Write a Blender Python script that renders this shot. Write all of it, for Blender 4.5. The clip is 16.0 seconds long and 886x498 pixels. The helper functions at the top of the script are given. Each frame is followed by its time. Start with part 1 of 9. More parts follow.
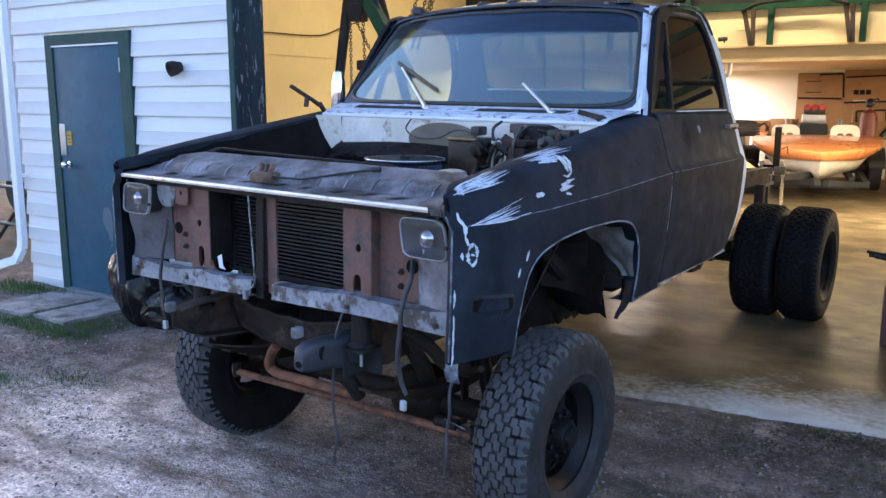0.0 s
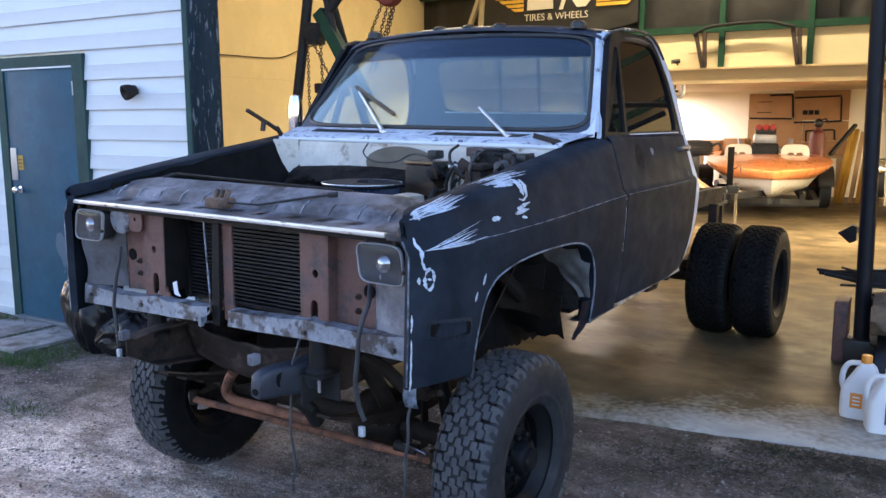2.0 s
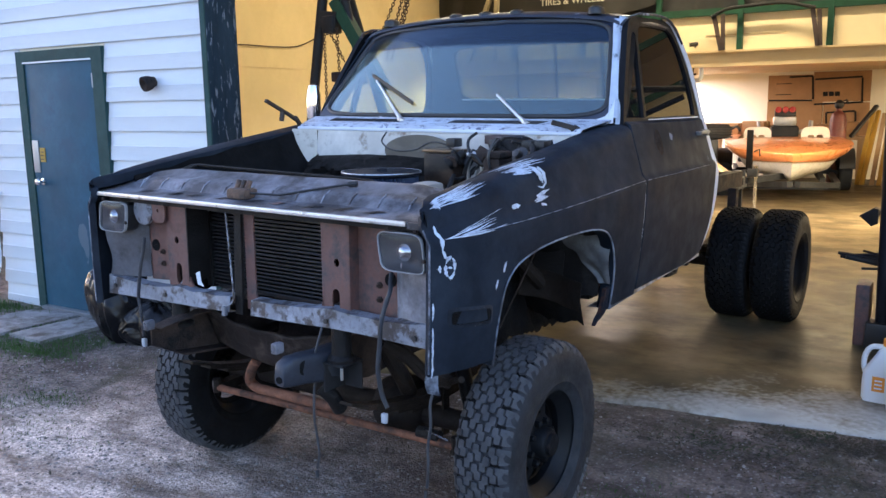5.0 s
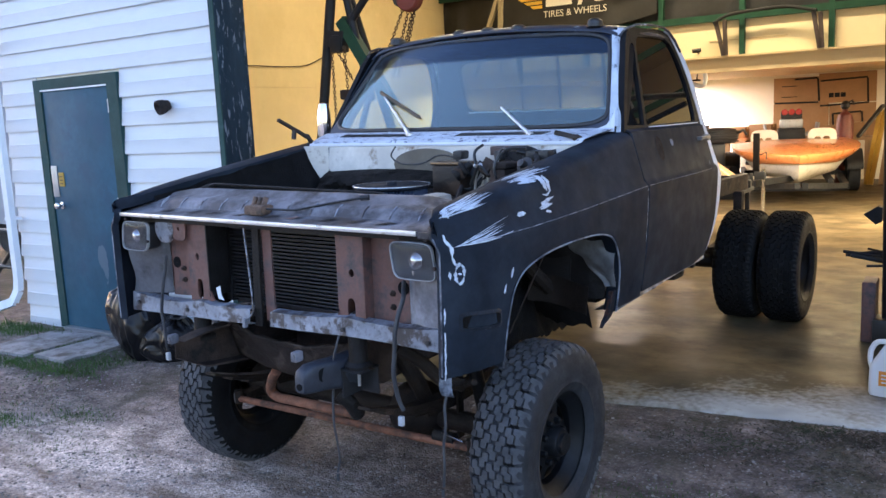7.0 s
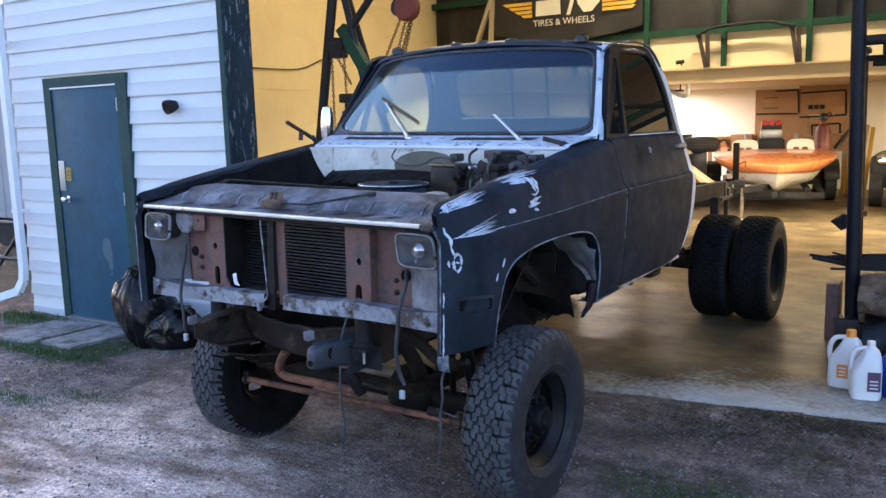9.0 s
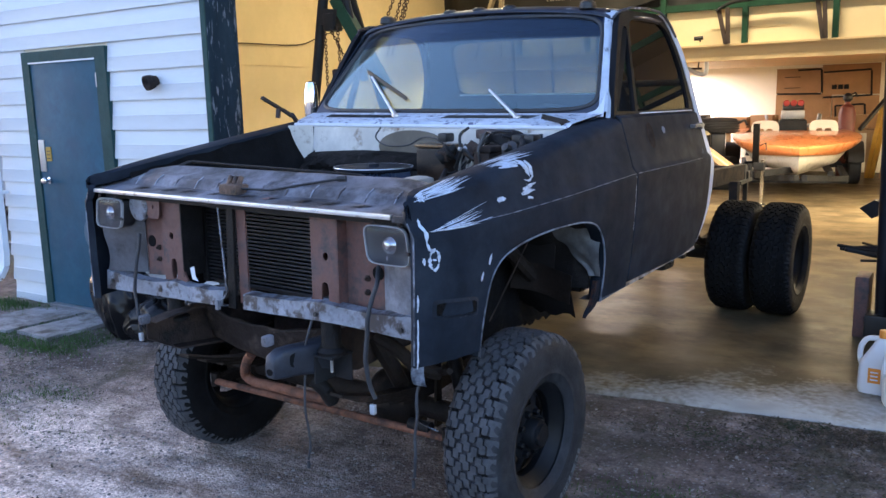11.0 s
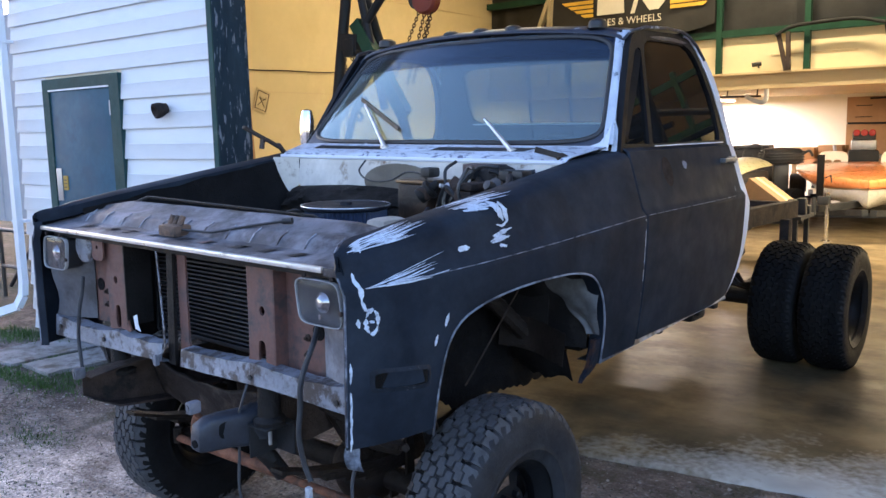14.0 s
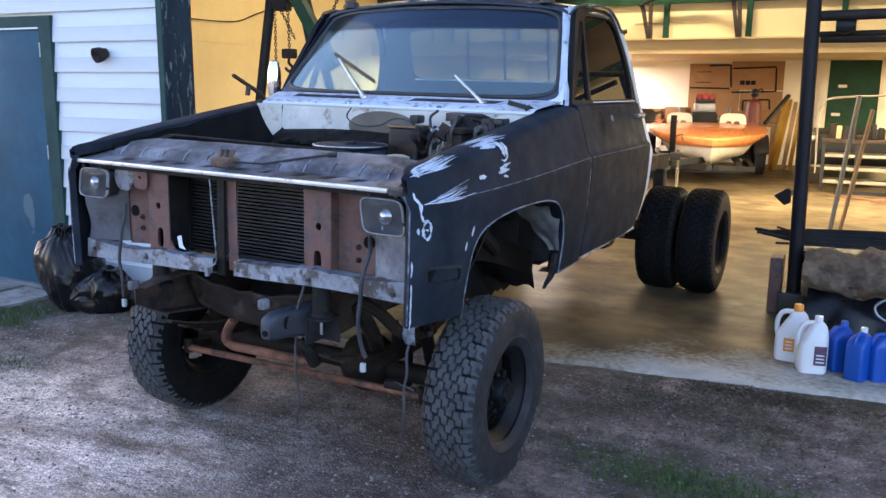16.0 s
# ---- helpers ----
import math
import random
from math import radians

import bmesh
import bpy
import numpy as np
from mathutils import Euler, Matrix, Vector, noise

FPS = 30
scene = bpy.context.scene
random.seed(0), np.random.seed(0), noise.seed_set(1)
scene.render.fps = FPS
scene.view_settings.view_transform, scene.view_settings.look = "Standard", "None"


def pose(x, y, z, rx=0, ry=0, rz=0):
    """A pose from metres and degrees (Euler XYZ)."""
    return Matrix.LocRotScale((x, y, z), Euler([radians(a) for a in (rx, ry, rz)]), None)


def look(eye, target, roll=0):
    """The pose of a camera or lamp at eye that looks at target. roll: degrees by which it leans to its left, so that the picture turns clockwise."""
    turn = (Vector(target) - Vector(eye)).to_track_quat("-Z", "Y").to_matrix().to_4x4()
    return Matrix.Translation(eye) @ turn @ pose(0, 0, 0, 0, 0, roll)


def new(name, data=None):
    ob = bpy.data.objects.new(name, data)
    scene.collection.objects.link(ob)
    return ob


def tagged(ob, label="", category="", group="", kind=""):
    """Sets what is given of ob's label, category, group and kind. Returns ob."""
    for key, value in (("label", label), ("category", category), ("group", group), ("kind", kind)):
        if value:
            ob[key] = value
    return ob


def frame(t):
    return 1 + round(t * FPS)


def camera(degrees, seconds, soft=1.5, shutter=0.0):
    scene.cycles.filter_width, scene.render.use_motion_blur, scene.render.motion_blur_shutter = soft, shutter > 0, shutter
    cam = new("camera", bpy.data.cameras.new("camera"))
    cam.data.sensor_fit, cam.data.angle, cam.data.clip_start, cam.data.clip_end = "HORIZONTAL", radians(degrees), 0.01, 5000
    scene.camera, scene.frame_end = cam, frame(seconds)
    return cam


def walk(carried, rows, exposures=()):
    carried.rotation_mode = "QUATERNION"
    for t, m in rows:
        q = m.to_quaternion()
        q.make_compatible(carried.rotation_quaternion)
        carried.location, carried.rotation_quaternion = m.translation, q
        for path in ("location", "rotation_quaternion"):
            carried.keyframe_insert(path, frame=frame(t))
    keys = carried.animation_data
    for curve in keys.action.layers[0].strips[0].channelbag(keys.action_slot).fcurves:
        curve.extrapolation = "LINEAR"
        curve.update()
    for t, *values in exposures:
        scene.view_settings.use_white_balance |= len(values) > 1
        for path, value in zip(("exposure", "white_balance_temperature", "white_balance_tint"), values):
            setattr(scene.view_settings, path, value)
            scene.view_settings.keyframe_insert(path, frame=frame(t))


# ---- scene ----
cam = camera(56.5, 16.0)
PATH = [
    (0, (0.0189, -0.0318, 1.5322), (-0.9065, 1.382, 1.2275), 0.1),
    (0.5, (0.0249, -0.0275, 1.5365), (-0.8781, 1.4018, 1.237), 0.1),
    (1, (0.024, -0.0189, 1.534), (-0.8481, 1.4292, 1.2361), -0.1),
    (1.5, (0.0292, -0.0249, 1.5451), (-0.8292, 1.4344, 1.261), -0.0),
    (2, (0.0352, -0.0283, 1.5477), (-0.8258, 1.4327, 1.2842), -0.1),
    (2.5, (0.0258, -0.0421, 1.5511), (-0.8636, 1.4035, 1.2928), -0.2),
    (3, (0.0215, -0.0352, 1.5494), (-0.8807, 1.4009, 1.2799), -0.5),
    (3.5, (0.0266, -0.0412, 1.5503), (-0.8756, 1.3932, 1.2747), -0.5),
    (4, (0.0309, -0.0532, 1.552), (-0.873, 1.3794, 1.2713), -0.3),
    (6.3, (0.0532, 0.0189, 1.558), (-0.8163, 1.4679, 1.2593), -1.7),
    (6.5, (0.0773, 0.0369, 1.5571), (-0.812, 1.4773, 1.2679), -2.2),
    (7, (0.1056, -0.1468, 1.5589), (-0.8069, 1.2833, 1.2953), -2.7),
    (7.5, (0.1348, -0.3768, 1.5855), (-0.7717, 1.061, 1.3434), -2.3),
    (8, (0.2275, -0.3863, 1.5717), (-0.6644, 1.0601, 1.3279), -1.8),
    (8.5, (0.2644, -0.4335, 1.5674), (-0.6189, 1.0155, 1.3039), -1.7),
    (8.7, (0.2592, -0.4661, 1.5709), (-0.6249, 0.9829, 1.3151), -1.6),
    (11, (0.1279, -0.0326, 1.546), (-0.7829, 1.3923, 1.2498), -1.4),
    (11.5, (0.2077, 0.2807, 1.5425), (-0.6996, 1.7099, 1.2558), -0.9),
    (12, (0.2301, 0.4987, 1.5417), (-0.6841, 1.922, 1.2447), -0.5),
    (12.5, (0.2738, 0.6653, 1.5477), (-0.6704, 2.0662, 1.243), -0.0),
    (13, (0.406, 0.7786, 1.5503), (-0.6464, 2.1014, 1.2524), -1.5),
    (13.2, (0.439, 0.773, 1.572), (-0.7165, 2.1709, 1.2543), -1.7),
    (13.5, (0.3914, 0.7331, 1.5563), (-0.6807, 2.0481, 1.2936), -1.8),
    (14, (0.1665, 0.5193, 1.552), (-0.8593, 1.8756, 1.3142), -1.2),
    (14.5, (0.1219, 0.2103, 1.5468), (-0.8241, 1.6232, 1.3091), -0.3),
    (15, (0.109, -0.03, 1.5666), (-0.7623, 1.4224, 1.2867), -1.2),
    (15.5, (0.0489, -0.2695, 1.5571), (-0.7511, 1.2198, 1.2584), -1.1),
    (16, (0.0335, -0.3966, 1.5537), (-0.715, 1.1116, 1.2224), 0.6),
]
walk(cam, [(t, look(eye, target, roll)) for t, eye, target, roll in PATH], exposures=[(0, 0.79, 6000, 28), (2, 0.82, 6200, 28), (4, 0.78, 6050, 28), (6.5, 0.90, 6300, 28), (7, 0.88, 6250, 28), (8, 0.73, 6000, 28), (11, 0.76, 6000, 28), (12.5, 1.03, 6080, 28), (13.2, 0.97, 6080, 28), (14.2, 0.79, 6130, 28), (15, 0.79, 6150, 28), (16, 0.93, 6250, 28)])

# ---- world, sun, exposure ----
world = bpy.data.worlds.new("world")
scene.world = world
world.use_nodes = True
_wn = world.node_tree.nodes
_sky = _wn.new("ShaderNodeTexSky")
_sky.sky_type = 'NISHITA'
_sky.sun_disc = False
_sky.sun_elevation, _sky.sun_rotation = radians(9), radians(-62)
_sky.air_density, _sky.dust_density, _sky.ozone_density = 1.0, 1.3, 1.9
_wn["Background"].inputs["Strength"].default_value = 0.54
world.node_tree.links.new(_sky.outputs[0], _wn["Background"].inputs["Color"])

_sun = bpy.data.lights.new("sun", 'SUN')
_sun.energy, _sun.angle, _sun.color = 0.5, radians(12), (1.0, 0.88, 0.75)
sun = new("sun", _sun)
sun.matrix_world = look((-53, 28, 9.5), (0, 0, 0))



# ---- materials ----
def mat(name, col, rough=0.6, metal=0.0, var=0.18, scale=6.0, bump=0.15, bscale=90.0, col2=None, edge=(0.52, 0.6), scale2=5.0,
        rough2=None, metal2=None, coat=0.0, spots=(), spot_col=(0.62, 0.67, 0.75), spot_noise=(14, 30, 30), stretch=(1, 1, 1), spec=0.5):
    """A surface: base colour varied at two scales, patches of a second colour, relief, and optional scraped spots at fixed places."""
    m = bpy.data.materials.new(name)
    m.use_nodes = True
    nt = m.node_tree
    N, K = nt.nodes, nt.links.new
    b = N["Principled BSDF"]
    tc = N.new("ShaderNodeTexCoord")
    mp = N.new("ShaderNodeMapping")
    mp.inputs["Scale"].default_value = stretch
    K(tc.outputs["Object"], mp.inputs[0])

    def noise_tex(s, detail=6.0, rough_=0.6):
        n = N.new("ShaderNodeTexNoise")
        n.inputs["Scale"].default_value, n.inputs["Detail"].default_value, n.inputs["Roughness"].default_value = s, detail, rough_
        K(mp.outputs[0], n.inputs["Vector"])
        return n

    def ramp(src, a, bb):
        r = N.new("ShaderNodeMapRange")
        r.inputs["From Min"].default_value, r.inputs["From Max"].default_value = a, bb
        K(src, r.inputs["Value"])
        return r.outputs[0]

    def mix(f, a, bb):
        x = N.new("ShaderNodeMix")
        x.data_type = 'RGBA'
        K(f, x.inputs[0])
        for sock, v in ((x.inputs[6], a), (x.inputs[7], bb)):
            if isinstance(v, tuple):
                sock.default_value = (*v, 1)
            else:
                K(v, sock)
        return x.outputs[2]

    lo, hi = tuple(c * (1 - var) for c in col), tuple(min(1, c * (1 + var)) for c in col)
    c = mix(ramp(noise_tex(scale).outputs[0], 0.3, 0.7), lo, hi)
    c = mix(ramp(noise_tex(scale * 9, 4).outputs[0], 0.25, 1.3), c, lo)
    rr = ramp(noise_tex(scale * 3).outputs[0], 0.3, 0.75)
    rm = N.new("ShaderNodeMapRange")
    rm.inputs["To Min"].default_value, rm.inputs["To Max"].default_value = max(0.02, rough - 0.08), min(1, rough + 0.12)
    K(rr, rm.inputs["Value"])
    rough_out = rm.outputs[0]
    if col2:
        f = ramp(noise_tex(scale2, 9, 0.68).outputs[0], *edge)
        c = mix(f, c, col2)
        if metal2 is not None:
            mm = N.new("ShaderNodeMapRange")
            mm.inputs["To Min"].default_value, mm.inputs["To Max"].default_value = metal, metal2
            K(f, mm.inputs["Value"])
            K(mm.outputs[0], b.inputs["Metallic"])
        if rough2 is not None:
            mm = N.new("ShaderNodeMix")
            K(f, mm.inputs[0]), K(rough_out, mm.inputs[2])
            mm.inputs[3].default_value = rough2
            rough_out = mm.outputs[0]
    if spots:
        total = None
        for (cx, cy, cz), (rx, ry, rz) in spots:
            s = N.new("ShaderNodeVectorMath")
            s.operation = 'SUBTRACT'
            K(tc.outputs["Object"], s.inputs[0])
            s.inputs[1].default_value = (cx, cy, cz)
            d = N.new("ShaderNodeVectorMath")
            d.operation = 'DIVIDE'
            K(s.outputs[0], d.inputs[0])
            d.inputs[1].default_value = (rx, ry, rz)
            ln = N.new("ShaderNodeVectorMath")
            ln.operation = 'LENGTH'
            K(d.outputs[0], ln.inputs[0])
            near = ramp(ln.outputs["Value"], 1.15, 0.0)
            if total is None:
                total = near
            else:
                mx = N.new("ShaderNodeMath")
                mx.operation = 'MAXIMUM'
                K(total, mx.inputs[0]), K(near, mx.inputs[1])
                total = mx.outputs[0]
        m2 = N.new("ShaderNodeMapping")
        m2.inputs["Scale"].default_value = spot_noise
        K(tc.outputs["Object"], m2.inputs[0])
        n = N.new("ShaderNodeTexNoise")
        n.inputs["Scale"].default_value, n.inputs["Detail"].default_value = 1.0, 7
        K(m2.outputs[0], n.inputs["Vector"])
        ad = N.new("ShaderNodeMath")
        ad.operation = 'MULTIPLY_ADD'
        K(total, ad.inputs[0])
        ad.inputs[1].default_value = 0.75
        K(n.outputs[0], ad.inputs[2])
        f = ramp(ad.outputs[0], 0.895, 0.925)
        c = mix(f, c, spot_col)
    K(c, b.inputs["Base Color"])
    K(rough_out, b.inputs["Roughness"])
    if not (col2 and metal2 is not None):
        b.inputs["Metallic"].default_value = metal
    b.inputs["Coat Weight"].default_value = coat
    b.inputs["Specular IOR Level"].default_value = spec
    if bump:
        bp = N.new("ShaderNodeBump")
        bp.inputs["Strength"].default_value, bp.inputs["Distance"].default_value = bump, 0.01
        K(noise_tex(bscale, 8).outputs[0], bp.inputs["Height"])
        K(bp.outputs[0], b.inputs["Normal"])
    return m


def glass(name, tint, gloss_rough=0.02, base_gloss=0.0, dust=0.0, sheen=(1, 1, 1)):
    m = bpy.data.materials.new(name)
    m.use_nodes = True
    nt = m.node_tree
    N, K = nt.nodes, nt.links.new
    N.remove(N["Principled BSDF"])
    tr, gl, fr, mx = N.new("ShaderNodeBsdfTransparent"), N.new("ShaderNodeBsdfGlossy"), N.new("ShaderNodeLayerWeight"), N.new("ShaderNodeMixShader")
    tr.inputs[0].default_value = (*tint, 1)
    gl.inputs["Roughness"].default_value = gloss_rough
    gl.inputs["Color"].default_value = (*sheen, 1)
    pw, ad = N.new("ShaderNodeMath"), N.new("ShaderNodeMath")
    pw.operation, pw.inputs[1].default_value = 'POWER', 5.0
    K(fr.outputs["Facing"], pw.inputs[0])
    ad.operation = 'MULTIPLY_ADD'
    ad.inputs[1].default_value, ad.inputs[2].default_value = 0.9, base_gloss
    K(pw.outputs[0], ad.inputs[0])
    K(ad.outputs[0], mx.inputs[0]), K(tr.outputs[0], mx.inputs[1]), K(gl.outputs[0], mx.inputs[2])
    last = mx.outputs[0]
    if dust:
        df, m2, nz, mr, tc = N.new("ShaderNodeBsdfDiffuse"), N.new("ShaderNodeMixShader"), N.new("ShaderNodeTexNoise"), N.new("ShaderNodeMapRange"), N.new("ShaderNodeTexCoord")
        df.inputs[0].default_value = (0.55, 0.57, 0.60, 1)
        nz.inputs["Scale"].default_value, nz.inputs["Detail"].default_value = 6.0, 8
        mr.inputs["From Min"].default_value, mr.inputs["From Max"].default_value = 0.25, 0.8
        mr.inputs["To Min"].default_value, mr.inputs["To Max"].default_value = dust * 0.6, dust * 1.5
        K(tc.outputs["Object"], nz.inputs["Vector"]), K(nz.outputs[0], mr.inputs["Value"]), K(mr.outputs[0], m2.inputs[0])
        K(last, m2.inputs[1]), K(df.outputs[0], m2.inputs[2])
        last = m2.outputs[0]
    K(last, N["Material Output"].inputs[0])
    return m


def lit(name, col, strength):
    m = bpy.data.materials.new(name)
    m.use_nodes = True
    b = m.node_tree.nodes["Principled BSDF"]
    b.inputs["Base Color"].default_value = (*col, 1)
    b.inputs["Emission Color"].default_value = (*col, 1)
    b.inputs["Emission Strength"].default_value = strength
    return m


M_PAINT = mat("matt_dark_blue_paint", (0.0136, 0.0190, 0.0288), 0.56, spec=0.075, var=0.45, scale=3, bump=0.05, bscale=40, col2=(0.032, 0.042, 0.057), edge=(0.46, 0.80), scale2=2.6)
M_PAINT_DOOR = mat("matt_dark_blue_door_paint", (0.0136, 0.0190, 0.0288), 0.56, spec=0.075, var=0.45, scale=3, bump=0.05, bscale=40, col2=(0.032, 0.042, 0.057), edge=(0.46, 0.80), scale2=2.6,
                   spots=[((0.98, 1.26, 1.26), (0.05, 0.03, 0.03)), ((0.93, 1.92, 1.40), (0.05, 0.04, 0.03)), ((0.99, 2.44, 1.28), (0.04, 0.02, 0.04))], spot_col=(0.16, 0.19, 0.26), spot_noise=(14, 14, 14))
M_ROOF = mat("worn_dark_roof_paint", (0.03, 0.036, 0.055), 0.38, var=0.25, scale=3, col2=(0.5, 0.56, 0.66), edge=(0.63, 0.68), scale2=7)
M_PRIMER = mat("pale_blue_primer", (0.46, 0.52, 0.62), 0.5, var=0.2, scale=5, col2=(0.03, 0.04, 0.06), edge=(0.56, 0.62), scale2=16)
M_GUTTER = mat("chipped_dark_gutter", (0.035, 0.042, 0.06), 0.45, var=0.3, scale=8, col2=(0.46, 0.52, 0.62), edge=(0.55, 0.62), scale2=9)
M_STRIP = mat("scraped_pillar_primer", (0.50, 0.56, 0.66), 0.5, var=0.25, scale=14, col2=(0.05, 0.065, 0.095), edge=(0.60, 0.66), scale2=22, stretch=(1, 1, 0.4))
M_JAMB = mat("white_jamb_paint", (0.62, 0.66, 0.74), 0.5, var=0.10, scale=5, bump=0.05)
M_COWL = mat("worn_cowl_paint", (0.50, 0.55, 0.64), 0.45, var=0.25, scale=9, col2=(0.085, 0.100, 0.165), edge=(0.545, 0.595), scale2=26, stretch=(1, 2.2, 1))
M_FIREWALL = mat("dirty_white_firewall", (0.56, 0.53, 0.49), 0.5, var=0.25, scale=4, col2=(0.17, 0.11, 0.07), edge=(0.58, 0.70), scale2=9)
M_SUPPORT = mat("dusty_grey_steel", (0.175, 0.175, 0.202), 0.5, spec=0.3, var=0.45, scale=6, bump=0.12, col2=(0.034, 0.033, 0.038), edge=(0.42, 0.60), scale2=7)
M_OXIDE = mat("red_oxide_primer", (0.172, 0.082, 0.068), 0.65, var=0.5, scale=9, col2=(0.055, 0.045, 0.048), edge=(0.48, 0.64), scale2=9)
M_APRON = mat("scraped_grey_panel", (0.22, 0.235, 0.28), 0.5, var=0.45, scale=11, bump=0.3, col2=(0.05, 0.04, 0.04), edge=(0.50, 0.58), scale2=13)
# stained like M_CORNER, its base darkened to paint in the far side's shadow
M_CORNER_SHADED = mat("shaded_stained_panel", (0.125, 0.13, 0.155), 0.6, var=0.5, scale=8, col2=(0.035, 0.033, 0.038), edge=(0.44, 0.64), scale2=4)
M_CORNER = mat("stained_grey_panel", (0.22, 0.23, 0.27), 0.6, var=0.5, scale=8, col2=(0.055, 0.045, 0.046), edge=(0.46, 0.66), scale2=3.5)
M_RUST = mat("rusty_steel", (0.056, 0.038, 0.031), 0.8, var=0.4, scale=9, bump=0.5, col2=(0.018, 0.015, 0.015), edge=(0.45, 0.60), scale2=6, spec=0.18)
M_COPPER = mat("rust_orange_rod", (0.20, 0.085, 0.052), 0.7, spec=0.2, var=0.45, scale=14, bump=0.5, col2=(0.06, 0.034, 0.027), edge=(0.48, 0.62), scale2=10)
M_AXLE = mat("greasy_brown_black_steel", (0.020, 0.0145, 0.012), 0.7, var=0.5, scale=9, bump=0.5, spec=0.15, col2=(0.050, 0.030, 0.022), edge=(0.60, 0.72), scale2=8)
M_GREASE = mat("greasy_black_steel", (0.013, 0.012, 0.0125), 0.55, var=0.4, scale=10, bump=0.5, spec=0.18)
M_BLACK = mat("black_plastic", (0.018, 0.018, 0.02), 0.45, var=0.2, bump=0.1)
M_CHROME = mat("chrome", (0.75, 0.76, 0.78), 0.14, 1.0, var=0.08, bump=0.02)
M_BRIGHT = mat("aged_bright_trim", (0.66, 0.67, 0.69), 0.33, 0.85, var=0.2, scale=12, col2=(0.22, 0.19, 0.18), edge=(0.57, 0.66), scale2=14)
M_FIN = mat("radiator_fin", (0.035, 0.037, 0.042), 0.5, 0.5, var=0.3, scale=8)
M_RUBBER = mat("tyre_rubber", (0.019, 0.0208, 0.0255), 0.66, spec=0.25, var=0.35, scale=10, bump=0.25, bscale=140, col2=(0.036, 0.038, 0.044), edge=(0.5, 0.75), scale2=8)
M_RIM = mat("dark_steel_rim", (0.0075, 0.0085, 0.0105), 0.5, 0.1, spec=0.15, var=0.35, scale=8, col2=(0.06, 0.045, 0.038), edge=(0.62, 0.72), scale2=12)
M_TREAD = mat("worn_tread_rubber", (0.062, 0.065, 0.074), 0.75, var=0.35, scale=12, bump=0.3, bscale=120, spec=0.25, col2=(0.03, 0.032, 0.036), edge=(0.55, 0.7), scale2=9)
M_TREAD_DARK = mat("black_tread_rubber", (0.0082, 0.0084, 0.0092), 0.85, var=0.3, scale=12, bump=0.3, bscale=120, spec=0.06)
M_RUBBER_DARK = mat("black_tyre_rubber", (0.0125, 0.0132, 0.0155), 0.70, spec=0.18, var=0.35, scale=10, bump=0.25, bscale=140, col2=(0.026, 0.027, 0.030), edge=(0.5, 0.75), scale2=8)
# darker copy of the tyre rubber, with shade put into its colour
M_RUBBER_SHADE = mat("shaded_black_tyre_rubber", (0.0085, 0.0085, 0.0095), 0.8, spec=0.08, var=0.35, scale=10, bump=0.25, bscale=140)
M_LINER = mat("black_wheel_well", (0.0080, 0.0074, 0.0076), 0.8, var=0.4, scale=10, bump=0.6, spec=0.08, col2=(0.020, 0.014, 0.011), edge=(0.55, 0.7))
M_WS = glass("windscreen_glass", (0.68, 0.77, 0.75), 0.03, 0.118, 0.028, (0.80, 1.0, 1.04))
M_SIDEGLASS = glass("dark_side_glass", (0.10, 0.10, 0.105), 0.02, 0.075, 0.010)
M_REARGLASS = glass("tinted_rear_glass", (0.50, 0.53, 0.55), 0.02, 0.04, 0.01)
M_CLEARGLASS = glass("clear_side_glass", (0.92, 0.94, 0.93), 0.02, 0.03, 0.01)
M_LENS = glass("headlamp_lens", (0.80, 0.81, 0.83), 0.06, 0.02, 0.014)
M_REFLECTOR = mat("headlamp_reflector", (0.075, 0.078, 0.084), 0.32, 0.5, var=0.25, scale=30)
M_BLUE_FILTER = mat("blue_filter_paper", (0.013, 0.028, 0.068), 0.6, var=0.2)
M_SIDING = mat("white_metal_siding", (0.62, 0.66, 0.71), 0.45, var=0.05, scale=1.6, bump=0.03, bscale=25, col2=(0.52, 0.56, 0.61), edge=(0.52, 0.8), scale2=1.6, stretch=(1, 1, 5))
M_TEALDOOR = mat("teal_door_paint", (0.022, 0.082, 0.130), 0.5, spec=0.18, var=0.25, scale=2.5, bump=0.04, col2=(0.024, 0.070, 0.115), edge=(0.50, 0.62), scale2=3.2,
                 spots=[((-6.05, 4.1, 0.5), (0.12, 0.2, 0.32))], spot_col=(0.085, 0.125, 0.165), spot_noise=(6, 6, 4))
M_GREENTRIM = mat("dark_green_trim", (0.020, 0.058, 0.058), 0.55, spec=0.15, var=0.25, scale=4, col2=(0.05, 0.10, 0.10), edge=(0.6, 0.75), scale2=8)
M_POST = mat("flaking_dark_post", (0.018, 0.040, 0.062), 0.65, spec=0.1, var=0.4, scale=5, bump=0.5, bscale=30, col2=(0.17, 0.21, 0.26), edge=(0.565, 0.60), scale2=30, stretch=(1, 1, 0.25))
M_YELLOW = mat("cream_plaster_wall", (0.64, 0.52, 0.29), 0.85, spec=0.2, var=0.10, scale=0.9, bump=0.08, col2=(0.56, 0.44, 0.23), edge=(0.5, 0.75), scale2=1.1)
M_CREAM = mat("cream_panel", (0.74, 0.63, 0.40), 0.75, var=0.06, scale=1.2, bump=0.05)
M_WHITEWALL = mat("white_wall_paint", (0.80, 0.76, 0.66), 0.75, var=0.06, scale=1.0, bump=0.05)
M_CEIL = mat("ceiling_board", (0.55, 0.50, 0.40), 0.85, var=0.08, scale=1.0)
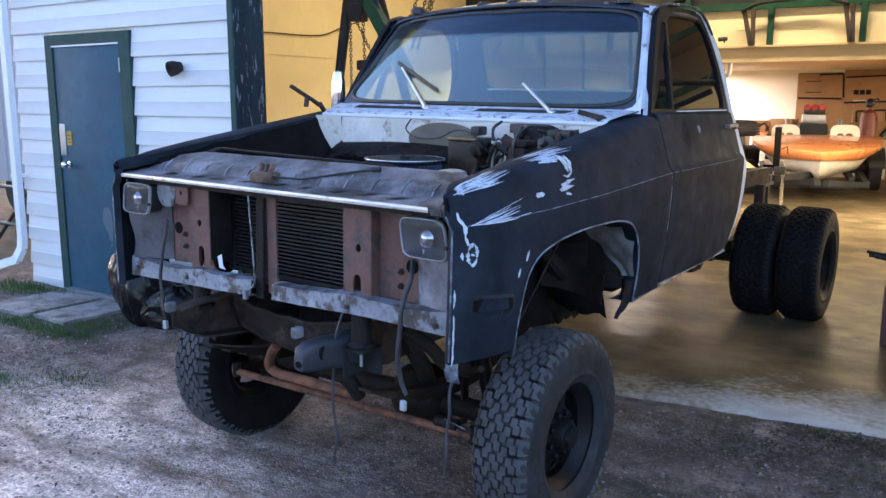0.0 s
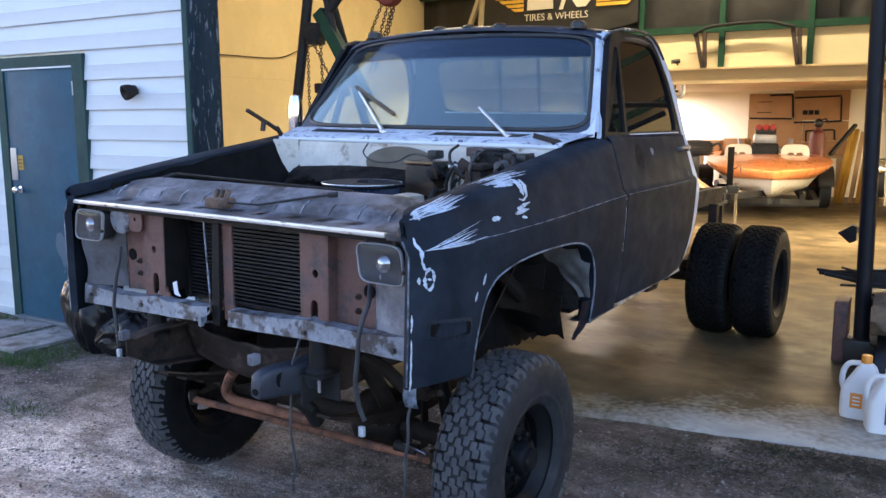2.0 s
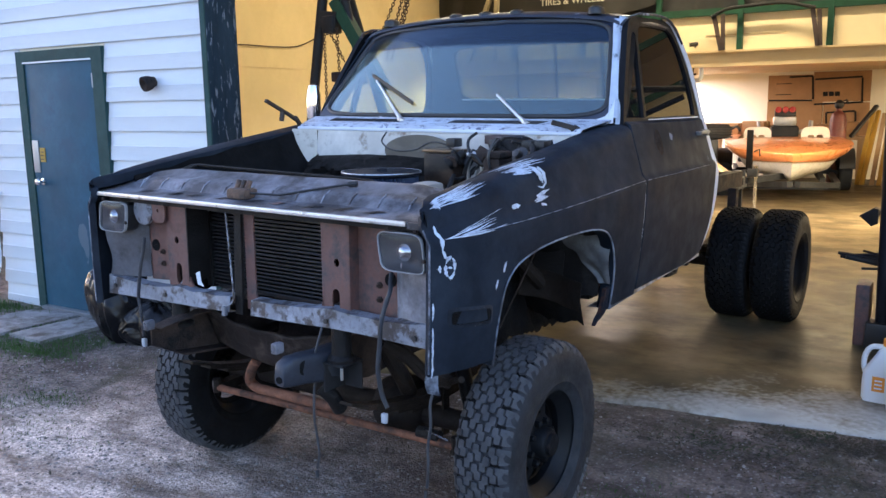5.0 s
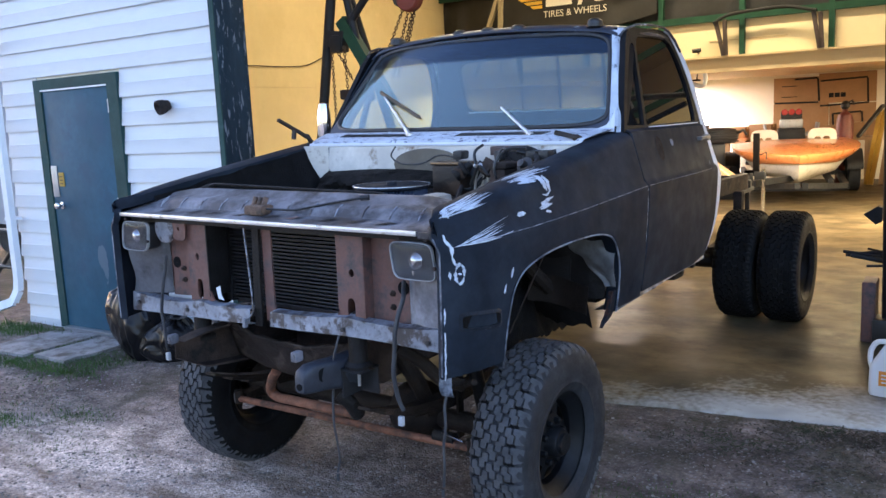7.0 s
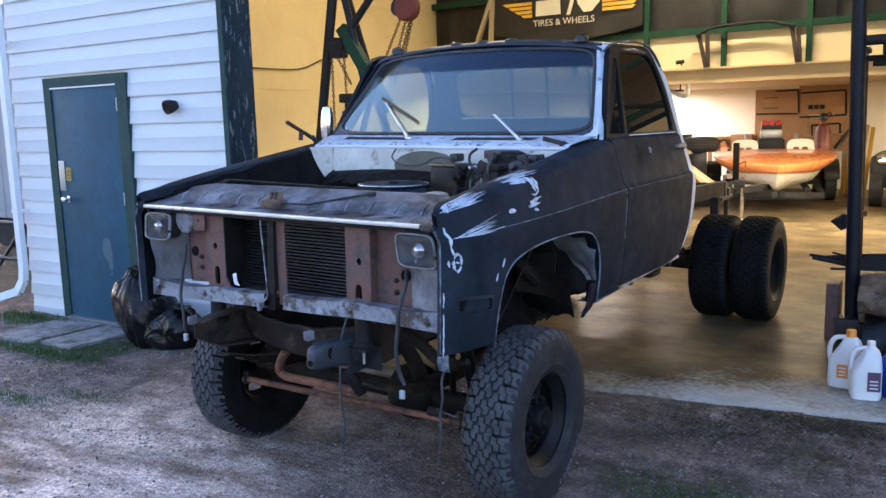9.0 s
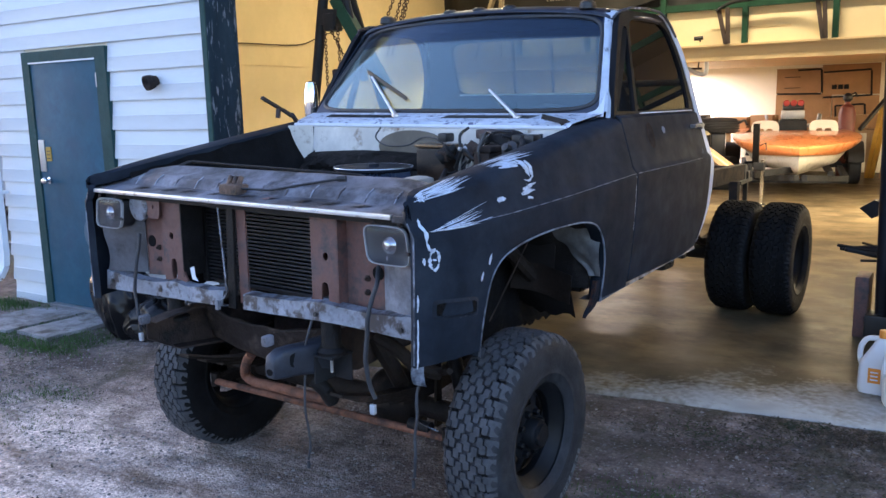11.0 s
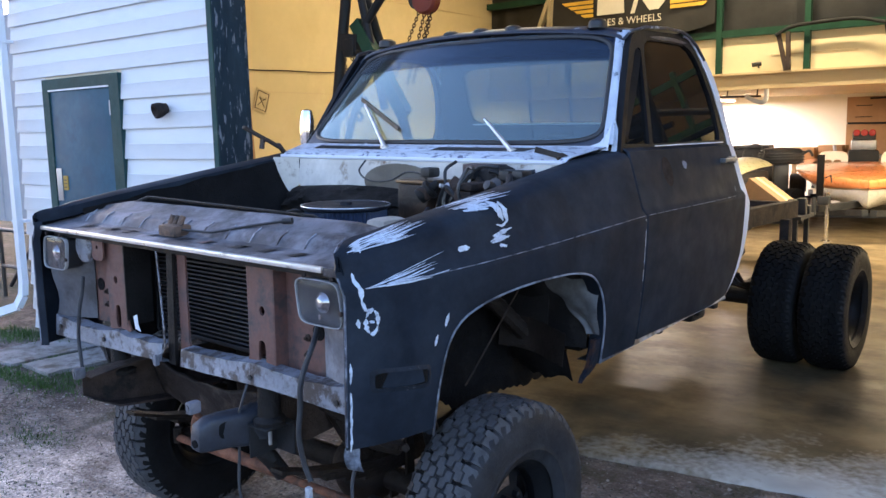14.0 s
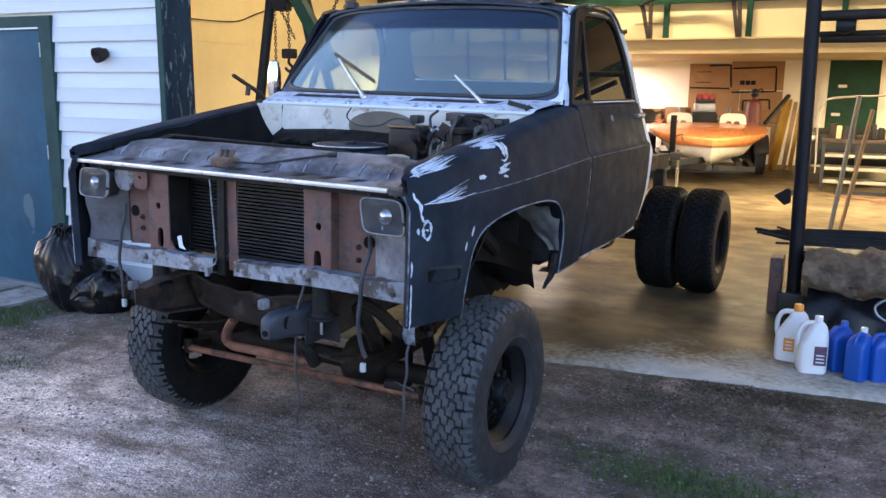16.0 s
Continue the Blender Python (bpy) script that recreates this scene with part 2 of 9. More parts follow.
M_BEAM = mat("tan_beam_board", (0.60, 0.46, 0.26), 0.7, var=0.12, scale=1.5, stretch=(0.3, 1, 4))
M_APRONC = mat("weathered_concrete", (0.27, 0.262, 0.26), 0.9, spec=0.2, var=0.35, scale=7, bump=0.6, bscale=60, col2=(0.11, 0.095, 0.08), edge=(0.48, 0.62), scale2=4.5)
M_BOAT = mat("orange_metalflake", (0.72, 0.25, 0.08), 0.30, var=0.15, scale=4, bump=0.02, coat=0.6)
M_HULL = mat("white_gelcoat", (0.72, 0.68, 0.60), 0.3, var=0.06, coat=0.4, bump=0.02)
M_SEATW = mat("white_vinyl", (0.75, 0.70, 0.60), 0.45, var=0.05)
M_DARKGREEN = mat("dark_green_steel", (0.014, 0.058, 0.036), 0.5, spec=0.2, var=0.25, scale=5)
M_TARP = mat("black_tarp", (0.016, 0.016, 0.017), 0.5, var=0.3, scale=3, bump=0.6, bscale=5)
M_DUSTYBLACK = mat("dusty_black_steel", (0.020, 0.021, 0.024), 0.5, 0.0, spec=0.2, var=0.3, scale=6)
M_CARD = mat("brown_cardboard", (0.33, 0.185, 0.085), 0.8, var=0.15, scale=3, bump=0.1)
M_SEATCLOTH = mat("dark_seat_cloth", (0.06, 0.065, 0.075), 0.85, var=0.2)
M_DASH = mat("blue_grey_dash", (0.10, 0.13, 0.17), 0.6, var=0.15)
M_BLUEJUG = mat("blue_plastic", (0.006, 0.075, 0.38), 0.35, var=0.08, bump=0.03, spec=0.5)
M_WHITEJUG = mat("translucent_white_plastic", (0.66, 0.66, 0.68), 0.4, var=0.06, bump=0.02)
M_ORANGE = mat("orange_plastic", (0.72, 0.25, 0.03), 0.4, var=0.08)
M_PURPLE = mat("dark_purple_label", (0.10, 0.045, 0.09), 0.5, var=0.3, scale=20)
M_BAG = mat("black_bin_bag", (0.006, 0.006, 0.0075), 0.33, var=0.2, bump=0.10, bscale=22, spec=0.26)
M_LOG = mat("brown_carpet", (0.15, 0.105, 0.072), 0.95, var=0.5, scale=14, bump=1.0, bscale=45, col2=(0.06, 0.04, 0.03), edge=(0.5, 0.65), scale2=8)
M_YELLOWPAINT = mat("yellow_paint", (0.40, 0.23, 0.025), 0.5, var=0.15)
M_RED = mat("red_paint", (0.42, 0.02, 0.015), 0.4, var=0.15)
M_WOOD = mat("bare_wood", (0.36, 0.23, 0.12), 0.7, var=0.2, scale=4, stretch=(1, 1, 0.2))
M_GREYSHED = mat("grey_shed_sheet", (0.30, 0.32, 0.36), 0.6, var=0.12, scale=1.5)
M_WHITETRIM = mat("white_gutter_paint", (0.68, 0.71, 0.75), 0.4, var=0.05, bump=0.02)
M_GREY = mat("galvanised_grey", (0.40, 0.41, 0.43), 0.4, 0.7, var=0.15, scale=10)


# ---- mesh helpers ----
from mathutils.geometry import tessellate_polygon

def box(bm, x0, x1, y0, y1, z0, z1, m=None, bev=0.0):
    vs = [bm.verts.new((x, y, z)) for x in (x0, x1) for y in (y0, y1) for z in (z0, z1)]
    fs = [bm.faces.new([vs[i] for i in f]) for f in ((0, 1, 3, 2), (4, 6, 7, 5), (0, 4, 5, 1), (2, 3, 7, 6), (0, 2, 6, 4), (1, 5, 7, 3))]
    if bev:
        es = list({e for f in fs for e in f.edges})
        out = bmesh.ops.bevel(bm, geom=es, offset=bev, segments=2, affect='EDGES', profile=0.6)
        vs = list({v for f in out["faces"] for v in f.verts} | {v for v in vs if v.is_valid})
    if m is not None:
        bmesh.ops.transform(bm, matrix=m, verts=[v for v in vs if v.is_valid])
    return vs


def tube(bm, pts, r, n=10, cap=True):
    """A round bar along pts; r one radius or one for each point."""
    pts = [Vector(p) for p in pts]
    rs = r if isinstance(r, (list, tuple)) else [r] * len(pts)
    d = (pts[1] - pts[0]).normalized()
    side = d.orthogonal().normalized()
    rings = []
    for i, p in enumerate(pts):
        t = ((pts[min(i + 1, len(pts) - 1)] - p).normalized() + (p - pts[max(i - 1, 0)]).normalized())
        t = t.normalized() if t.length > 1e-6 else d
        side = (side - t * side.dot(t)).normalized()
        up = t.cross(side)
        rings.append([bm.verts.new(p + rs[i] * (side * math.cos(a) + up * math.sin(a))) for a in [2 * math.pi * k / n for k in range(n)]])
    for a, b in zip(rings, rings[1:]):
        for k in range(n):
            bm.faces.new((a[k], a[(k + 1) % n], b[(k + 1) % n], b[k]))
    if cap:
        bm.faces.new(rings[0][::-1]), bm.faces.new(rings[-1])
    return [v for g in rings for v in g]


def bar(bm, p0, p1, w, h, up=(0, 0, 1)):
    """A square bar from p0 to p1."""
    p0, p1 = Vector(p0), Vector(p1)
    d = p1 - p0
    z = d.normalized()
    x = Vector(up).cross(z)
    x = x.normalized() if x.length > 1e-4 else Vector((1, 0, 0))
    y = z.cross(x)
    m = Matrix.Translation(p0) @ Matrix((x, y, z)).transposed().to_4x4()
    return box(bm, -w / 2, w / 2, -h / 2, h / 2, 0, d.length, m)


def lathe(bm, prof, n=32, m=None):
    """prof: (radius, height) about z."""
    rings = []
    for r, h in prof:
        rings.append([bm.verts.new((max(r, 1e-4) * math.cos(a), max(r, 1e-4) * math.sin(a), h)) for a in [2 * math.pi * k / n for k in range(n)]])
    for a, b in zip(rings, rings[1:]):
        for k in range(n):
            bm.faces.new((a[k], a[(k + 1) % n], b[(k + 1) % n], b[k]))
    vs = [v for g in rings for v in g]
    if m is not None:
        bmesh.ops.transform(bm, matrix=m, verts=vs)
    return vs


def grid(bm, f, nu, nv):
    """A sheet of f(i/nu, j/nv)."""
    vs = [[bm.verts.new(f(i / nu, j / nv)) for j in range(nv + 1)] for i in range(nu + 1)]
    for i in range(nu):
        for j in range(nv):
            bm.faces.new((vs[i][j], vs[i + 1][j], vs[i + 1][j + 1], vs[i][j + 1]))
    return vs


def plate(bm, outer, holes, place, depth):
    """A flat sheet with holes. place maps (a, b) to space; depth is the way and thickness."""
    loops = [list(outer), *[list(h) for h in holes]]
    flat = [p for lp in loops for p in lp]
    tris = tessellate_polygon([[Vector((a, b, 0)) for a, b in lp] for lp in loops])
    d = Vector(depth)
    lo = [bm.verts.new(place(a, b)) for a, b in flat]
    hi = [bm.verts.new(v.co + d) for v in lo]
    for t in tris:
        if len(set(t)) == 3:
            bm.faces.new([lo[i] for i in t]), bm.faces.new([hi[i] for i in reversed(t)])
    k = 0
    for lp in loops:
        n = len(lp)
        for i in range(n):
            p, q = k + i, k + (i + 1) % n
            bm.faces.new((lo[p], lo[q], hi[q], hi[p]))
        k += n


def oval(cx, cy, rx, ry, n=14, p=2.0):
    return [(cx + rx * math.copysign(abs(math.cos(a)) ** (2 / p), math.cos(a)), cy + ry * math.copysign(abs(math.sin(a)) ** (2 / p), math.sin(a))) for a in [2 * math.pi * k / n for k in range(n)]]


def lerp_table(t, x):
    if x <= t[0][0]:
        return t[0][1]
    for (a, u), (b, v) in zip(t, t[1:]):
        if x <= b:
            return u + (v - u) * (x - a) / (b - a)
    return t[-1][1]


def smooth(pts, n=5):
    """Catmull-Rom through pts."""
    p = [Vector(q) for q in pts]
    p = [p[0] * 2 - p[1]] + p + [p[-1] * 2 - p[-2]]
    out = []
    for i in range(1, len(p) - 2):
        for k in range(n):
            t = k / n
            out.append(0.5 * ((2 * p[i]) + (p[i + 1] - p[i - 1]) * t + (2 * p[i - 1] - 5 * p[i] + 4 * p[i + 1] - p[i + 2]) * t * t + (3 * p[i] - p[i - 1] - 3 * p[i + 1] + p[i + 2]) * t ** 3))
    return out + [p[-2]]


def finish(bm, name, material, angle=35):
    bmesh.ops.remove_doubles(bm, verts=bm.verts, dist=1e-5)
    bmesh.ops.recalc_face_normals(bm, faces=bm.faces)
    me = bpy.data.meshes.new(name)
    bm.to_mesh(me)
    bm.free()
    me.materials.append(material)
    me.shade_smooth()
    me.set_sharp_from_angle(angle=radians(angle))
    return me


def part(name, bm, material, parent=None, label="", at=None, solid=0.0, angle=35):
    ob = new(name, finish(bm, name, material, angle))
    if parent is not None:
        ob.parent = parent
    if at is not None:
        ob.matrix_basis = at
    if label:
        ob["label"] = label
    if solid:
        s = ob.modifiers.new("thickness", 'SOLIDIFY')
        s.thickness, s.offset = solid, 0.0
        e = ob.modifiers.new("crisp_edges", 'WEIGHTED_NORMAL')
        e.mode, e.weight, e.keep_sharp = 'FACE_AREA', 90, True
    return ob


def thing(name, label, category, at=None, group="", kind=""):
    ob = new(name)
    ob.empty_display_size = 0.1
    if at is not None:
        ob.matrix_basis = at
    return tagged(ob, label, category, group, kind)


def setting(name, bm, material, label, category="", angle=35):
    return tagged(part(name, bm, material, None, angle=angle), label, category or name.split("_")[0], kind="structure")


B = bmesh.new


# ---- ground, slab, building shell ----
GZ = -0.125
OPEN_L, WALL_Y, OPEN_TOP = -4.455, 4.15, 3.7
WEST, EAST, BACK, TOP = -7.15, 5.0, 18.5, 4.6
SLAB_EDGE = 4.075


def ground_z(x, y):
    e = noise.noise((x * 0.35, y * 0.35, 0.3)) * 0.018 + noise.noise((x * 1.7, y * 1.7, 4.0)) * 0.010 + noise.noise((x * 6, y * 6, 9.0)) * 0.004
    rise = max(0.0, min(1.0, (y - 2.9) / 1.15)) * 0.104 * max(0.0, min(1.0, (x + 5.0) / 0.8))
    return min(-0.016, GZ + e * (1.0 if y < 4.5 else 0.2) + rise) if y > 3.4 else GZ + e + rise


def build_ground():
    bm = B()
    xs = [-400, -120, -40, -18, -12] + [-9 + 0.09 * i for i in range(145)] + [6, 10, 18, 40, 120, 400]
    ys = [-400, -120, -40, -15, -8, -4, -2] + [-1 + 0.07 * i for i in range(80)] + [5, 8, 20, 40, 120, 400]
    vs = [[bm.verts.new((x, y, ground_z(x, y))) for y in ys] for x in xs]
    for i in range(len(xs) - 1):
        for j in range(len(ys) - 1):
            if WEST < xs[i] and xs[i + 1] < EAST and 4.6 < ys[j] and ys[j + 1] < BACK:
                continue
            bm.faces.new((vs[i][j], vs[i + 1][j], vs[i + 1][j + 1], vs[i][j + 1]))
    return setting("ground", bm, ground_material(), "grey gravel and packed brown dirt yard", "ground", angle=80)


def ground_material():
    """Packed brown dirt that gives way to driven-over grey gravel on one side, both mottled and full of chips."""
    m = bpy.data.materials.new("gravel_and_packed_dirt")
    m.use_nodes = True
    N, K = m.node_tree.nodes, m.node_tree.links.new
    b = N["Principled BSDF"]
    tc, sp = N.new("ShaderNodeTexCoord"), N.new("ShaderNodeSeparateXYZ")
    K(tc.outputs["Object"], sp.inputs[0])

    bands = N.new("ShaderNodeMapping")
    bands.inputs["Scale"].default_value = (0.45, 1.5, 1.0)
    bands.inputs["Rotation"].default_value = (0, 0, radians(-22))
    K(tc.outputs["Object"], bands.inputs[0])

    def nz(s, d=8, r=0.62, vec=None):
        n = N.new("ShaderNodeTexNoise")
        n.inputs["Scale"].default_value, n.inputs["Detail"].default_value, n.inputs["Roughness"].default_value = s, d, r
        K(vec or tc.outputs["Object"], n.inputs["Vector"])
        return n.outputs[0]

    def vor(s):
        n = N.new("ShaderNodeTexVoronoi")
        n.inputs["Scale"].default_value = s
        K(tc.outputs["Object"], n.inputs["Vector"])
        return n

    def rng_(src, a, c, lo=0.0, hi=1.0):
        r = N.new("ShaderNodeMapRange")
        for k, val in zip((1, 2, 3, 4), (a, c, lo, hi)):
            r.inputs[k].default_value = val
        K(src, r.inputs[0])
        return r.outputs[0]

    def mix(f, a, c):
        x = N.new("ShaderNodeMix")
        x.data_type = 'RGBA'
        K(f, x.inputs[0])
        for sock, v in ((x.inputs[6], a), (x.inputs[7], c)):
            if isinstance(v, tuple):
                sock.default_value = (*v, 1)
            else:
                K(v, sock)
        return x.outputs[2]

    def madd(a, k, c):
        n = N.new("ShaderNodeMath")
        n.operation = 'MULTIPLY_ADD'
        K(a, n.inputs[0])
        n.inputs[1].default_value = k
        if isinstance(c, float):
            n.inputs[2].default_value = c
        else:
            K(c, n.inputs[2])
        return n.outputs[0]
    def mul(a, c):
        x = N.new("ShaderNodeMix")
        x.data_type, x.blend_type = 'RGBA', 'MULTIPLY'
        x.inputs[0].default_value = 1.0
        K(a, x.inputs[6]), K(c, x.inputs[7])
        return x.outputs[2]

    def grey(f, lo, hi):
        return mix(f, (lo, lo, lo), (hi, hi, hi))
    chips = vor(95.0)
    chip = N.new("ShaderNodeSeparateColor")
    K(chips.outputs["Color"], chip.inputs[0])
    pebble = vor(38.0)
    # dirt: brown, mottled, with a few pale chips
    dirt = mix(rng_(nz(1.9, 9, 0.66, bands.outputs[0]), 0.38, 0.62), (0.090, 0.067, 0.060), (0.240, 0.188, 0.171))
    dirt = mix(rng_(nz(9.0), 0.45, 0.70), dirt, (0.085, 0.069, 0.060))
    dirt = mix(rng_(chip.outputs[0], 0.88, 0.99), dirt, (0.24, 0.22, 0.215))
    # gravel: chips of many greys over sandy dirt
    grav = mix(rng_(chip.outputs[1], 0.1, 0.95), (0.47, 0.392, 0.350), (0.80, 0.69, 0.63))
    grav = mix(rng_(nz(26.0, 5), 0.5, 0.72), grav, (0.33, 0.265, 0.235))
    grav = mix(rng_(nz(2.6, 10, 0.70, bands.outputs[0]), 0.455, 0.62), grav, (0.205, 0.155, 0.124))
    wob = nz(1.3, 9, 0.65)
    both = N.new("ShaderNodeMath")
    both.operation = 'MULTIPLY'
    # brown, half-covered ground towards the building
    lane = madd(sp.outputs["X"], -0.8, madd(wob, 1.4, sp.outputs["Y"]))
    thin = N.new("ShaderNodeMath")
    thin.operation = 'MULTIPLY'
    K(rng_(lane, 7.0, 6.1, 0.46, 1.0), thin.inputs[0])
    K(rng_(madd(wob, 1.4, sp.outputs["Y"]), 3.90, 3.20), thin.inputs[1])
    K(thin.outputs[0], both.inputs[0])
    K(rng_(madd(wob, 1.6, sp.outputs["X"]), -1.25, -2.1), both.inputs[1])
    col = mix(both.outputs[0], dirt, grav)
    # dark joints between stones, lumps of packed dirt, crusted and trodden patches
    col = mul(col, grey(rng_(vor(60.0).outputs["Distance"], 0.25, 0.75), 1.16, 0.84))
    col = mul(col, grey(rng_(nz(14.0, 9, 0.75), 0.36, 0.66), 0.84, 1.26))
    col = mul(col, grey(rng_(nz(4.2, 10, 0.72), 0.40, 0.62), 0.78, 1.26))
    lump = rng_(nz(6.5, 10, 0.78, bands.outputs[0]), 0.55, 0.63, 0.0, 0.68)
    col = mix(lump, col, (0.078, 0.066, 0.048))
    # thin moss where tyres don't run
    moss = madd(sp.outputs["Y"], 0.10, nz(1.9, 9, 0.7))
    col = mix(rng_(moss, 0.86, 1.02, 0.0, 0.6), col, (0.045, 0.052, 0.024))
    K(col, b.inputs["Base Color"])
    b.inputs["Roughness"].default_value = 0.95
    b.inputs["Specular IOR Level"].default_value = 0.2
    h = madd(chips.outputs["Distance"], -0.8, nz(30.0, 6))
    h = madd(pebble.outputs["Distance"], -0.6, h)
    bp = N.new("ShaderNodeBump")
    h = madd(nz(9.0, 10, 0.72), 1.6, h)
    bp.inputs["Strength"].default_value, bp.inputs["Distance"].default_value = 0.8, 0.014
    K(h, bp.inputs["Height"])
    K(bp.outputs[0], b.inputs["Normal"])
    return m


def slab_y(x):
    return SLAB_EDGE + 0.11 * (x + 0.8) + 0.014 * noise.noise((x * 3, 0, 0)) + 0.012 * noise.noise((x * 11, 5, 0))


def build_floor():
    bm = B()
    n = 160
    xs = [OPEN_L + (EAST - OPEN_L) * i / n for i in range(n + 1)]
    a = [bm.verts.new((x, slab_y(x), -0.012)) for x in xs]
    b = [bm.verts.new((x, slab_y(x) + 0.02, 0.0)) for x in xs]
    c = [bm.verts.new((x, 4.72, 0.0)) for x in xs]
    d = [bm.verts.new((x, slab_y(x) - 0.01, -0.2)) for x in xs]
    for r, q in ((d, a), (a, b), (b, c)):
        for i in range(n):
            bm.faces.new((r[i], r[i + 1], q[i + 1], q[i]))
    box(bm, WEST, EAST, 4.72, BACK, -0.2, 0.0)
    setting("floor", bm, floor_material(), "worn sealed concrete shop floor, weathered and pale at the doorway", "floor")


def floor_material():
    """Sealed, stained concrete that turns rough, pale and bare towards the doorway."""
    m = mat("shop_concrete", (0.130, 0.098, 0.056), 0.36, spec=0.03, var=0.4, scale=1.6, bump=0.06, bscale=40, col2=(0.058, 0.044, 0.027), edge=(0.45, 0.62), scale2=2.6, rough2=0.40, stretch=(0.8, 1.0, 1))
    nt = m.node_tree
    N, K = nt.nodes, nt.links.new
    b = N["Principled BSDF"]
    tc, sp, nz, nz2 = N.new("ShaderNodeTexCoord"), N.new("ShaderNodeSeparateXYZ"), N.new("ShaderNodeTexNoise"), N.new("ShaderNodeTexNoise")
    K(tc.outputs["Object"], sp.inputs[0])
    for n_, sc, de in ((nz, 2.2, 12), (nz2, 26.0, 6)):
        K(tc.outputs["Object"], n_.inputs["Vector"])
        n_.inputs["Scale"].default_value, n_.inputs["Detail"].default_value = sc, de
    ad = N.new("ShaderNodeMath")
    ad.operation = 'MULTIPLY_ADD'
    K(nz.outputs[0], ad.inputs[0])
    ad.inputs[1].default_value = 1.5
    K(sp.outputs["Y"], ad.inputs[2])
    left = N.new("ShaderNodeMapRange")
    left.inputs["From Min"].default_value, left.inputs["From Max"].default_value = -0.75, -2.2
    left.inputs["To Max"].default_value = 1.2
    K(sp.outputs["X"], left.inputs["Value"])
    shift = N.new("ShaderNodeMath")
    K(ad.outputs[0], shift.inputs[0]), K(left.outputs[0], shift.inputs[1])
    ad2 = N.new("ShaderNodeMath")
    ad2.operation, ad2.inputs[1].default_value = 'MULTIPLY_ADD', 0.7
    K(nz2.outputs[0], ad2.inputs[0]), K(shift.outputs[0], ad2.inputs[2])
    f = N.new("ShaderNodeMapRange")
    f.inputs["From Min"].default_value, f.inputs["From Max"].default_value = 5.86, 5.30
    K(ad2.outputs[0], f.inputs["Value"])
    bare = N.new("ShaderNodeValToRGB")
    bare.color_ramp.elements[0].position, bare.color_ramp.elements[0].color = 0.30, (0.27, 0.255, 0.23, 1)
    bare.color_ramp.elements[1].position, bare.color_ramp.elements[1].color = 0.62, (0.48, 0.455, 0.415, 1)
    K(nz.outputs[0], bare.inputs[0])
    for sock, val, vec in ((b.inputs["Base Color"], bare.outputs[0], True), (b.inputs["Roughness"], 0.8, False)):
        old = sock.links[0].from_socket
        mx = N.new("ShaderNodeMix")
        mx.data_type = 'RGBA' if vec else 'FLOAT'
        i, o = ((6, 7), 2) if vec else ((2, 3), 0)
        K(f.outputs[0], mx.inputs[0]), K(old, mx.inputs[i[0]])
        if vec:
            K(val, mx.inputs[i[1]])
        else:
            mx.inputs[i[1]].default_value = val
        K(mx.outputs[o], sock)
    return m


def build_walls():
    bm = B()
    box(bm, -7.3, OPEN_L - 0.02, WALL_Y + 0.03, WALL_Y + 0.15, -0.25, TOP)
    box(bm, OPEN_L - 0.02, EAST + 0.15, WALL_Y + 0.03, WALL_Y + 0.15, OPEN_TOP, TOP)
    box(bm, 3.4, EAST + 0.15, WALL_Y + 0.03, WALL_Y + 0.15, -0.25, OPEN_TOP)
    south = setting("wall_south", bm, M_WHITEWALL, "garage front wall clad with white horizontal metal siding", "wall")
    bm = B()
    box(bm, -7.3, WEST, WALL_Y + 0.15, BACK, -0.25, TOP)
    setting("wall_west", bm, M_YELLOW, "cream yellow plastered garage side wall", "wall")
    bm = B()
    box(bm, EAST, EAST + 0.15, WALL_Y + 0.15, BACK, -0.25, TOP)
    setting("wall_east", bm, M_YELLOW, "cream yellow garage side wall", "wall")
    bm = B()
    box(bm, -7.3, EAST + 0.15, BACK, BACK + 0.15, -0.25, TOP)
    setting("wall_north", bm, M_WHITEWALL, "white painted garage back wall", "wall")
    bm = B()
    box(bm, -7.5, EAST + 0.3, WALL_Y - 0.25, BACK + 0.3, TOP, TOP + 0.15)
    setting("ceiling", bm, M_CEIL, "pale boarded garage ceiling", "ceiling")
    return south


build_ground()
build_floor()
WALL_S = build_walls()

# siding: lapped boards with a ridge at half height, cut round the side door
DOOR_X0, DOOR_X1, DOOR_TOP = -6.76, -5.63, 2.065


def siding_board(x0, x1, z0, h):
    bm = B()
    prof = [(0.0, 0.0), (-0.030, 0.0), (-0.032, 0.012), (-0.021, h * 0.46), (-0.0225, h * 0.475), (-0.0222, h * 0.495), (-0.0185, h * 0.51), (-0.006, h), (0.0, h)]
    a = [bm.verts.new((x0, WALL_Y + 0.03 + p, z0 + q)) for p, q in prof]
    b = [bm.verts.new((x1, WALL_Y + 0.03 + p, z0 + q)) for p, q in prof]
    for i in range(len(prof)):
        bm.faces.new((a[i], a[(i + 1) % len(prof)], b[(i + 1) % len(prof)], b[i]))
    bm.faces.new(a), bm.faces.new(b[::-1])
    part("siding_board", bm, M_SIDING, WALL_S)


SH = 0.2268
z = -0.1776
while z < TOP:
    if z + SH < DOOR_TOP + 0.05:
        siding_board(-7.28, DOOR_X0, z, SH)
        siding_board(DOOR_X1, OPEN_L - 0.052, z, SH)
    else:
        siding_board(-7.28, OPEN_L - 0.052, z, SH)
    z += SH


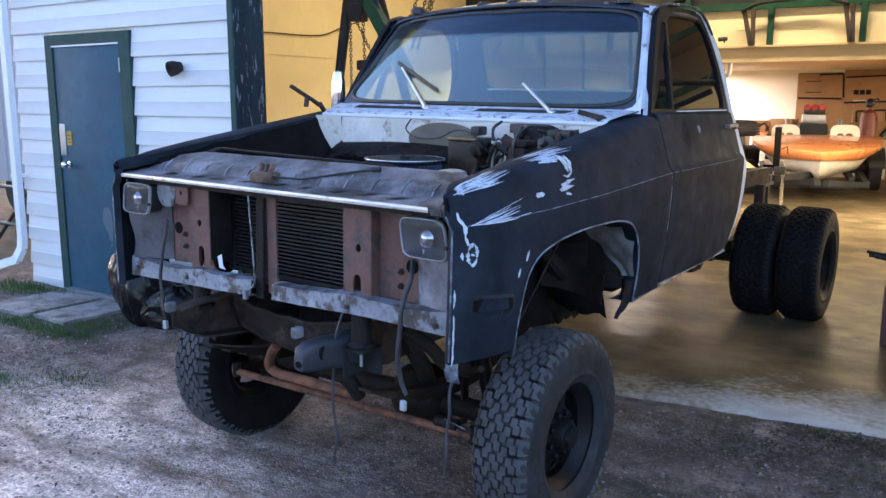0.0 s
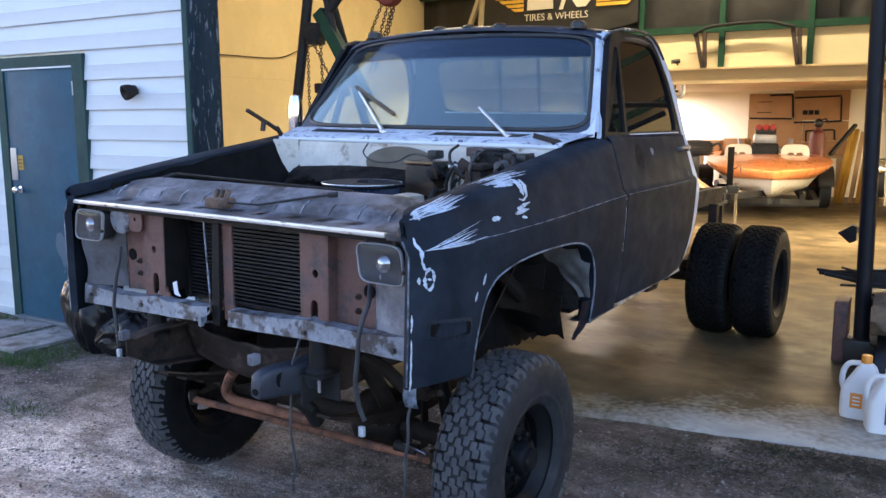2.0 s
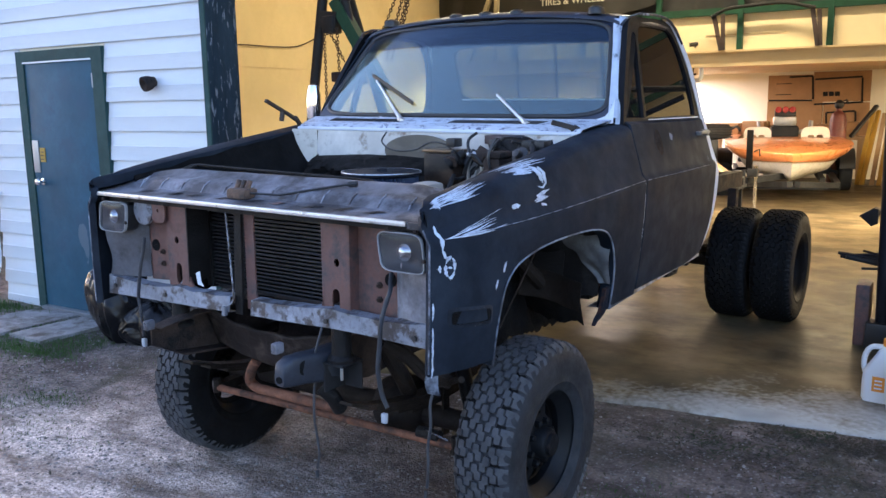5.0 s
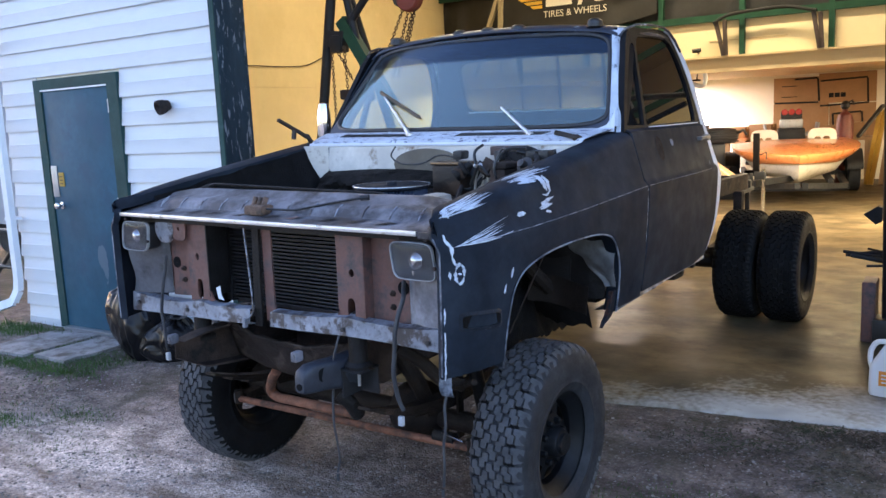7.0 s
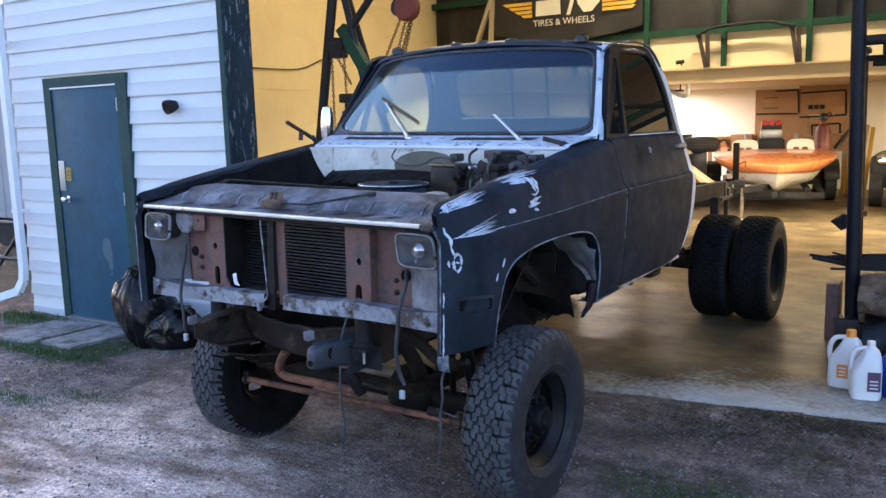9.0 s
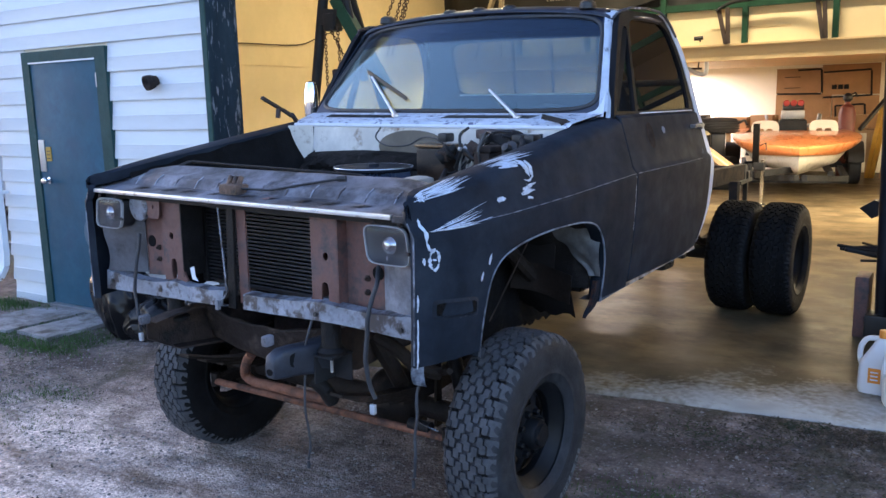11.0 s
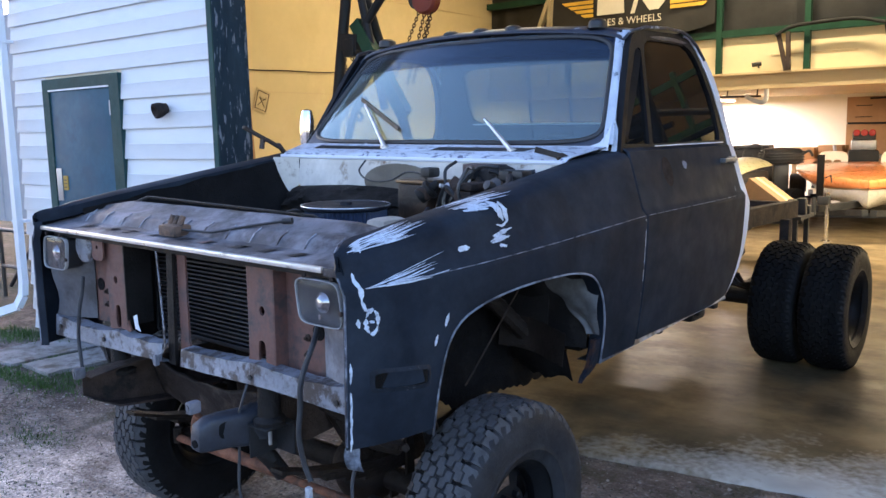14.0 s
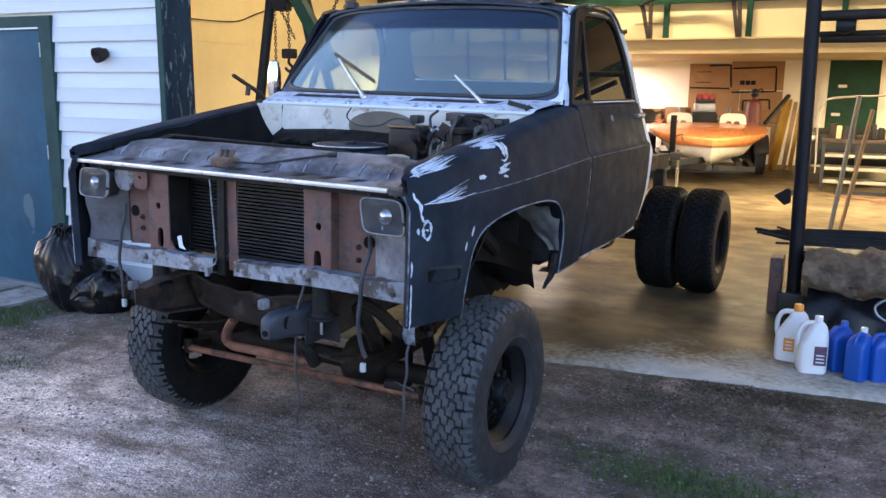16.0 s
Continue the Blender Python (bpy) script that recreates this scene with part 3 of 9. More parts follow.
# ---- the pickup truck ----
LEAN = 0.9
TRUCK = thing("pickup_truck", "dark blue stripped pickup truck with lifted chassis, missing hood and grille", "truck", pose(-2.173, 2.10, 0, 0, 0, -2.5) @ pose(0.95, 0, 1.1, 0, LEAN) @ pose(-0.95, 0, -1.1))
ZC = [(0, 1.155), (0.6, 1.183), (1.39, 1.226), (2.6, 1.235)]
UM = [(-0.03, 0.875), (0.03, 0.902), (0.15, 0.942), (0.4, 0.975), (0.8, 1.0), (1.39, 1.012), (2.1, 1.01), (2.6, 0.995)]
ZT = [(-0.03, 1.248), (0.0, 1.262), (0.1, 1.282), (0.3, 1.312), (0.6, 1.354), (1.1, 1.425), (1.45, 1.475)]


def side_u(v, z):
    d = z - lerp_table(ZC, v)
    u = lerp_table(UM, v)
    if d > 0:
        return u - 0.016 * min(1, d / 0.02) - 0.30 * d
    return u - (0.008 + 0.03 * max(0.0, min(1.0, (v - 0.1) / 0.6))) * (d / 0.5) ** 2


UI = [(-0.03, 0.858), (-0.015, 0.842), (0.0, 0.829), (0.03, 0.810), (0.07, 0.795), (0.12, 0.79)]


def roll(v):
    """Width of the fender's rolled top edge."""
    return min(0.075, side_u(v, lerp_table(ZT, v) - 0.05) - lerp_table(UI, v) - 0.004)


def fender_top(v, h):
    """The fender's outer skin, where h runs up the side and on over the rolled top."""
    z1 = lerp_table(ZT, v) - 0.05
    if h <= z1:
        return side_u(v, h), h
    a = min(math.pi / 2, (h - z1) / 0.06)
    return side_u(v, z1) - max(0.004, roll(v)) * (1 - math.cos(a)) - max(0, h - z1 - 0.0942), z1 + 0.05 * math.sin(a)


def scuffs(fender):
    """Scraped-through paint: bundles of thin bare streaks, chips and a scraped ring; a crease highlight painted in."""
    rng = random.Random(21)
    primer = mat("bare_scraped_primer", (0.50, 0.57, 0.68), 0.5, var=0.3, scale=60, bump=0.1, col2=(0.20, 0.24, 0.32), edge=(0.56, 0.66), scale2=70)

    def streak(pts, w, m=None):
        bm = B()
        n = 14
        rows = []
        for k in range(n + 1):
            t = k / n * (len(pts) - 1)
            i = min(len(pts) - 2, int(t))
            f = t - i
            v, h = (pts[i][q] + (pts[i + 1][q] - pts[i][q]) * f for q in (0, 1))
            dv, dh = (pts[i + 1][q] - pts[i][q] for q in (0, 1))
            ln = math.hypot(dv, dh)
            wd = w * (math.sin(math.pi * min(1, max(0.0, k / n)) ** 0.8) ** 0.6 + 0.05) * rng.uniform(0.55, 1.25)
            row = []
            for sd in (-1, 1):
                a, b = v - sd * dh / ln * wd, h + sd * dv / ln * wd
                a = max(-0.029, a)
                u, z = fender_top(a, b)
                row.append(bm.verts.new((u + 0.0045, a, z + (0.0045 if b > lerp_table(ZT, a) - 0.05 else 0.001))))
            rows.append(row)
        for a, b in zip(rows, rows[1:]):
            bm.faces.new((a[0], a[1], b[1], b[0]))
        part("pale_streak", bm, m or primer, fender, "pale streak: scraped paint, along the crease also painted highlight")

    def bundle(v0, h0, v1, h1, spread0, spread1, n, w):
        for k in range(n):
            c = (k / (n - 1) - 0.5) if n > 1 else 0.0
            a, b = rng.uniform(0, 0.35), rng.uniform(0.55, 1.0)
            p = [(v0 + (v1 - v0) * f, h0 + (h1 - h0) * f + c * (spread0 + (spread1 - spread0) * f) + 0.002 * rng.uniform(-1, 1)) for f in (a, (a + b) / 2, b)]
            streak(p, w * rng.uniform(0.6, 1.3))

    bundle(0.38, 1.382, 0.70, 1.40, 0.05, 0.055, 10, 0.0028)
    bundle(0.40, 1.345, 0.60, 1.35, 0.015, 0.05, 6, 0.0060)
    bundle(0.545, 1.365, 0.585, 1.275, 0.01, 0.02, 6, 0.010)
    streak([(0.565, 1.345), (0.60, 1.32), (0.60, 1.285), (0.57, 1.268), (0.54, 1.275)], 0.0055)
    bundle(0.580, 1.345, 0.600, 1.285, 0.035, 0.028, 6, 0.0052)
    bundle(0.49, 1.228, 0.62, 1.252, 0.016, 0.022, 5, 0.0048)
    streak([(0.355, 1.219), (0.38, 1.222), (0.405, 1.222)], 0.0075)
    streak([(0.535, 1.213), (0.55, 1.212), (0.57, 1.208)], 0.0055)
    bundle(0.01, 1.262, 0.30, 1.335, 0.03, 0.080, 17, 0.0017)
    bundle(0.0, 1.262, 0.09, 1.285, 0.022, 0.035, 7, 0.0028)
    streak([(0.03, 1.280), (0.035, 1.262), (0.038, 1.245)], 0.0055)
    bundle(0.010, 1.152, 0.31, 1.198, 0.004, 0.050, 7, 0.0013)
    bundle(0.03, 1.156, 0.24, 1.168, 0.004, 0.014, 4, 0.0026)
    streak([(0.005, 1.195), (0.006, 1.165), (0.010, 1.14), (0.010, 1.11)], 0.0062)
    streak([(0.012, 1.12), (0.018, 1.10), (0.028, 1.09)], 0.0046)
    ring = [(0.036 + 0.017 * math.cos(a), 1.064 + 0.033 * math.sin(a)) for a in [2 * math.pi * k / 12 + 1.2 for k in range(13)]]
    for k in range(0, 12, 3):
        streak(ring[k:k + 4], 0.0056)
    streak([(0.028, 1.066), (0.045, 1.062)], 0.0035)
    streak([(0.0, 1.075), (0.0, 1.063), (0.003, 1.05)], 0.0052)
    streak([(0.275, 1.012), (0.281, 1.03), (0.289, 1.05)], 0.0058)
    streak([(0.236, 0.962), (0.241, 0.98), (0.247, 0.995)], 0.0048)
    dull = mat("highlight_and_wear_paint", (0.16, 0.18, 0.225), 0.5, var=0.5, scale=40)
    # highlight and wear painted along the crease, chips along the door gap
    for k in range(16):
        v0 = 0.06 + 0.085 * k
        streak([(v0, lerp_table(ZC, v0) + 0.001), (v0 + 0.04, lerp_table(ZC, v0 + 0.04) + 0.001), (v0 + 0.085, lerp_table(ZC, v0 + 0.085) + 0.001)], rng.uniform(0.0008, 0.0015), dull)
    for k in range(14):
        v0 = 1.44 + 0.068 * k + rng.uniform(0, 0.01)
        streak([(v0, lerp_table(ZC, v0) + 0.001), (v0 + 0.03, lerp_table(ZC, v0 + 0.03) + 0.001), (v0 + 0.064, lerp_table(ZC, v0 + 0.064) + 0.001)], rng.uniform(0.0007, 0.0014), dull)
    for z0, z1 in ((1.215, 1.205), (1.18, 1.08), (1.10, 1.03), (1.02, 0.97), (0.93, 0.91)):
        streak([(1.417, z0), (1.418, (z0 + z1) / 2), (1.417, z1)], 0.0016, dull if z0 < 1.0 else primer)
    for z0, z1 in ((0.96, 0.90), (0.88, 0.80), (0.83, 0.76), (0.78, 0.715)):
        streak([(-0.022, z0), (-0.020, (z0 + z1) / 2), (-0.023, z1)], 0.0032)


ARCH = [(0.238, 0.70), (0.250, 0.80), (0.268, 0.89), (0.300, 0.975), (0.365, 1.032), (0.49, 1.064), (0.66, 1.080), (0.83, 1.082), (0.95, 1.072), (1.04, 1.046), (1.10, 0.99), (1.138, 0.91), (1.156, 0.82), (1.160, 0.70)]
ARCH = [(p.x, p.y) for p in smooth([(a, b, 0) for a, b in ARCH], 3)]


NA = len(ARCH) - 1


def low_z(v):
    if v <= ARCH[0][0]:
        return 0.722
    if v >= ARCH[-1][0]:
        return 0.715
    return max(0.70, lerp_table(ARCH, v))


def build_fender(s, material, name="front_fender"):
    vs_ = [-0.03, -0.02, 0.0, 0.03, 0.07, 0.12, 0.19, 0.2379, 0.2381] + [a for a, _ in ARCH[1:-1]] + [1.1599, 1.1601, 1.21, 1.28, 1.35, 1.425]
    bm = B()
    rows = []
    for v in vs_:
        zt, zc, zl = lerp_table(ZT, v), lerp_table(ZC, v), low_z(v)
        zs = [zl + (zc - 0.015 - zl) * k / 6 for k in range(7)] + [zc - 0.004, zc + 0.006, zc + 0.022]
        ztop = zt - 0.05
        zs += [zc + 0.022 + (ztop - zc - 0.022) * k / 3 for k in range(1, 4)]
        prof = [(side_u(v, z), z) for z in zs]
        u1, z1 = prof[-1]
        for k in range(1, 5):
            a = math.pi / 2 * k / 4
            prof.append((u1 - max(0.004, roll(v)) * (1 - math.cos(a)), z1 + 0.05 * math.sin(a)))
        ui = lerp_table(UI, v)
        prof += [(min(prof[-1][0] - 0.001, ui + 0.02), zt - 0.002), (ui, zt - 0.008), (ui, zt - 0.045)]
        rows.append([bm.verts.new((s * u, v, z)) for u, z in prof])
    # the front edge turns in
    first = rows[0]
    inner = [bm.verts.new((v.co.x - s * 0.022, -0.012, v.co.z)) for v in first[:14]]
    for a, b, c, d in zip(first, first[1:14], inner, inner[1:]):
        bm.faces.new((a, b, d, c))
    nose = [inner[-1]] + [bm.verts.new((v.co.x, -0.012, min(v.co.z - 0.004, 1.186))) for v in first[14:-1]]
    for a, b, c, d in zip(first[13:], first[14:-1], nose, nose[1:]):
        bm.faces.new((a, b, d, c))
    for a, b in zip(rows, rows[1:]):
        for j in range(len(a) - 1):
            bm.faces.new((a[j], a[j + 1], b[j + 1], b[j]))
    f = part(name, bm, material, TRUCK, "dark matt blue fender with scraped white patches" if s > 0 else "dark matt blue front fender", solid=0.006)
    bm = B()
    tube(bm, [(s * (side_u(-0.03, z) + 0.001), -0.031, z) for z in [0.73 + 0.0455 * k for k in range(11)]], 0.003, 6)
    part("front_lip", bm, M_LIP, f, "scuffed bare front lip of the fender")
    # rolled arch lip
    bm = B()
    tube(bm, [(s * (side_u(v, z) + 0.003), v, z) for v, z in ARCH], 0.0038, 6)
    part("arch_lip", bm, M_LIP, f, "scuffed bare-edged wheel arch lip")
    bm = B()
    grid(bm, lambda i, j: Vector((s * (side_u(ARCH[int(round(i * NA))][0], ARCH[int(round(i * NA))][1]) - 0.002 - 0.05 * j), ARCH[int(round(i * NA))][0] - 0.004 * j, ARCH[int(round(i * NA))][1] + 0.004 * j)), NA, 2)
    part("arch_flange", bm, M_PAINT, f, solid=0.004)
    # recess of the missing side marker
    bm = B()

    def on(v, z, out):
        return Vector((s * (side_u(v, z) + out), v, z))
    outer, inn = ([(a, b - 0.10 * (a - 0.125)) for a, b in oval(0.125, 0.893, q, r_, 24, 7)] for q, r_ in ((0.098, 0.034), (0.086, 0.022)))
    a, b, c = [bm.verts.new(on(*p, 0.004)) for p in outer], [bm.verts.new(on(*p, 0.008)) for p in inn], [bm.verts.new(on(*p, 0.0035)) for p in inn]
    for k in range(24):
        bm.faces.new((a[k], a[(k + 1) % 24], b[(k + 1) % 24], b[k]))
        bm.faces.new((b[k], b[(k + 1) % 24], c[(k + 1) % 24], c[k]))
    part("side_marker_frame", bm, mat("scuffed_marker_frame", (0.017, 0.022, 0.031), 0.5, var=0.4, scale=20, spec=0.1, col2=(0.10, 0.11, 0.125), edge=(0.60, 0.66), scale2=26), f, "empty side marker frame with scuffed edges")
    # flat patch on the skin, black to paint in the recess's shade
    bm = B()
    bm.faces.new([bm.verts.new(on(*p, 0.0045)) for p in inn])
    part("side_marker_patch", bm, M_LINER, f, "black patch painted as the empty side marker hole")
    # bent, rust-eaten tail below the arch
    bm = B()
    tail = [(a + 0.034, b) for a, b in ((1.128, 0.80), (1.126, 0.715), (1.105, 0.685), (1.07, 0.668), (1.045, 0.662), (1.028, 0.645), (1.036, 0.672), (1.06, 0.695), (1.072, 0.73), (1.075, 0.80))]
    top_, low_ = [bm.verts.new(on(a, b, -0.006)) for a, b in tail], [bm.verts.new(on(a, b, -0.022)) for a, b in tail]
    bm.faces.new(top_), bm.faces.new(low_[::-1])
    for k in range(10):
        bm.faces.new((top_[k], low_[k], low_[(k + 1) % 10], top_[(k + 1) % 10]))
    part("fender_tail", bm, M_TAIL, f, "bent rust-edged tail of the fender")
    if s > 0:
        bm = B()
        grid(bm, lambda i, j: Vector((0.852 + 0.030 * i, -0.012 - 0.014 * math.sin(math.pi * j) + 0.03 * i, 0.735 - 0.075 * j + 0.012 * i * math.sin(5 * j))), 5, 8)
        part("fender_bracket", bm, M_LIP, f, "bent scuffed bracket under the fender corner", solid=0.004)
    # torn inner liner, open below
    bm = B()

    def liner(i, j):
        v = 0.14 + 1.0 * i
        zz = 1.07 + 0.13 * math.sin(math.pi * i) - 0.05 * i
        u = 0.93 - 0.45 * j
        drop = 0.32 * max(0, j - 0.7) / 0.3
        return Vector((s * u, v, zz - drop + 0.015 * noise.noise((v * 6, u * 6, 1))))
    grid(bm, liner, 16, 12)
    part("wheel_well_liner", bm, M_LINER, f, "dirty black wheel well liner", solid=0.004)
    bm = B()
    grid(bm, lambda i, j: Vector((s * (0.93 - 0.46 * j), 1.125 - 0.030 * math.sin(3 * j) + 0.015 * math.sin(6 * i), 0.76 + 0.36 * i)), 8, 8)
    part("wheel_well_rear_panel", bm, M_WELL, f, solid=0.004)
    # torn pale cover hanging in its upper rear corner
    bm = B()

    def cover(i, j):
        z = 1.10 - 0.28 * j
        u1 = lerp_table([(0.82, 0.945), (0.86, 0.905), (0.90, 0.86), (0.95, 0.82), (0.965, 0.79), (1.04, 0.765), (1.11, 0.76)], z) + 0.010 * noise.noise((z * 40, 2.0, 0))
        u = 0.985 + (u1 - 0.985) * i
        return Vector((s * u, 1.112 - 0.03 * i * i * (1 - j) + 0.012 * math.sin(7 * j + 3 * i) + 0.02 * noise.noise((i * 3, j * 4, 2)), z))
    grid(bm, cover, 10, 14)
    part("wheel_well_cover", bm, mat("grey_plastic_cover", (0.12, 0.124, 0.132), 0.6, var=0.4, scale=7, bump=0.3, bscale=20, col2=(0.06, 0.058, 0.058), edge=(0.48, 0.66), scale2=9), f, "torn grey white plastic cover inside the wheel well", solid=0.003)
    return f


M_WELL = mat("grimy_wheel_well_panel", (0.022, 0.020, 0.020), 0.75, var=0.5, scale=7, bump=0.5, spec=0.10, col2=(0.008, 0.007, 0.007), edge=(0.42, 0.58), scale2=6)
M_TAIL = mat("rust_edged_dark_paint", (0.014, 0.018, 0.027), 0.6, var=0.4, scale=10, bump=0.3, spec=0.08, col2=(0.05, 0.026, 0.020), edge=(0.48, 0.60), scale2=14)
M_LIP = mat("scuffed_lip", (0.19, 0.22, 0.28), 0.45, var=0.5, scale=25, col2=(0.022, 0.028, 0.042), edge=(0.44, 0.56), scale2=9)
FEND_L = build_fender(1, M_PAINT)
scuffs(FEND_L)
FEND_R = build_fender(-1, M_PAINT_DOOR)

# door rear line and front line over height
VR = [(0.735, 2.38), (0.80, 2.44), (0.88, 2.495), (0.96, 2.525), (1.18, 2.53), (1.26, 2.522), (1.40, 2.515), (1.49, 2.505), (1.53, 2.498), (1.645, 2.468), (1.735, 2.438), (1.82, 2.390), (1.90, 2.330), (1.95, 2.270), (1.972, 2.20)]
# outer edge of the cab's rear corner
VO = [(0.735, 2.42), (0.80, 2.50), (0.88, 2.57), (0.98, 2.622), (1.09, 2.637), (1.18, 2.632), (1.26, 2.62), (1.38, 2.615), (1.49, 2.602), (1.59, 2.585), (1.683, 2.565), (1.79, 2.525), (1.877, 2.455), (1.937, 2.365), (1.972, 2.27)]


def cab_u(z):
    return 0.905 - 0.105 * (z - 1.475) / 0.475


def build_door(s):
    bm = B()
    zs = [0.735, 0.76, 0.80, 0.87, 0.95, 1.04, 1.13, 1.19, 1.215, 1.228, 1.24, 1.256, 1.30, 1.36, 1.42, 1.465, 1.478]
    rows = []
    for z in zs:
        v0, v1 = 1.436, lerp_table(VR, z)
        r = []
        for k in range(13):
            v = (v0, v0 + 0.006, *[v0 + (v1 - v0) * q / 10 for q in range(1, 10)], v1 - 0.006, v1)[k]
            r.append(bm.verts.new((s * (side_u(v, z) - (0.006 if k in (0, 12) else 0) - (0.02 if z > 1.47 else 0)), v, z)))
        rows.append(r)
    for a, b in zip(rows, rows[1:]):
        for k in range(12):
            bm.faces.new((a[k], a[k + 1], b[k + 1], b[k]))
    d = part("door", bm, M_PAINT_DOOR, TRUCK, "dark matt blue cab door, shut", solid=0.006)
    # window frame with a vent pane and a main pane
    bm = B()
    outer = [(1.412, 1.462), (1.472, 1.58), (1.645, 1.88), (1.69, 1.935), (1.77, 1.962), (2.17, 1.972)] + [(lerp_table(VR, z) - 0.004, z) for z in (1.95, 1.90, 1.82, 1.735, 1.645, 1.53, 1.462)]
    vent = [(1.462, 1.497), (1.676, 1.493), (1.745, 1.870), (1.735, 1.885), (1.715, 1.885), (1.690, 1.868), (1.575, 1.70)]
    main = [(1.706, 1.492), (2.425, 1.494), (2.437, 1.53), (2.430, 1.60), (2.404, 1.70), (2.362, 1.79), (2.312, 1.866), (2.262, 1.905), (2.19, 1.930), (1.84, 1.925), (1.79, 1.905), (1.772, 1.86)]
    plate(bm, outer, [vent, main], lambda a, b: Vector((s * (cab_u(b) - 0.004), a, b)), (-s * 0.028, 0, 0))
    part("window_frame", bm, M_FRAMEBLK, d, "black door window frame")
    for nm, loop in (("vent_pane", vent), ("window_pane", main)):
        bm = B()
        plate(bm, loop, [], lambda a, b: Vector((s * (cab_u(b) - 0.016), a, b)), (-s * 0.004, 0, 0))
        g = part(nm, bm, M_SIDEGLASS if s > 0 else M_CLEARGLASS, d, "dark tinted door glass" if s > 0 else "clear door glass")
        g.visible_shadow = False
    bm = B()
    box(bm, -0.004, 0.004, 1.70, 2.42, -0.0025, 0.0025, Matrix.Translation((s * 0.913, 0, 1.484)))
    part("belt_moulding", bm, M_JAMB, d, "pale worn belt moulding")
    bm = B()
    box(bm, -0.012, 0.012, 2.33, 2.48, -0.008, 0.008, Matrix.Translation((s * 0.958, 0, 1.403)), 0.004)
    box(bm, -0.03, 0.03, 2.335, 2.355, -0.010, 0.010, Matrix.Translation((s * 0.935, 0, 1.40)))
    box(bm, -0.03, 0.03, 2.45, 2.475, -0.016, 0.016, Matrix.Translation((s * 0.935, 0, 1.40)))
    part("door_handle", bm, M_HANDLE, d, "chrome door handle")
    if s > 0:
        bm = B()
        bm.faces.new([bm.verts.new((side_u(a, b) + 0.005, a, b)) for a, b in oval(1.73, 1.38, 0.045, 0.06, 14)])
        part("mirror_scar", bm, mat("rust_brown_scar", (0.026, 0.020, 0.020), 0.8, spec=0.1, var=0.5, scale=18), d, "rust brown patch where a mirror was")
    return d


M_HANDLE = mat("dull_dark_chrome", (0.24, 0.25, 0.27), 0.42, 0.8, var=0.2, scale=20)
M_FRAMEBLK = mat("satin_black_frame", (0.009, 0.0095, 0.0115), 0.45, var=0.2, spec=0.10)
build_door(1)
build_door(-1)


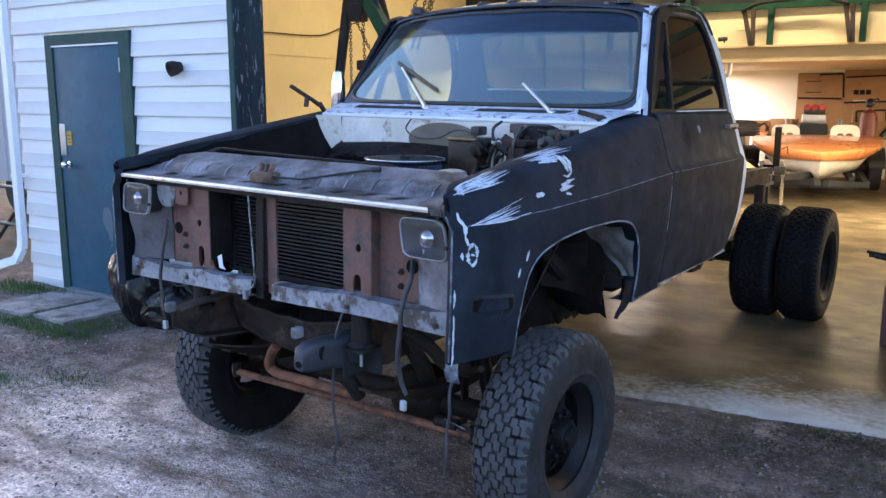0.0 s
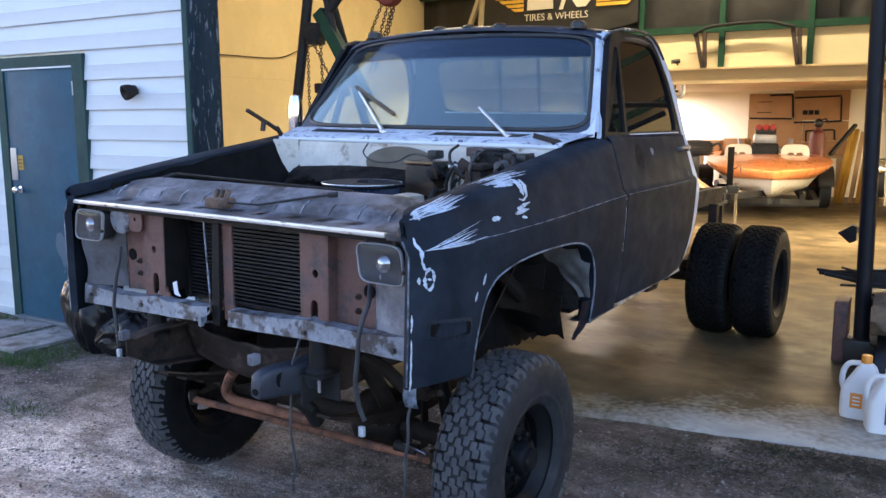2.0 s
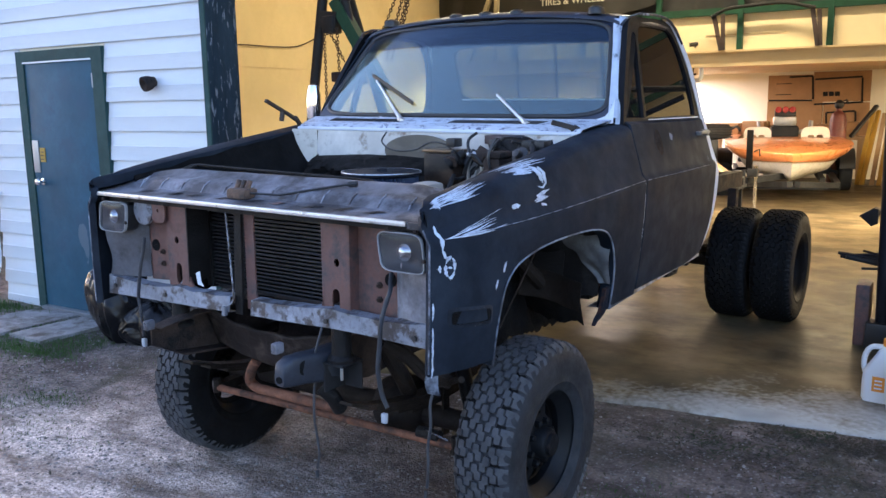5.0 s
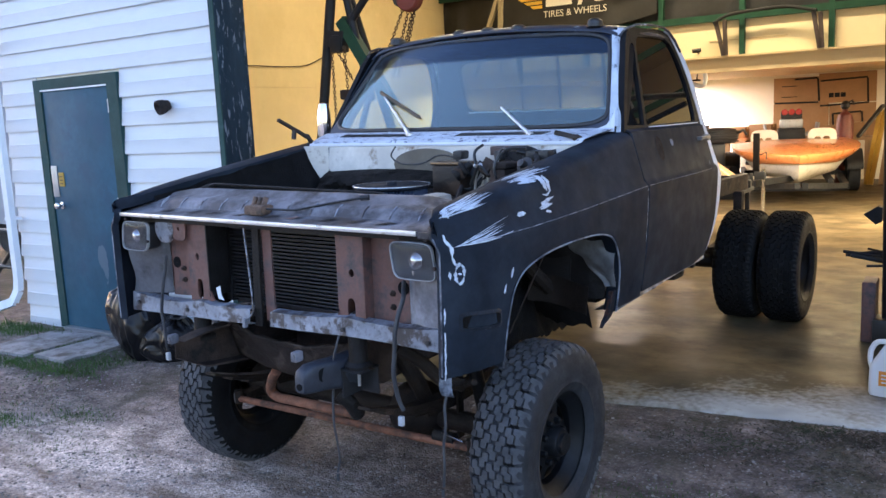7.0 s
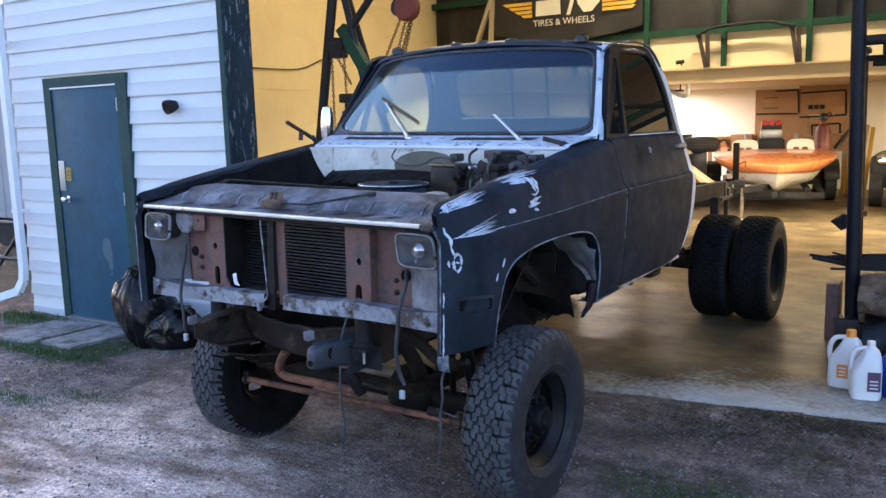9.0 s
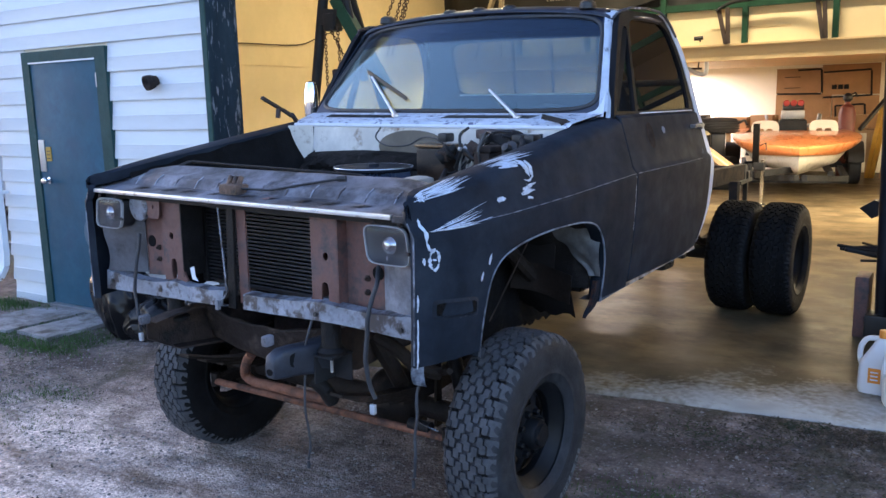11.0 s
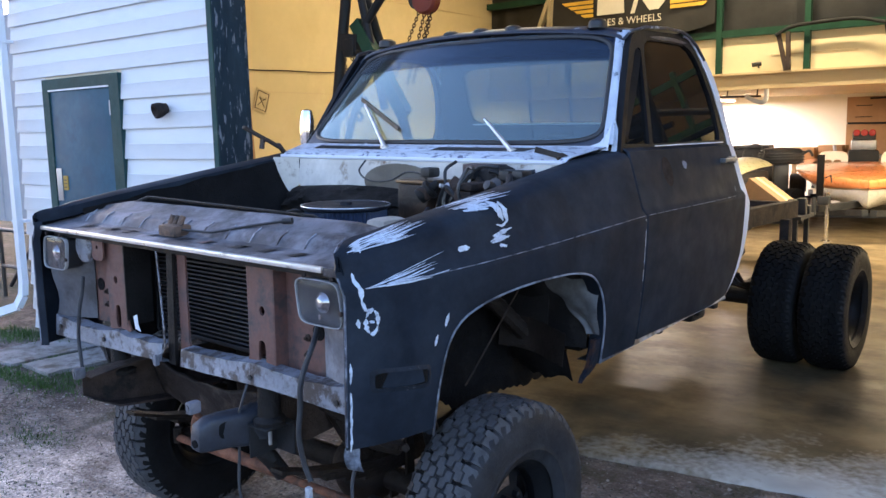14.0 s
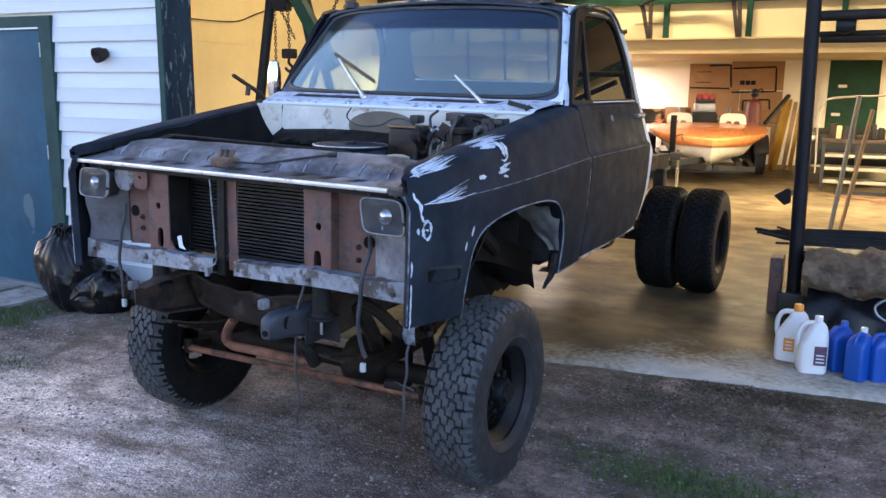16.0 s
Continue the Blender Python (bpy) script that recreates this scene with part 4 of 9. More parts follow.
def build_cab():
    # jamb strips behind the doors
    for s in (1, -1):
        bm = B()
        zs = [0.735, 0.80, 0.87, 0.95, 1.04, 1.13, 1.19, 1.25, 1.32, 1.40, 1.49, 1.56, 1.62, 1.68, 1.74, 1.79, 1.84, 1.88, 1.91, 1.937, 1.955, 1.970]
        rows = []
        for z in zs:
            va = lerp_table(VR, z)
            w = lerp_table(VO, z) - va
            ua = side_u(2.5, z) if z < 1.47 else cab_u(z)
            rows.append([bm.verts.new((s * (ua - 0.004), va + 0.006, z)), bm.verts.new((s * (ua - 0.006), va + w * 0.72, z)), bm.verts.new((s * (ua - 0.025), va + w, z)), bm.verts.new((s * (ua - 0.12), va + w + 0.01, z))])
        for a, b in zip(rows, rows[1:]):
            for k in range(3):
                bm.faces.new((a[k], a[k + 1], b[k + 1], b[k]))
        part("cab_corner", bm, M_JAMB, TRUCK, "white painted cab rear corner", solid=0.004)
        # rocker sill
        bm = B()
        grid(bm, lambda i, j: Vector((s * (0.972 - 0.10 * j), 1.165 + 1.225 * i, 0.738 - 0.034 * (1 - i) ** 1.3 - 0.004 * j)), 12, 2)
        grid(bm, lambda i, j: Vector((s * (0.972 - 0.004 * j), 1.165 + 1.225 * i, 0.738 - 0.034 * (1 - i) ** 1.3 + 0.014 * j)), 12, 1)
        part("rocker_sill", bm, M_LIP, TRUCK, "dark scraped rocker sill", solid=0.004)
        # windscreen pillar
        bm = B()
        lo = [(0.872, 1.390), (0.886, 1.396), (0.891, 1.42), (0.866, 1.45)]
        hi = [(a - (0.0 if s > 0 else 0.02), b) for a, b in ((0.742, 1.716), (0.755, 1.719), (0.766, 1.738), (0.745, 1.78))]
        k = 8
        rings = []
        for i in range(k + 1):
            t = i / k
            rings.append([bm.verts.new((s * (a[0] + (b[0] - a[0]) * t + 0.012 * math.sin(math.pi * t)), a[1] + (b[1] - a[1]) * t, 1.455 + 0.505 * t)) for a, b in zip(lo, hi)])
        for a, b in zip(rings, rings[1:]):
            for j in range(4):
                bm.faces.new((a[j], a[(j + 1) % 4], b[(j + 1) % 4], b[j]))
        part("windscreen_pillar", bm, M_PRIMER if s > 0 else M_PAINT, TRUCK, "pale blue primer windscreen pillar with dark chips" if s > 0 else "dark blue windscreen pillar")
        # inner post behind it
        bm = B()
        lo = [(0.832, 1.402), (0.884, 1.404), (0.890, 1.47), (0.84, 1.48)]
        hi = [(a - (0.0 if s > 0 else 0.02), b) for a, b in ((0.692, 1.735), (0.752, 1.728), (0.79, 1.81), (0.70, 1.82))]
        rings = [[bm.verts.new((s * (a[0] + (b[0] - a[0]) * t + 0.010 * math.sin(math.pi * t)), a[1] + (b[1] - a[1]) * t, 1.45 + 0.512 * t)) for a, b in zip(lo, hi)] for t in [i / 8 for i in range(9)]]
        for a, b in zip(rings, rings[1:]):
            for j in range(4):
                bm.faces.new((a[j], a[(j + 1) % 4], b[(j + 1) % 4], b[j]))
        part("inner_post", bm, M_FRAMEBLK, TRUCK, "dark inner windscreen post")
    # roof skin
    bm = B()

    def roof(i, j):
        x = -1 + 2 * i
        v = 1.70 + 0.70 * j
        e = max(0, (abs(x) - 0.86) / 0.14)
        front = max(0, (0.12 - j) / 0.12)
        back = max(0, (j - 0.85) / 0.15)
        half = 0.775 + 0.03 * math.sin(math.pi * j)
        return Vector((x * half, v - 0.05 * front * (1 - x * x), 1.952 + 0.055 * (1 - x * x) + 0.012 * math.sin(math.pi * j) - 0.03 * e ** 2 - 0.022 * front ** 2 - 0.05 * back ** 2))
    grid(bm, roof, 28, 16)
    part("roof", bm, M_ROOF, TRUCK, "dark blue roof with worn pale spots", solid=0.02)
    for s in (1, -1):
        bm = B()
        tube(bm, [(s * 0.775, 1.66, 1.915), (s * 0.79, 1.70, 1.950), (s * 0.805, 1.80, 1.974), (s * 0.81, 2.0, 1.984), (s * 0.808, 2.16, 1.982), (s * 0.806, 2.25, 1.966), (s * 0.81, 2.33, 1.928), (s * 0.818, 2.40, 1.868)], 0.0065, 8)
        part("rain_gutter", bm, M_GUTTER, TRUCK, "pale chipped rain gutter")

    # windscreen and gasket
    def ws(x, t):
        half = 0.852 + ((0.722 if x > 0 else 0.697) - 0.852) * t
        return Vector((x * half, 1.385 + 0.335 * t - 0.075 * (1 - x * x), 1.488 + 0.46 * t + 0.018 * (1 - x * x) * t))
    bm = B()
    grid(bm, lambda i, j: ws(-1 + 2 * i, j), 16, 6)
    g = part("windscreen", bm, M_WS, TRUCK, "dusty tinted windscreen glass", solid=0.005)
    g.visible_shadow = False
    bm = B()
    loop = [ws(a, b) + Vector((0, -0.004, 0)) for a, b in oval(0, 0.5, 0.985, 0.475, 72, 9)]
    tube(bm, loop + loop[:2], 0.0115, 8, False)
    part("windscreen_gasket", bm, M_BLACK, TRUCK, "black rubber windscreen gasket")
    bm = B()
    tube(bm, [ws(-0.93 + 1.86 * k / 24, 0.008) + Vector((0, -0.014, -0.004)) for k in range(25)], 0.0035, 6)
    part("windscreen_trim", bm, M_BRIGHT, TRUCK, "thin bright trim under the windscreen")
    # painted surround with rounded corners
    bm = B()
    rim_a, rim_b = oval(0, 0.5, 1.0, 0.5, 72, 60), oval(0, 0.5, 0.985, 0.475, 72, 9)
    ra, rb = [bm.verts.new(ws(*p) + Vector((0, -0.005, 0))) for p in rim_a], [bm.verts.new(ws(*p) + Vector((0, -0.005, 0))) for p in rim_b]
    for k in range(72):
        bm.faces.new((ra[k], ra[(k + 1) % 72], rb[(k + 1) % 72], rb[k]))
    part("windscreen_surround", bm, M_ROOF, TRUCK, "dark worn surround of the windscreen", solid=0.004)
    # bare strip down the near pillar, scraped to pale primer
    bm = B()
    grid(bm, lambda i, j: ws(0.990 + (0.040 + 0.012 * max(0.0, j - 0.85) / 0.15) * i, 0.02 + 0.985 * j) + Vector((0.004, -0.011 + 0.010 * i, 0)), 3, 20)
    part("pillar_strip", bm, M_STRIP, TRUCK, "pale scraped strip down the windscreen pillar", solid=0.003)
    # bare fillet where the near pillar meets the cowl
    bm = B()
    plate(bm, [(0.84, -0.03), (1.015, -0.03), (1.02, 0.20), (1.005, 0.11), (0.975, 0.035), (0.93, 0.005)], [], lambda a, b: ws(a, b) + Vector((0.004, -0.012, 0)), (0, 0.004, 0))
    part("pillar_fillet", bm, M_JAMB, TRUCK, "bare pale fillet at the pillar foot")
    # sun band of dark tint along the top
    bm = B()
    grid(bm, lambda i, j: ws(-0.985 + 1.97 * i, 0.76 + 0.22 * j) + Vector((0, -0.008, 0.002)), 16, 2)
    part("windscreen_sun_band", bm, glass("dark_band_glass", (0.40, 0.46, 0.56), 0.05, 0.02), TRUCK, "dark sun band on the windscreen")
    # cowl
    bm = B()

    def cowl(i, j):
        x = -1 + 2 * i
        half = 0.80 + 0.065 * j
        return Vector((x * half, 1.17 + 0.20 * j - 0.07 * j * (1 - x * x), 1.440 + 0.046 * j ** 0.8 - 0.012 * (1 if j == 0 else 0)))
    grid(bm, cowl, 20, 8)
    c = part("cowl_panel", bm, M_COWL, TRUCK, "worn pale blue cowl panel under the windscreen", solid=0.006)
    for side_, k0 in ((1, 0.56), (-1, 0.10)):
        bm = B()
        for k in range(30):
            i0 = k0 + 0.0095 * k
            q = [cowl(i0 + di + 0.010 * (dj > 0), 0.62 + dj) + Vector((0, -0.001, 0.0055)) for di, dj in ((0, -0.13), (0.0042, -0.13), (0.0042, 0.16), (0, 0.16))]
            vs_ = [bm.verts.new(p) for p in q] + [bm.verts.new(p - Vector((0, 0, 0.004))) for p in q]
            bm.faces.new(vs_[:4])
            for a in range(4):
                bm.faces.new((vs_[a], vs_[(a + 1) % 4], vs_[4 + (a + 1) % 4], vs_[4 + a]))
        part("cowl_grille", bm, M_BLACK, c, "dark cowl vent slots")
    bm = B()
    tube(bm, [(-0.80, 1.165, 1.432), (0.80, 1.165, 1.432)], 0.010, 8)
    part("cowl_front_lip", bm, M_JAMB, c, "pale folded cowl lip")
    # firewall, pale above and black below
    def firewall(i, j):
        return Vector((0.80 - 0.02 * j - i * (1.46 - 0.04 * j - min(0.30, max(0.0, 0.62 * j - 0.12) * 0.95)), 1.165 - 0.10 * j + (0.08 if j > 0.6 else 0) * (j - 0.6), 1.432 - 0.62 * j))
    for nm, j0, j1, m, lab in (("firewall", 0.0, 0.46, M_FIREWALL, "dirty white firewall with black stains"), ("firewall_toe_board", 0.465, 1.0, M_GREASE, "black lower firewall")):
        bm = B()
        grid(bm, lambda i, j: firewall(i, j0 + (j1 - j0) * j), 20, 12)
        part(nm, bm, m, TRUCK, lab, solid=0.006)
    bm = B()
    bar(bm, (-0.83, 1.085, 1.345), (-0.735, 1.130, 1.222), 0.010, 0.022)
    plate(bm, [(-0.83, 1.345), (-0.79, 1.43), (-0.66, 1.43), (-0.66, 1.30), (-0.74, 1.235)], [], lambda a, b: Vector((a, 1.150 - 0.35 * max(0.0, -a - 0.66), b)), (0, 0.004, 0))
    part("firewall_brace", bm, M_FIREWALL, TRUCK, "pale folded brace plate")
    # back of the cab with a rear window
    bm = B()
    plate(bm, [(-0.90, 0.76), (0.90, 0.76), (0.985, 1.0), (0.98, 1.23), (0.90, 1.48), (0.785, 1.95), (-0.785, 1.95), (-0.90, 1.48), (-0.98, 1.23), (-0.985, 1.0)],
          [oval(0, 1.735, 0.64, 0.158, 32, 9)], lambda a, b: Vector((a * 0.97, 2.52 - max(0, b - 1.45) * 0.36, b)), (0, 0.03, 0))
    r = part("cab_rear_panel", bm, M_PAINT_DOOR, TRUCK, "dark cab rear panel with a window opening")
    bm = B()
    plate(bm, oval(0, 1.735, 0.638, 0.156, 32, 9), [], lambda a, b: Vector((a * 0.97, 2.53 - max(0, b - 1.45) * 0.36, b)), (0, 0.004, 0))
    g = part("rear_window_pane", bm, M_REARGLASS, r, "tinted rear window glass")
    g.visible_shadow = False
    bm = B()
    for u in (-0.21, 0.05, 0.345):
        tube(bm, [(u, 2.50, 1.50), (u, 2.44, 1.90)], 0.010, 6)
    part("rear_window_bars", bm, M_GREASE, r, "dark bars across the rear window")
    bm = B()
    bar(bm, (-0.60, 2.452, 1.578), (0.60, 2.452, 1.578), 0.008, 0.010)
    part("rear_window_trim", bm, M_JAMB, r, "thin pale trim under the rear window")
    # cab inside
    bm = B()
    box(bm, -0.86, 0.86, 1.20, 2.5, 0.72, 0.76)
    part("cab_floor", bm, M_GREASE, TRUCK)
    bm = B()
    grid(bm, lambda i, j: Vector(((-1 + 2 * i) * 0.83, 1.36 + 0.30 * math.sin(j * math.pi / 2), 1.47 - 0.30 * (1 - math.cos(j * math.pi / 2)))), 10, 8)
    part("dashboard", bm, M_DASH, TRUCK, "blue grey dashboard", solid=0.02)
    bm = B()
    box(bm, -0.70, 0.70, 2.22, 2.36, 1.02, 1.48, Matrix.Rotation(-0.12, 4, 'X') @ Matrix.Translation((0, 0.17, 0.26)), 0.05)
    box(bm, -0.70, 0.70, 1.86, 2.36, 0.92, 1.07, None, 0.05)
    part("bench_seat", bm, M_SEATCLOTH, TRUCK, "dark cloth bench seat")
    bm = B()
    ring = [Vector((0.38 + 0.19 * math.cos(a), 1.74 + 0.10 * math.sin(a), 1.36 + 0.16 * math.sin(a))) for a in [2 * math.pi * k / 24 for k in range(26)]]
    tube(bm, ring, 0.014, 8, False)
    tube(bm, [(0.38, 1.74, 1.36), (0.38, 1.58, 1.24)], 0.025, 8)
    tube(bm, [(0.20, 1.74, 1.36), (0.56, 1.74, 1.36)], 0.014, 6)
    part("steering_wheel", bm, M_BLACK, TRUCK, "black steering wheel")
    # roof marker lamps
    for x in (-0.60, -0.16, 0.02, 0.2, 0.62):
        bm = B()
        v0 = 1.735 - 0.045 * (1 - x * x)
        lathe(bm, [(0.001, 0.03), (0.02, 0.028), (0.034, 0.018), (0.038, 0.0), (0.038, -0.012)], 14, Matrix.Translation((x, v0 + 0.02, 1.99 + 0.015 * (1 - x * x) - 0.012)) @ Matrix.Diagonal((1.0, 1.4, 1, 1)))
        part("roof_marker_lamp", bm, M_BLACK, TRUCK, "small dark roof marker lamp")


build_cab()


# ---- wheels ----
def build_tyre_meshes(R, W, rim_r, tread=0.014):
    """Carcass and tread of an all-terrain tyre with its axle along x."""
    hw = W / 2
    prof = [(rim_r, -hw * 0.78), (rim_r + 0.012, -hw * 0.90), (rim_r + 0.035, -hw * 0.96), (rim_r + 0.038, -hw * 0.99), (rim_r + 0.043, -hw * 0.99), (rim_r + 0.046, -hw * 0.975), (rim_r + 0.06, -hw * 1.0), (R - 0.085, -hw * 1.02), (R - 0.045, -hw * 0.98), (R - 0.022, -hw * 0.88), (R - tread, -hw * 0.72), (R - tread + 0.004, 0),
            (R - tread, hw * 0.72), (R - 0.022, hw * 0.88), (R - 0.045, hw * 0.98), (R - 0.085, hw * 1.02), (rim_r + 0.06, hw), (rim_r + 0.046, hw * 0.975), (rim_r + 0.043, hw * 0.99), (rim_r + 0.038, hw * 0.99), (rim_r + 0.035, hw * 0.96), (rim_r + 0.012, hw * 0.90), (rim_r, hw * 0.78)]
    carcass = B()
    lathe(carcass, prof, 72, Matrix.Rotation(radians(90), 4, 'Y'))
    blocks = B()
    n = 36
    pitch = 2 * math.pi / n

    def at(w, th, h):
        x = w * hw
        crown = R + h - 0.010 * abs(w) ** 3 - (0.022 * max(0, abs(w) - 0.78) / 0.22)
        return Vector((x, crown * math.cos(th), crown * math.sin(th)))
    shape = [(-0.160, -0.42), (-0.02, -0.46), (0.050, -0.40), (0.058, -0.09), (0.168, -0.04), (0.160, 0.42), (0.02, 0.46), (-0.050, 0.40), (-0.058, 0.09), (-0.168, 0.04)]
    for row, w0 in enumerate((-0.54, -0.27, 0.0, 0.27, 0.54)):
        for k in range(n):
            th0 = (k + 0.5 * (row % 2) + random.uniform(-0.015, 0.015)) * pitch
            flip = -1 if row % 2 else 1
            top = [blocks.verts.new(at(w0 + flip * a * 0.93, th0 + b * pitch * 0.90, 0.0)) for a, b in shape]
            bot = [blocks.verts.new(at(w0 + flip * a * 0.98, th0 + b * pitch * 0.94, -tread - 0.003)) for a, b in shape]
            blocks.faces.new(top)
            for i in range(10):
                blocks.faces.new((top[i], top[(i + 1) % 10], bot[(i + 1) % 10], bot[i]))
    for sd in (-1, 1):
        for k in range(n):
            th0 = k * pitch
            long = 0.985 if k % 2 else 0.96
            pts = [(0.645, -0.42 * sd), (0.645, -0.10 * sd), (0.748, -0.05 * sd), (0.748, 0.41 * sd), (0.93, 0.38 * sd), (long, 0.31 * sd), (long, -0.31 * sd), (0.93, -0.40 * sd)]
            top = [blocks.verts.new(at(sd * a, th0 + b * pitch, -0.001 - (0.02 if a > 0.95 else 0))) for a, b in pts]
            bot = [blocks.verts.new(at(sd * a * 0.985, th0 + b * pitch * 1.08, -tread - 0.004 - (0.02 if a > 0.95 else 0))) for a, b in pts]
            blocks.faces.new(top)
            for i in range(8):
                blocks.faces.new((top[i], top[(i + 1) % 8], bot[(i + 1) % 8], bot[i]))
    return carcass, blocks


def build_rim(rim_r, W, out):
    """A dark steel wheel with hand holes; its face lies at x = out."""
    bm = B()
    hw = W / 2 * 0.80
    rot = Matrix.Rotation(radians(90), 4, 'Y')
    lathe(bm, [(rim_r + 0.012, -hw), (rim_r - 0.004, -hw + 0.012), (rim_r - 0.03, -hw * 0.5), (rim_r - 0.035, hw * 0.4), (rim_r - 0.008, hw - 0.016), (rim_r + 0.012, hw - 0.006), (rim_r + 0.012, hw)], 48, rot)
    n, holes = 48, 6
    radii = [rim_r - 0.033, rim_r - 0.050, rim_r - 0.056, rim_r - 0.098, rim_r - 0.105, 0.080, 0.06]
    depth = [out - 0.035, out - 0.012, out - 0.008, out + 0.004, out + 0.008, out + 0.012, out + 0.012]
    rings = [[bm.verts.new((d, r * math.cos(2 * math.pi * k / n), r * math.sin(2 * math.pi * k / n))) for k in range(n)] for r, d in zip(radii, depth)]
    for q in range(len(rings) - 1):
        for k in range(n):
            if q in (2,) and k % (n // holes) < 5:
                continue
            bm.faces.new((rings[q][k], rings[q][(k + 1) % n], rings[q + 1][(k + 1) % n], rings[q + 1][k]))
    bm2 = B()
    lathe(bm2, [(0.062, out - 0.01), (0.062, out + 0.05), (0.055, out + 0.06), (0.045, out + 0.062), (0.043, out + 0.075), (0.001, out + 0.078)], 24, rot)
    return bm, bm2


# near-black colour that stands in for shade inside grooves and holes
M_RECESS_SHADE = mat("recess_shade_black", (0.010, 0.010, 0.011), 0.9, var=0.2, spec=0.05)
_nb = B()
lathe(_nb, [(0.014, 0.0), (0.014, 0.022), (0.008, 0.026), (0.001, 0.028)], 6)
NUT = finish(_nb, "wheel_nut", M_RIM)


def build_wheel(name, label, x, v, z, R, W, out, spin=0.0, yaw=0.0, s=1, tread=M_TREAD):
    root = Matrix.Translation((x, v, z)) @ Matrix.Rotation(radians(yaw), 4, 'Z') @ (Matrix.Rotation(math.pi, 4, 'Z') if s < 0 else Matrix.Identity(4)) @ Matrix.Rotation(spin, 4, 'X')
    carcass, blocks = build_tyre_meshes(R, W, 0.208)
    rimb, hubb = build_rim(0.208, W, out)
    # the far front tyre gets the rubber with the shade painted in
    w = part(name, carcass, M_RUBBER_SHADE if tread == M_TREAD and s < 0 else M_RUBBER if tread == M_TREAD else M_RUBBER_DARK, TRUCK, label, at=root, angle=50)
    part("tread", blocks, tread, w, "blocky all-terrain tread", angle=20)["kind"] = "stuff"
    # band under the blocks, black so the grooves read as shaded
    bm = B()
    lathe(bm, [(R - 0.0135, -W / 2 * 0.76), (R - 0.0108, 0), (R - 0.0135, W / 2 * 0.76)], 72, Matrix.Rotation(radians(90), 4, 'Y'))
    part("groove_shade_band", bm, M_RECESS_SHADE, w, "black band that paints in shade between the tread blocks")
    bm = B()
    tube(bm, [(W / 2 * 0.80, 0.217 * math.cos(a), 0.217 * math.sin(a)) for a in [2 * math.pi * k / 48 for k in range(49)]], 0.0035, 6, False)
    part("rim_lip", bm, M_LIP, w, "scuffed pale rim lip")
    if tread == M_TREAD and s > 0:
        bm = B()
        for k in range(9):
            a0 = radians(-92 + 5.2 * k) + 0.012 * (k % 3)
            r0, r1, a1 = 0.318, 0.342, a0 + radians(3.4 + (k % 2))
            xs = W / 2 * 1.02 + 0.0015
            q = [(xs, r0 * math.cos(a0), r0 * math.sin(a0)), (xs, r1 * math.cos(a0), r1 * math.sin(a0)), (xs - 0.0015, r1 * math.cos(a1), r1 * math.sin(a1)), (xs - 0.0015, r0 * math.cos(a1), r0 * math.sin(a1))]
            bm.faces.new([bm.verts.new(p) for p in q])
        part("sidewall_marking", bm, mat("faded_pale_marking", (0.13, 0.14, 0.155), 0.7, var=0.4, scale=30, col2=(0.03, 0.032, 0.037), edge=(0.5, 0.62), scale2=40), w, "faded pale sidewall marking", solid=0.001)
    part("rim", rimb, M_RIM, w, "dark steel rim with hand holes")
    part("hub", hubb, M_RIM, w, "dark hub")
    for k in range(8):
        a = 2 * math.pi * k / 8
        nut = new("wheel_nut", NUT)
        nut.parent = w
        nut.matrix_basis = pose(out + 0.008, 0.084 * math.cos(a), 0.084 * math.sin(a), 0, 90)
    return w


FR, FW = 0.402, 0.235


def down(x):
    return (0.95 - x) * math.sin(radians(LEAN))


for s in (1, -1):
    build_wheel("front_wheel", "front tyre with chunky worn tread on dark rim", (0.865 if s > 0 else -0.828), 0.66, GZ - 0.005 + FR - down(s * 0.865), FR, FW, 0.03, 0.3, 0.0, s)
RR, RW = 0.402, 0.272
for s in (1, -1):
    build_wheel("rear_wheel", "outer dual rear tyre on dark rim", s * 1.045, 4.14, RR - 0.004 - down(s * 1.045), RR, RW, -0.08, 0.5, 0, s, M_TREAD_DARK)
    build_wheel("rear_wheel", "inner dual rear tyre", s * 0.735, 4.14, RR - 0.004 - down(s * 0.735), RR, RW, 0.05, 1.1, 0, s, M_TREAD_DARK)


# ---- interior lamps ----
def strip_light(name, x, y, z, length, energy, along='X', col=(0.95, 0.83, 0.44)):
    t = thing(name, "warm fluorescent strip light under the ceiling", "ceiling light", pose(x, y, z, 0, 0, 0 if along == 'X' else 90), group="strip lights")
    bm = B()
    box(bm, -length / 2, length / 2, -0.07, 0.07, 0.0, 0.06, None, 0.008)
    part("housing", bm, M_WHITETRIM, t)
    for dy in (-0.035, 0.035):
        bm = B()
        tube(bm, [(-length / 2 + 0.03, dy, -0.018), (length / 2 - 0.03, dy, -0.018)], 0.013, 10)
        part("tube", bm, M_TUBE, t, "glowing warm fluorescent tube")
    la = bpy.data.lights.new("lamp", 'AREA')
    la.shape, la.size, la.size_y, la.energy, la.color = 'RECTANGLE', length, 0.12, energy, col
    lo = new("lamp", la)
    lo.matrix_world = pose(x, y, z - 0.04, 0, 0, 0 if along == 'X' else 90)
    return t


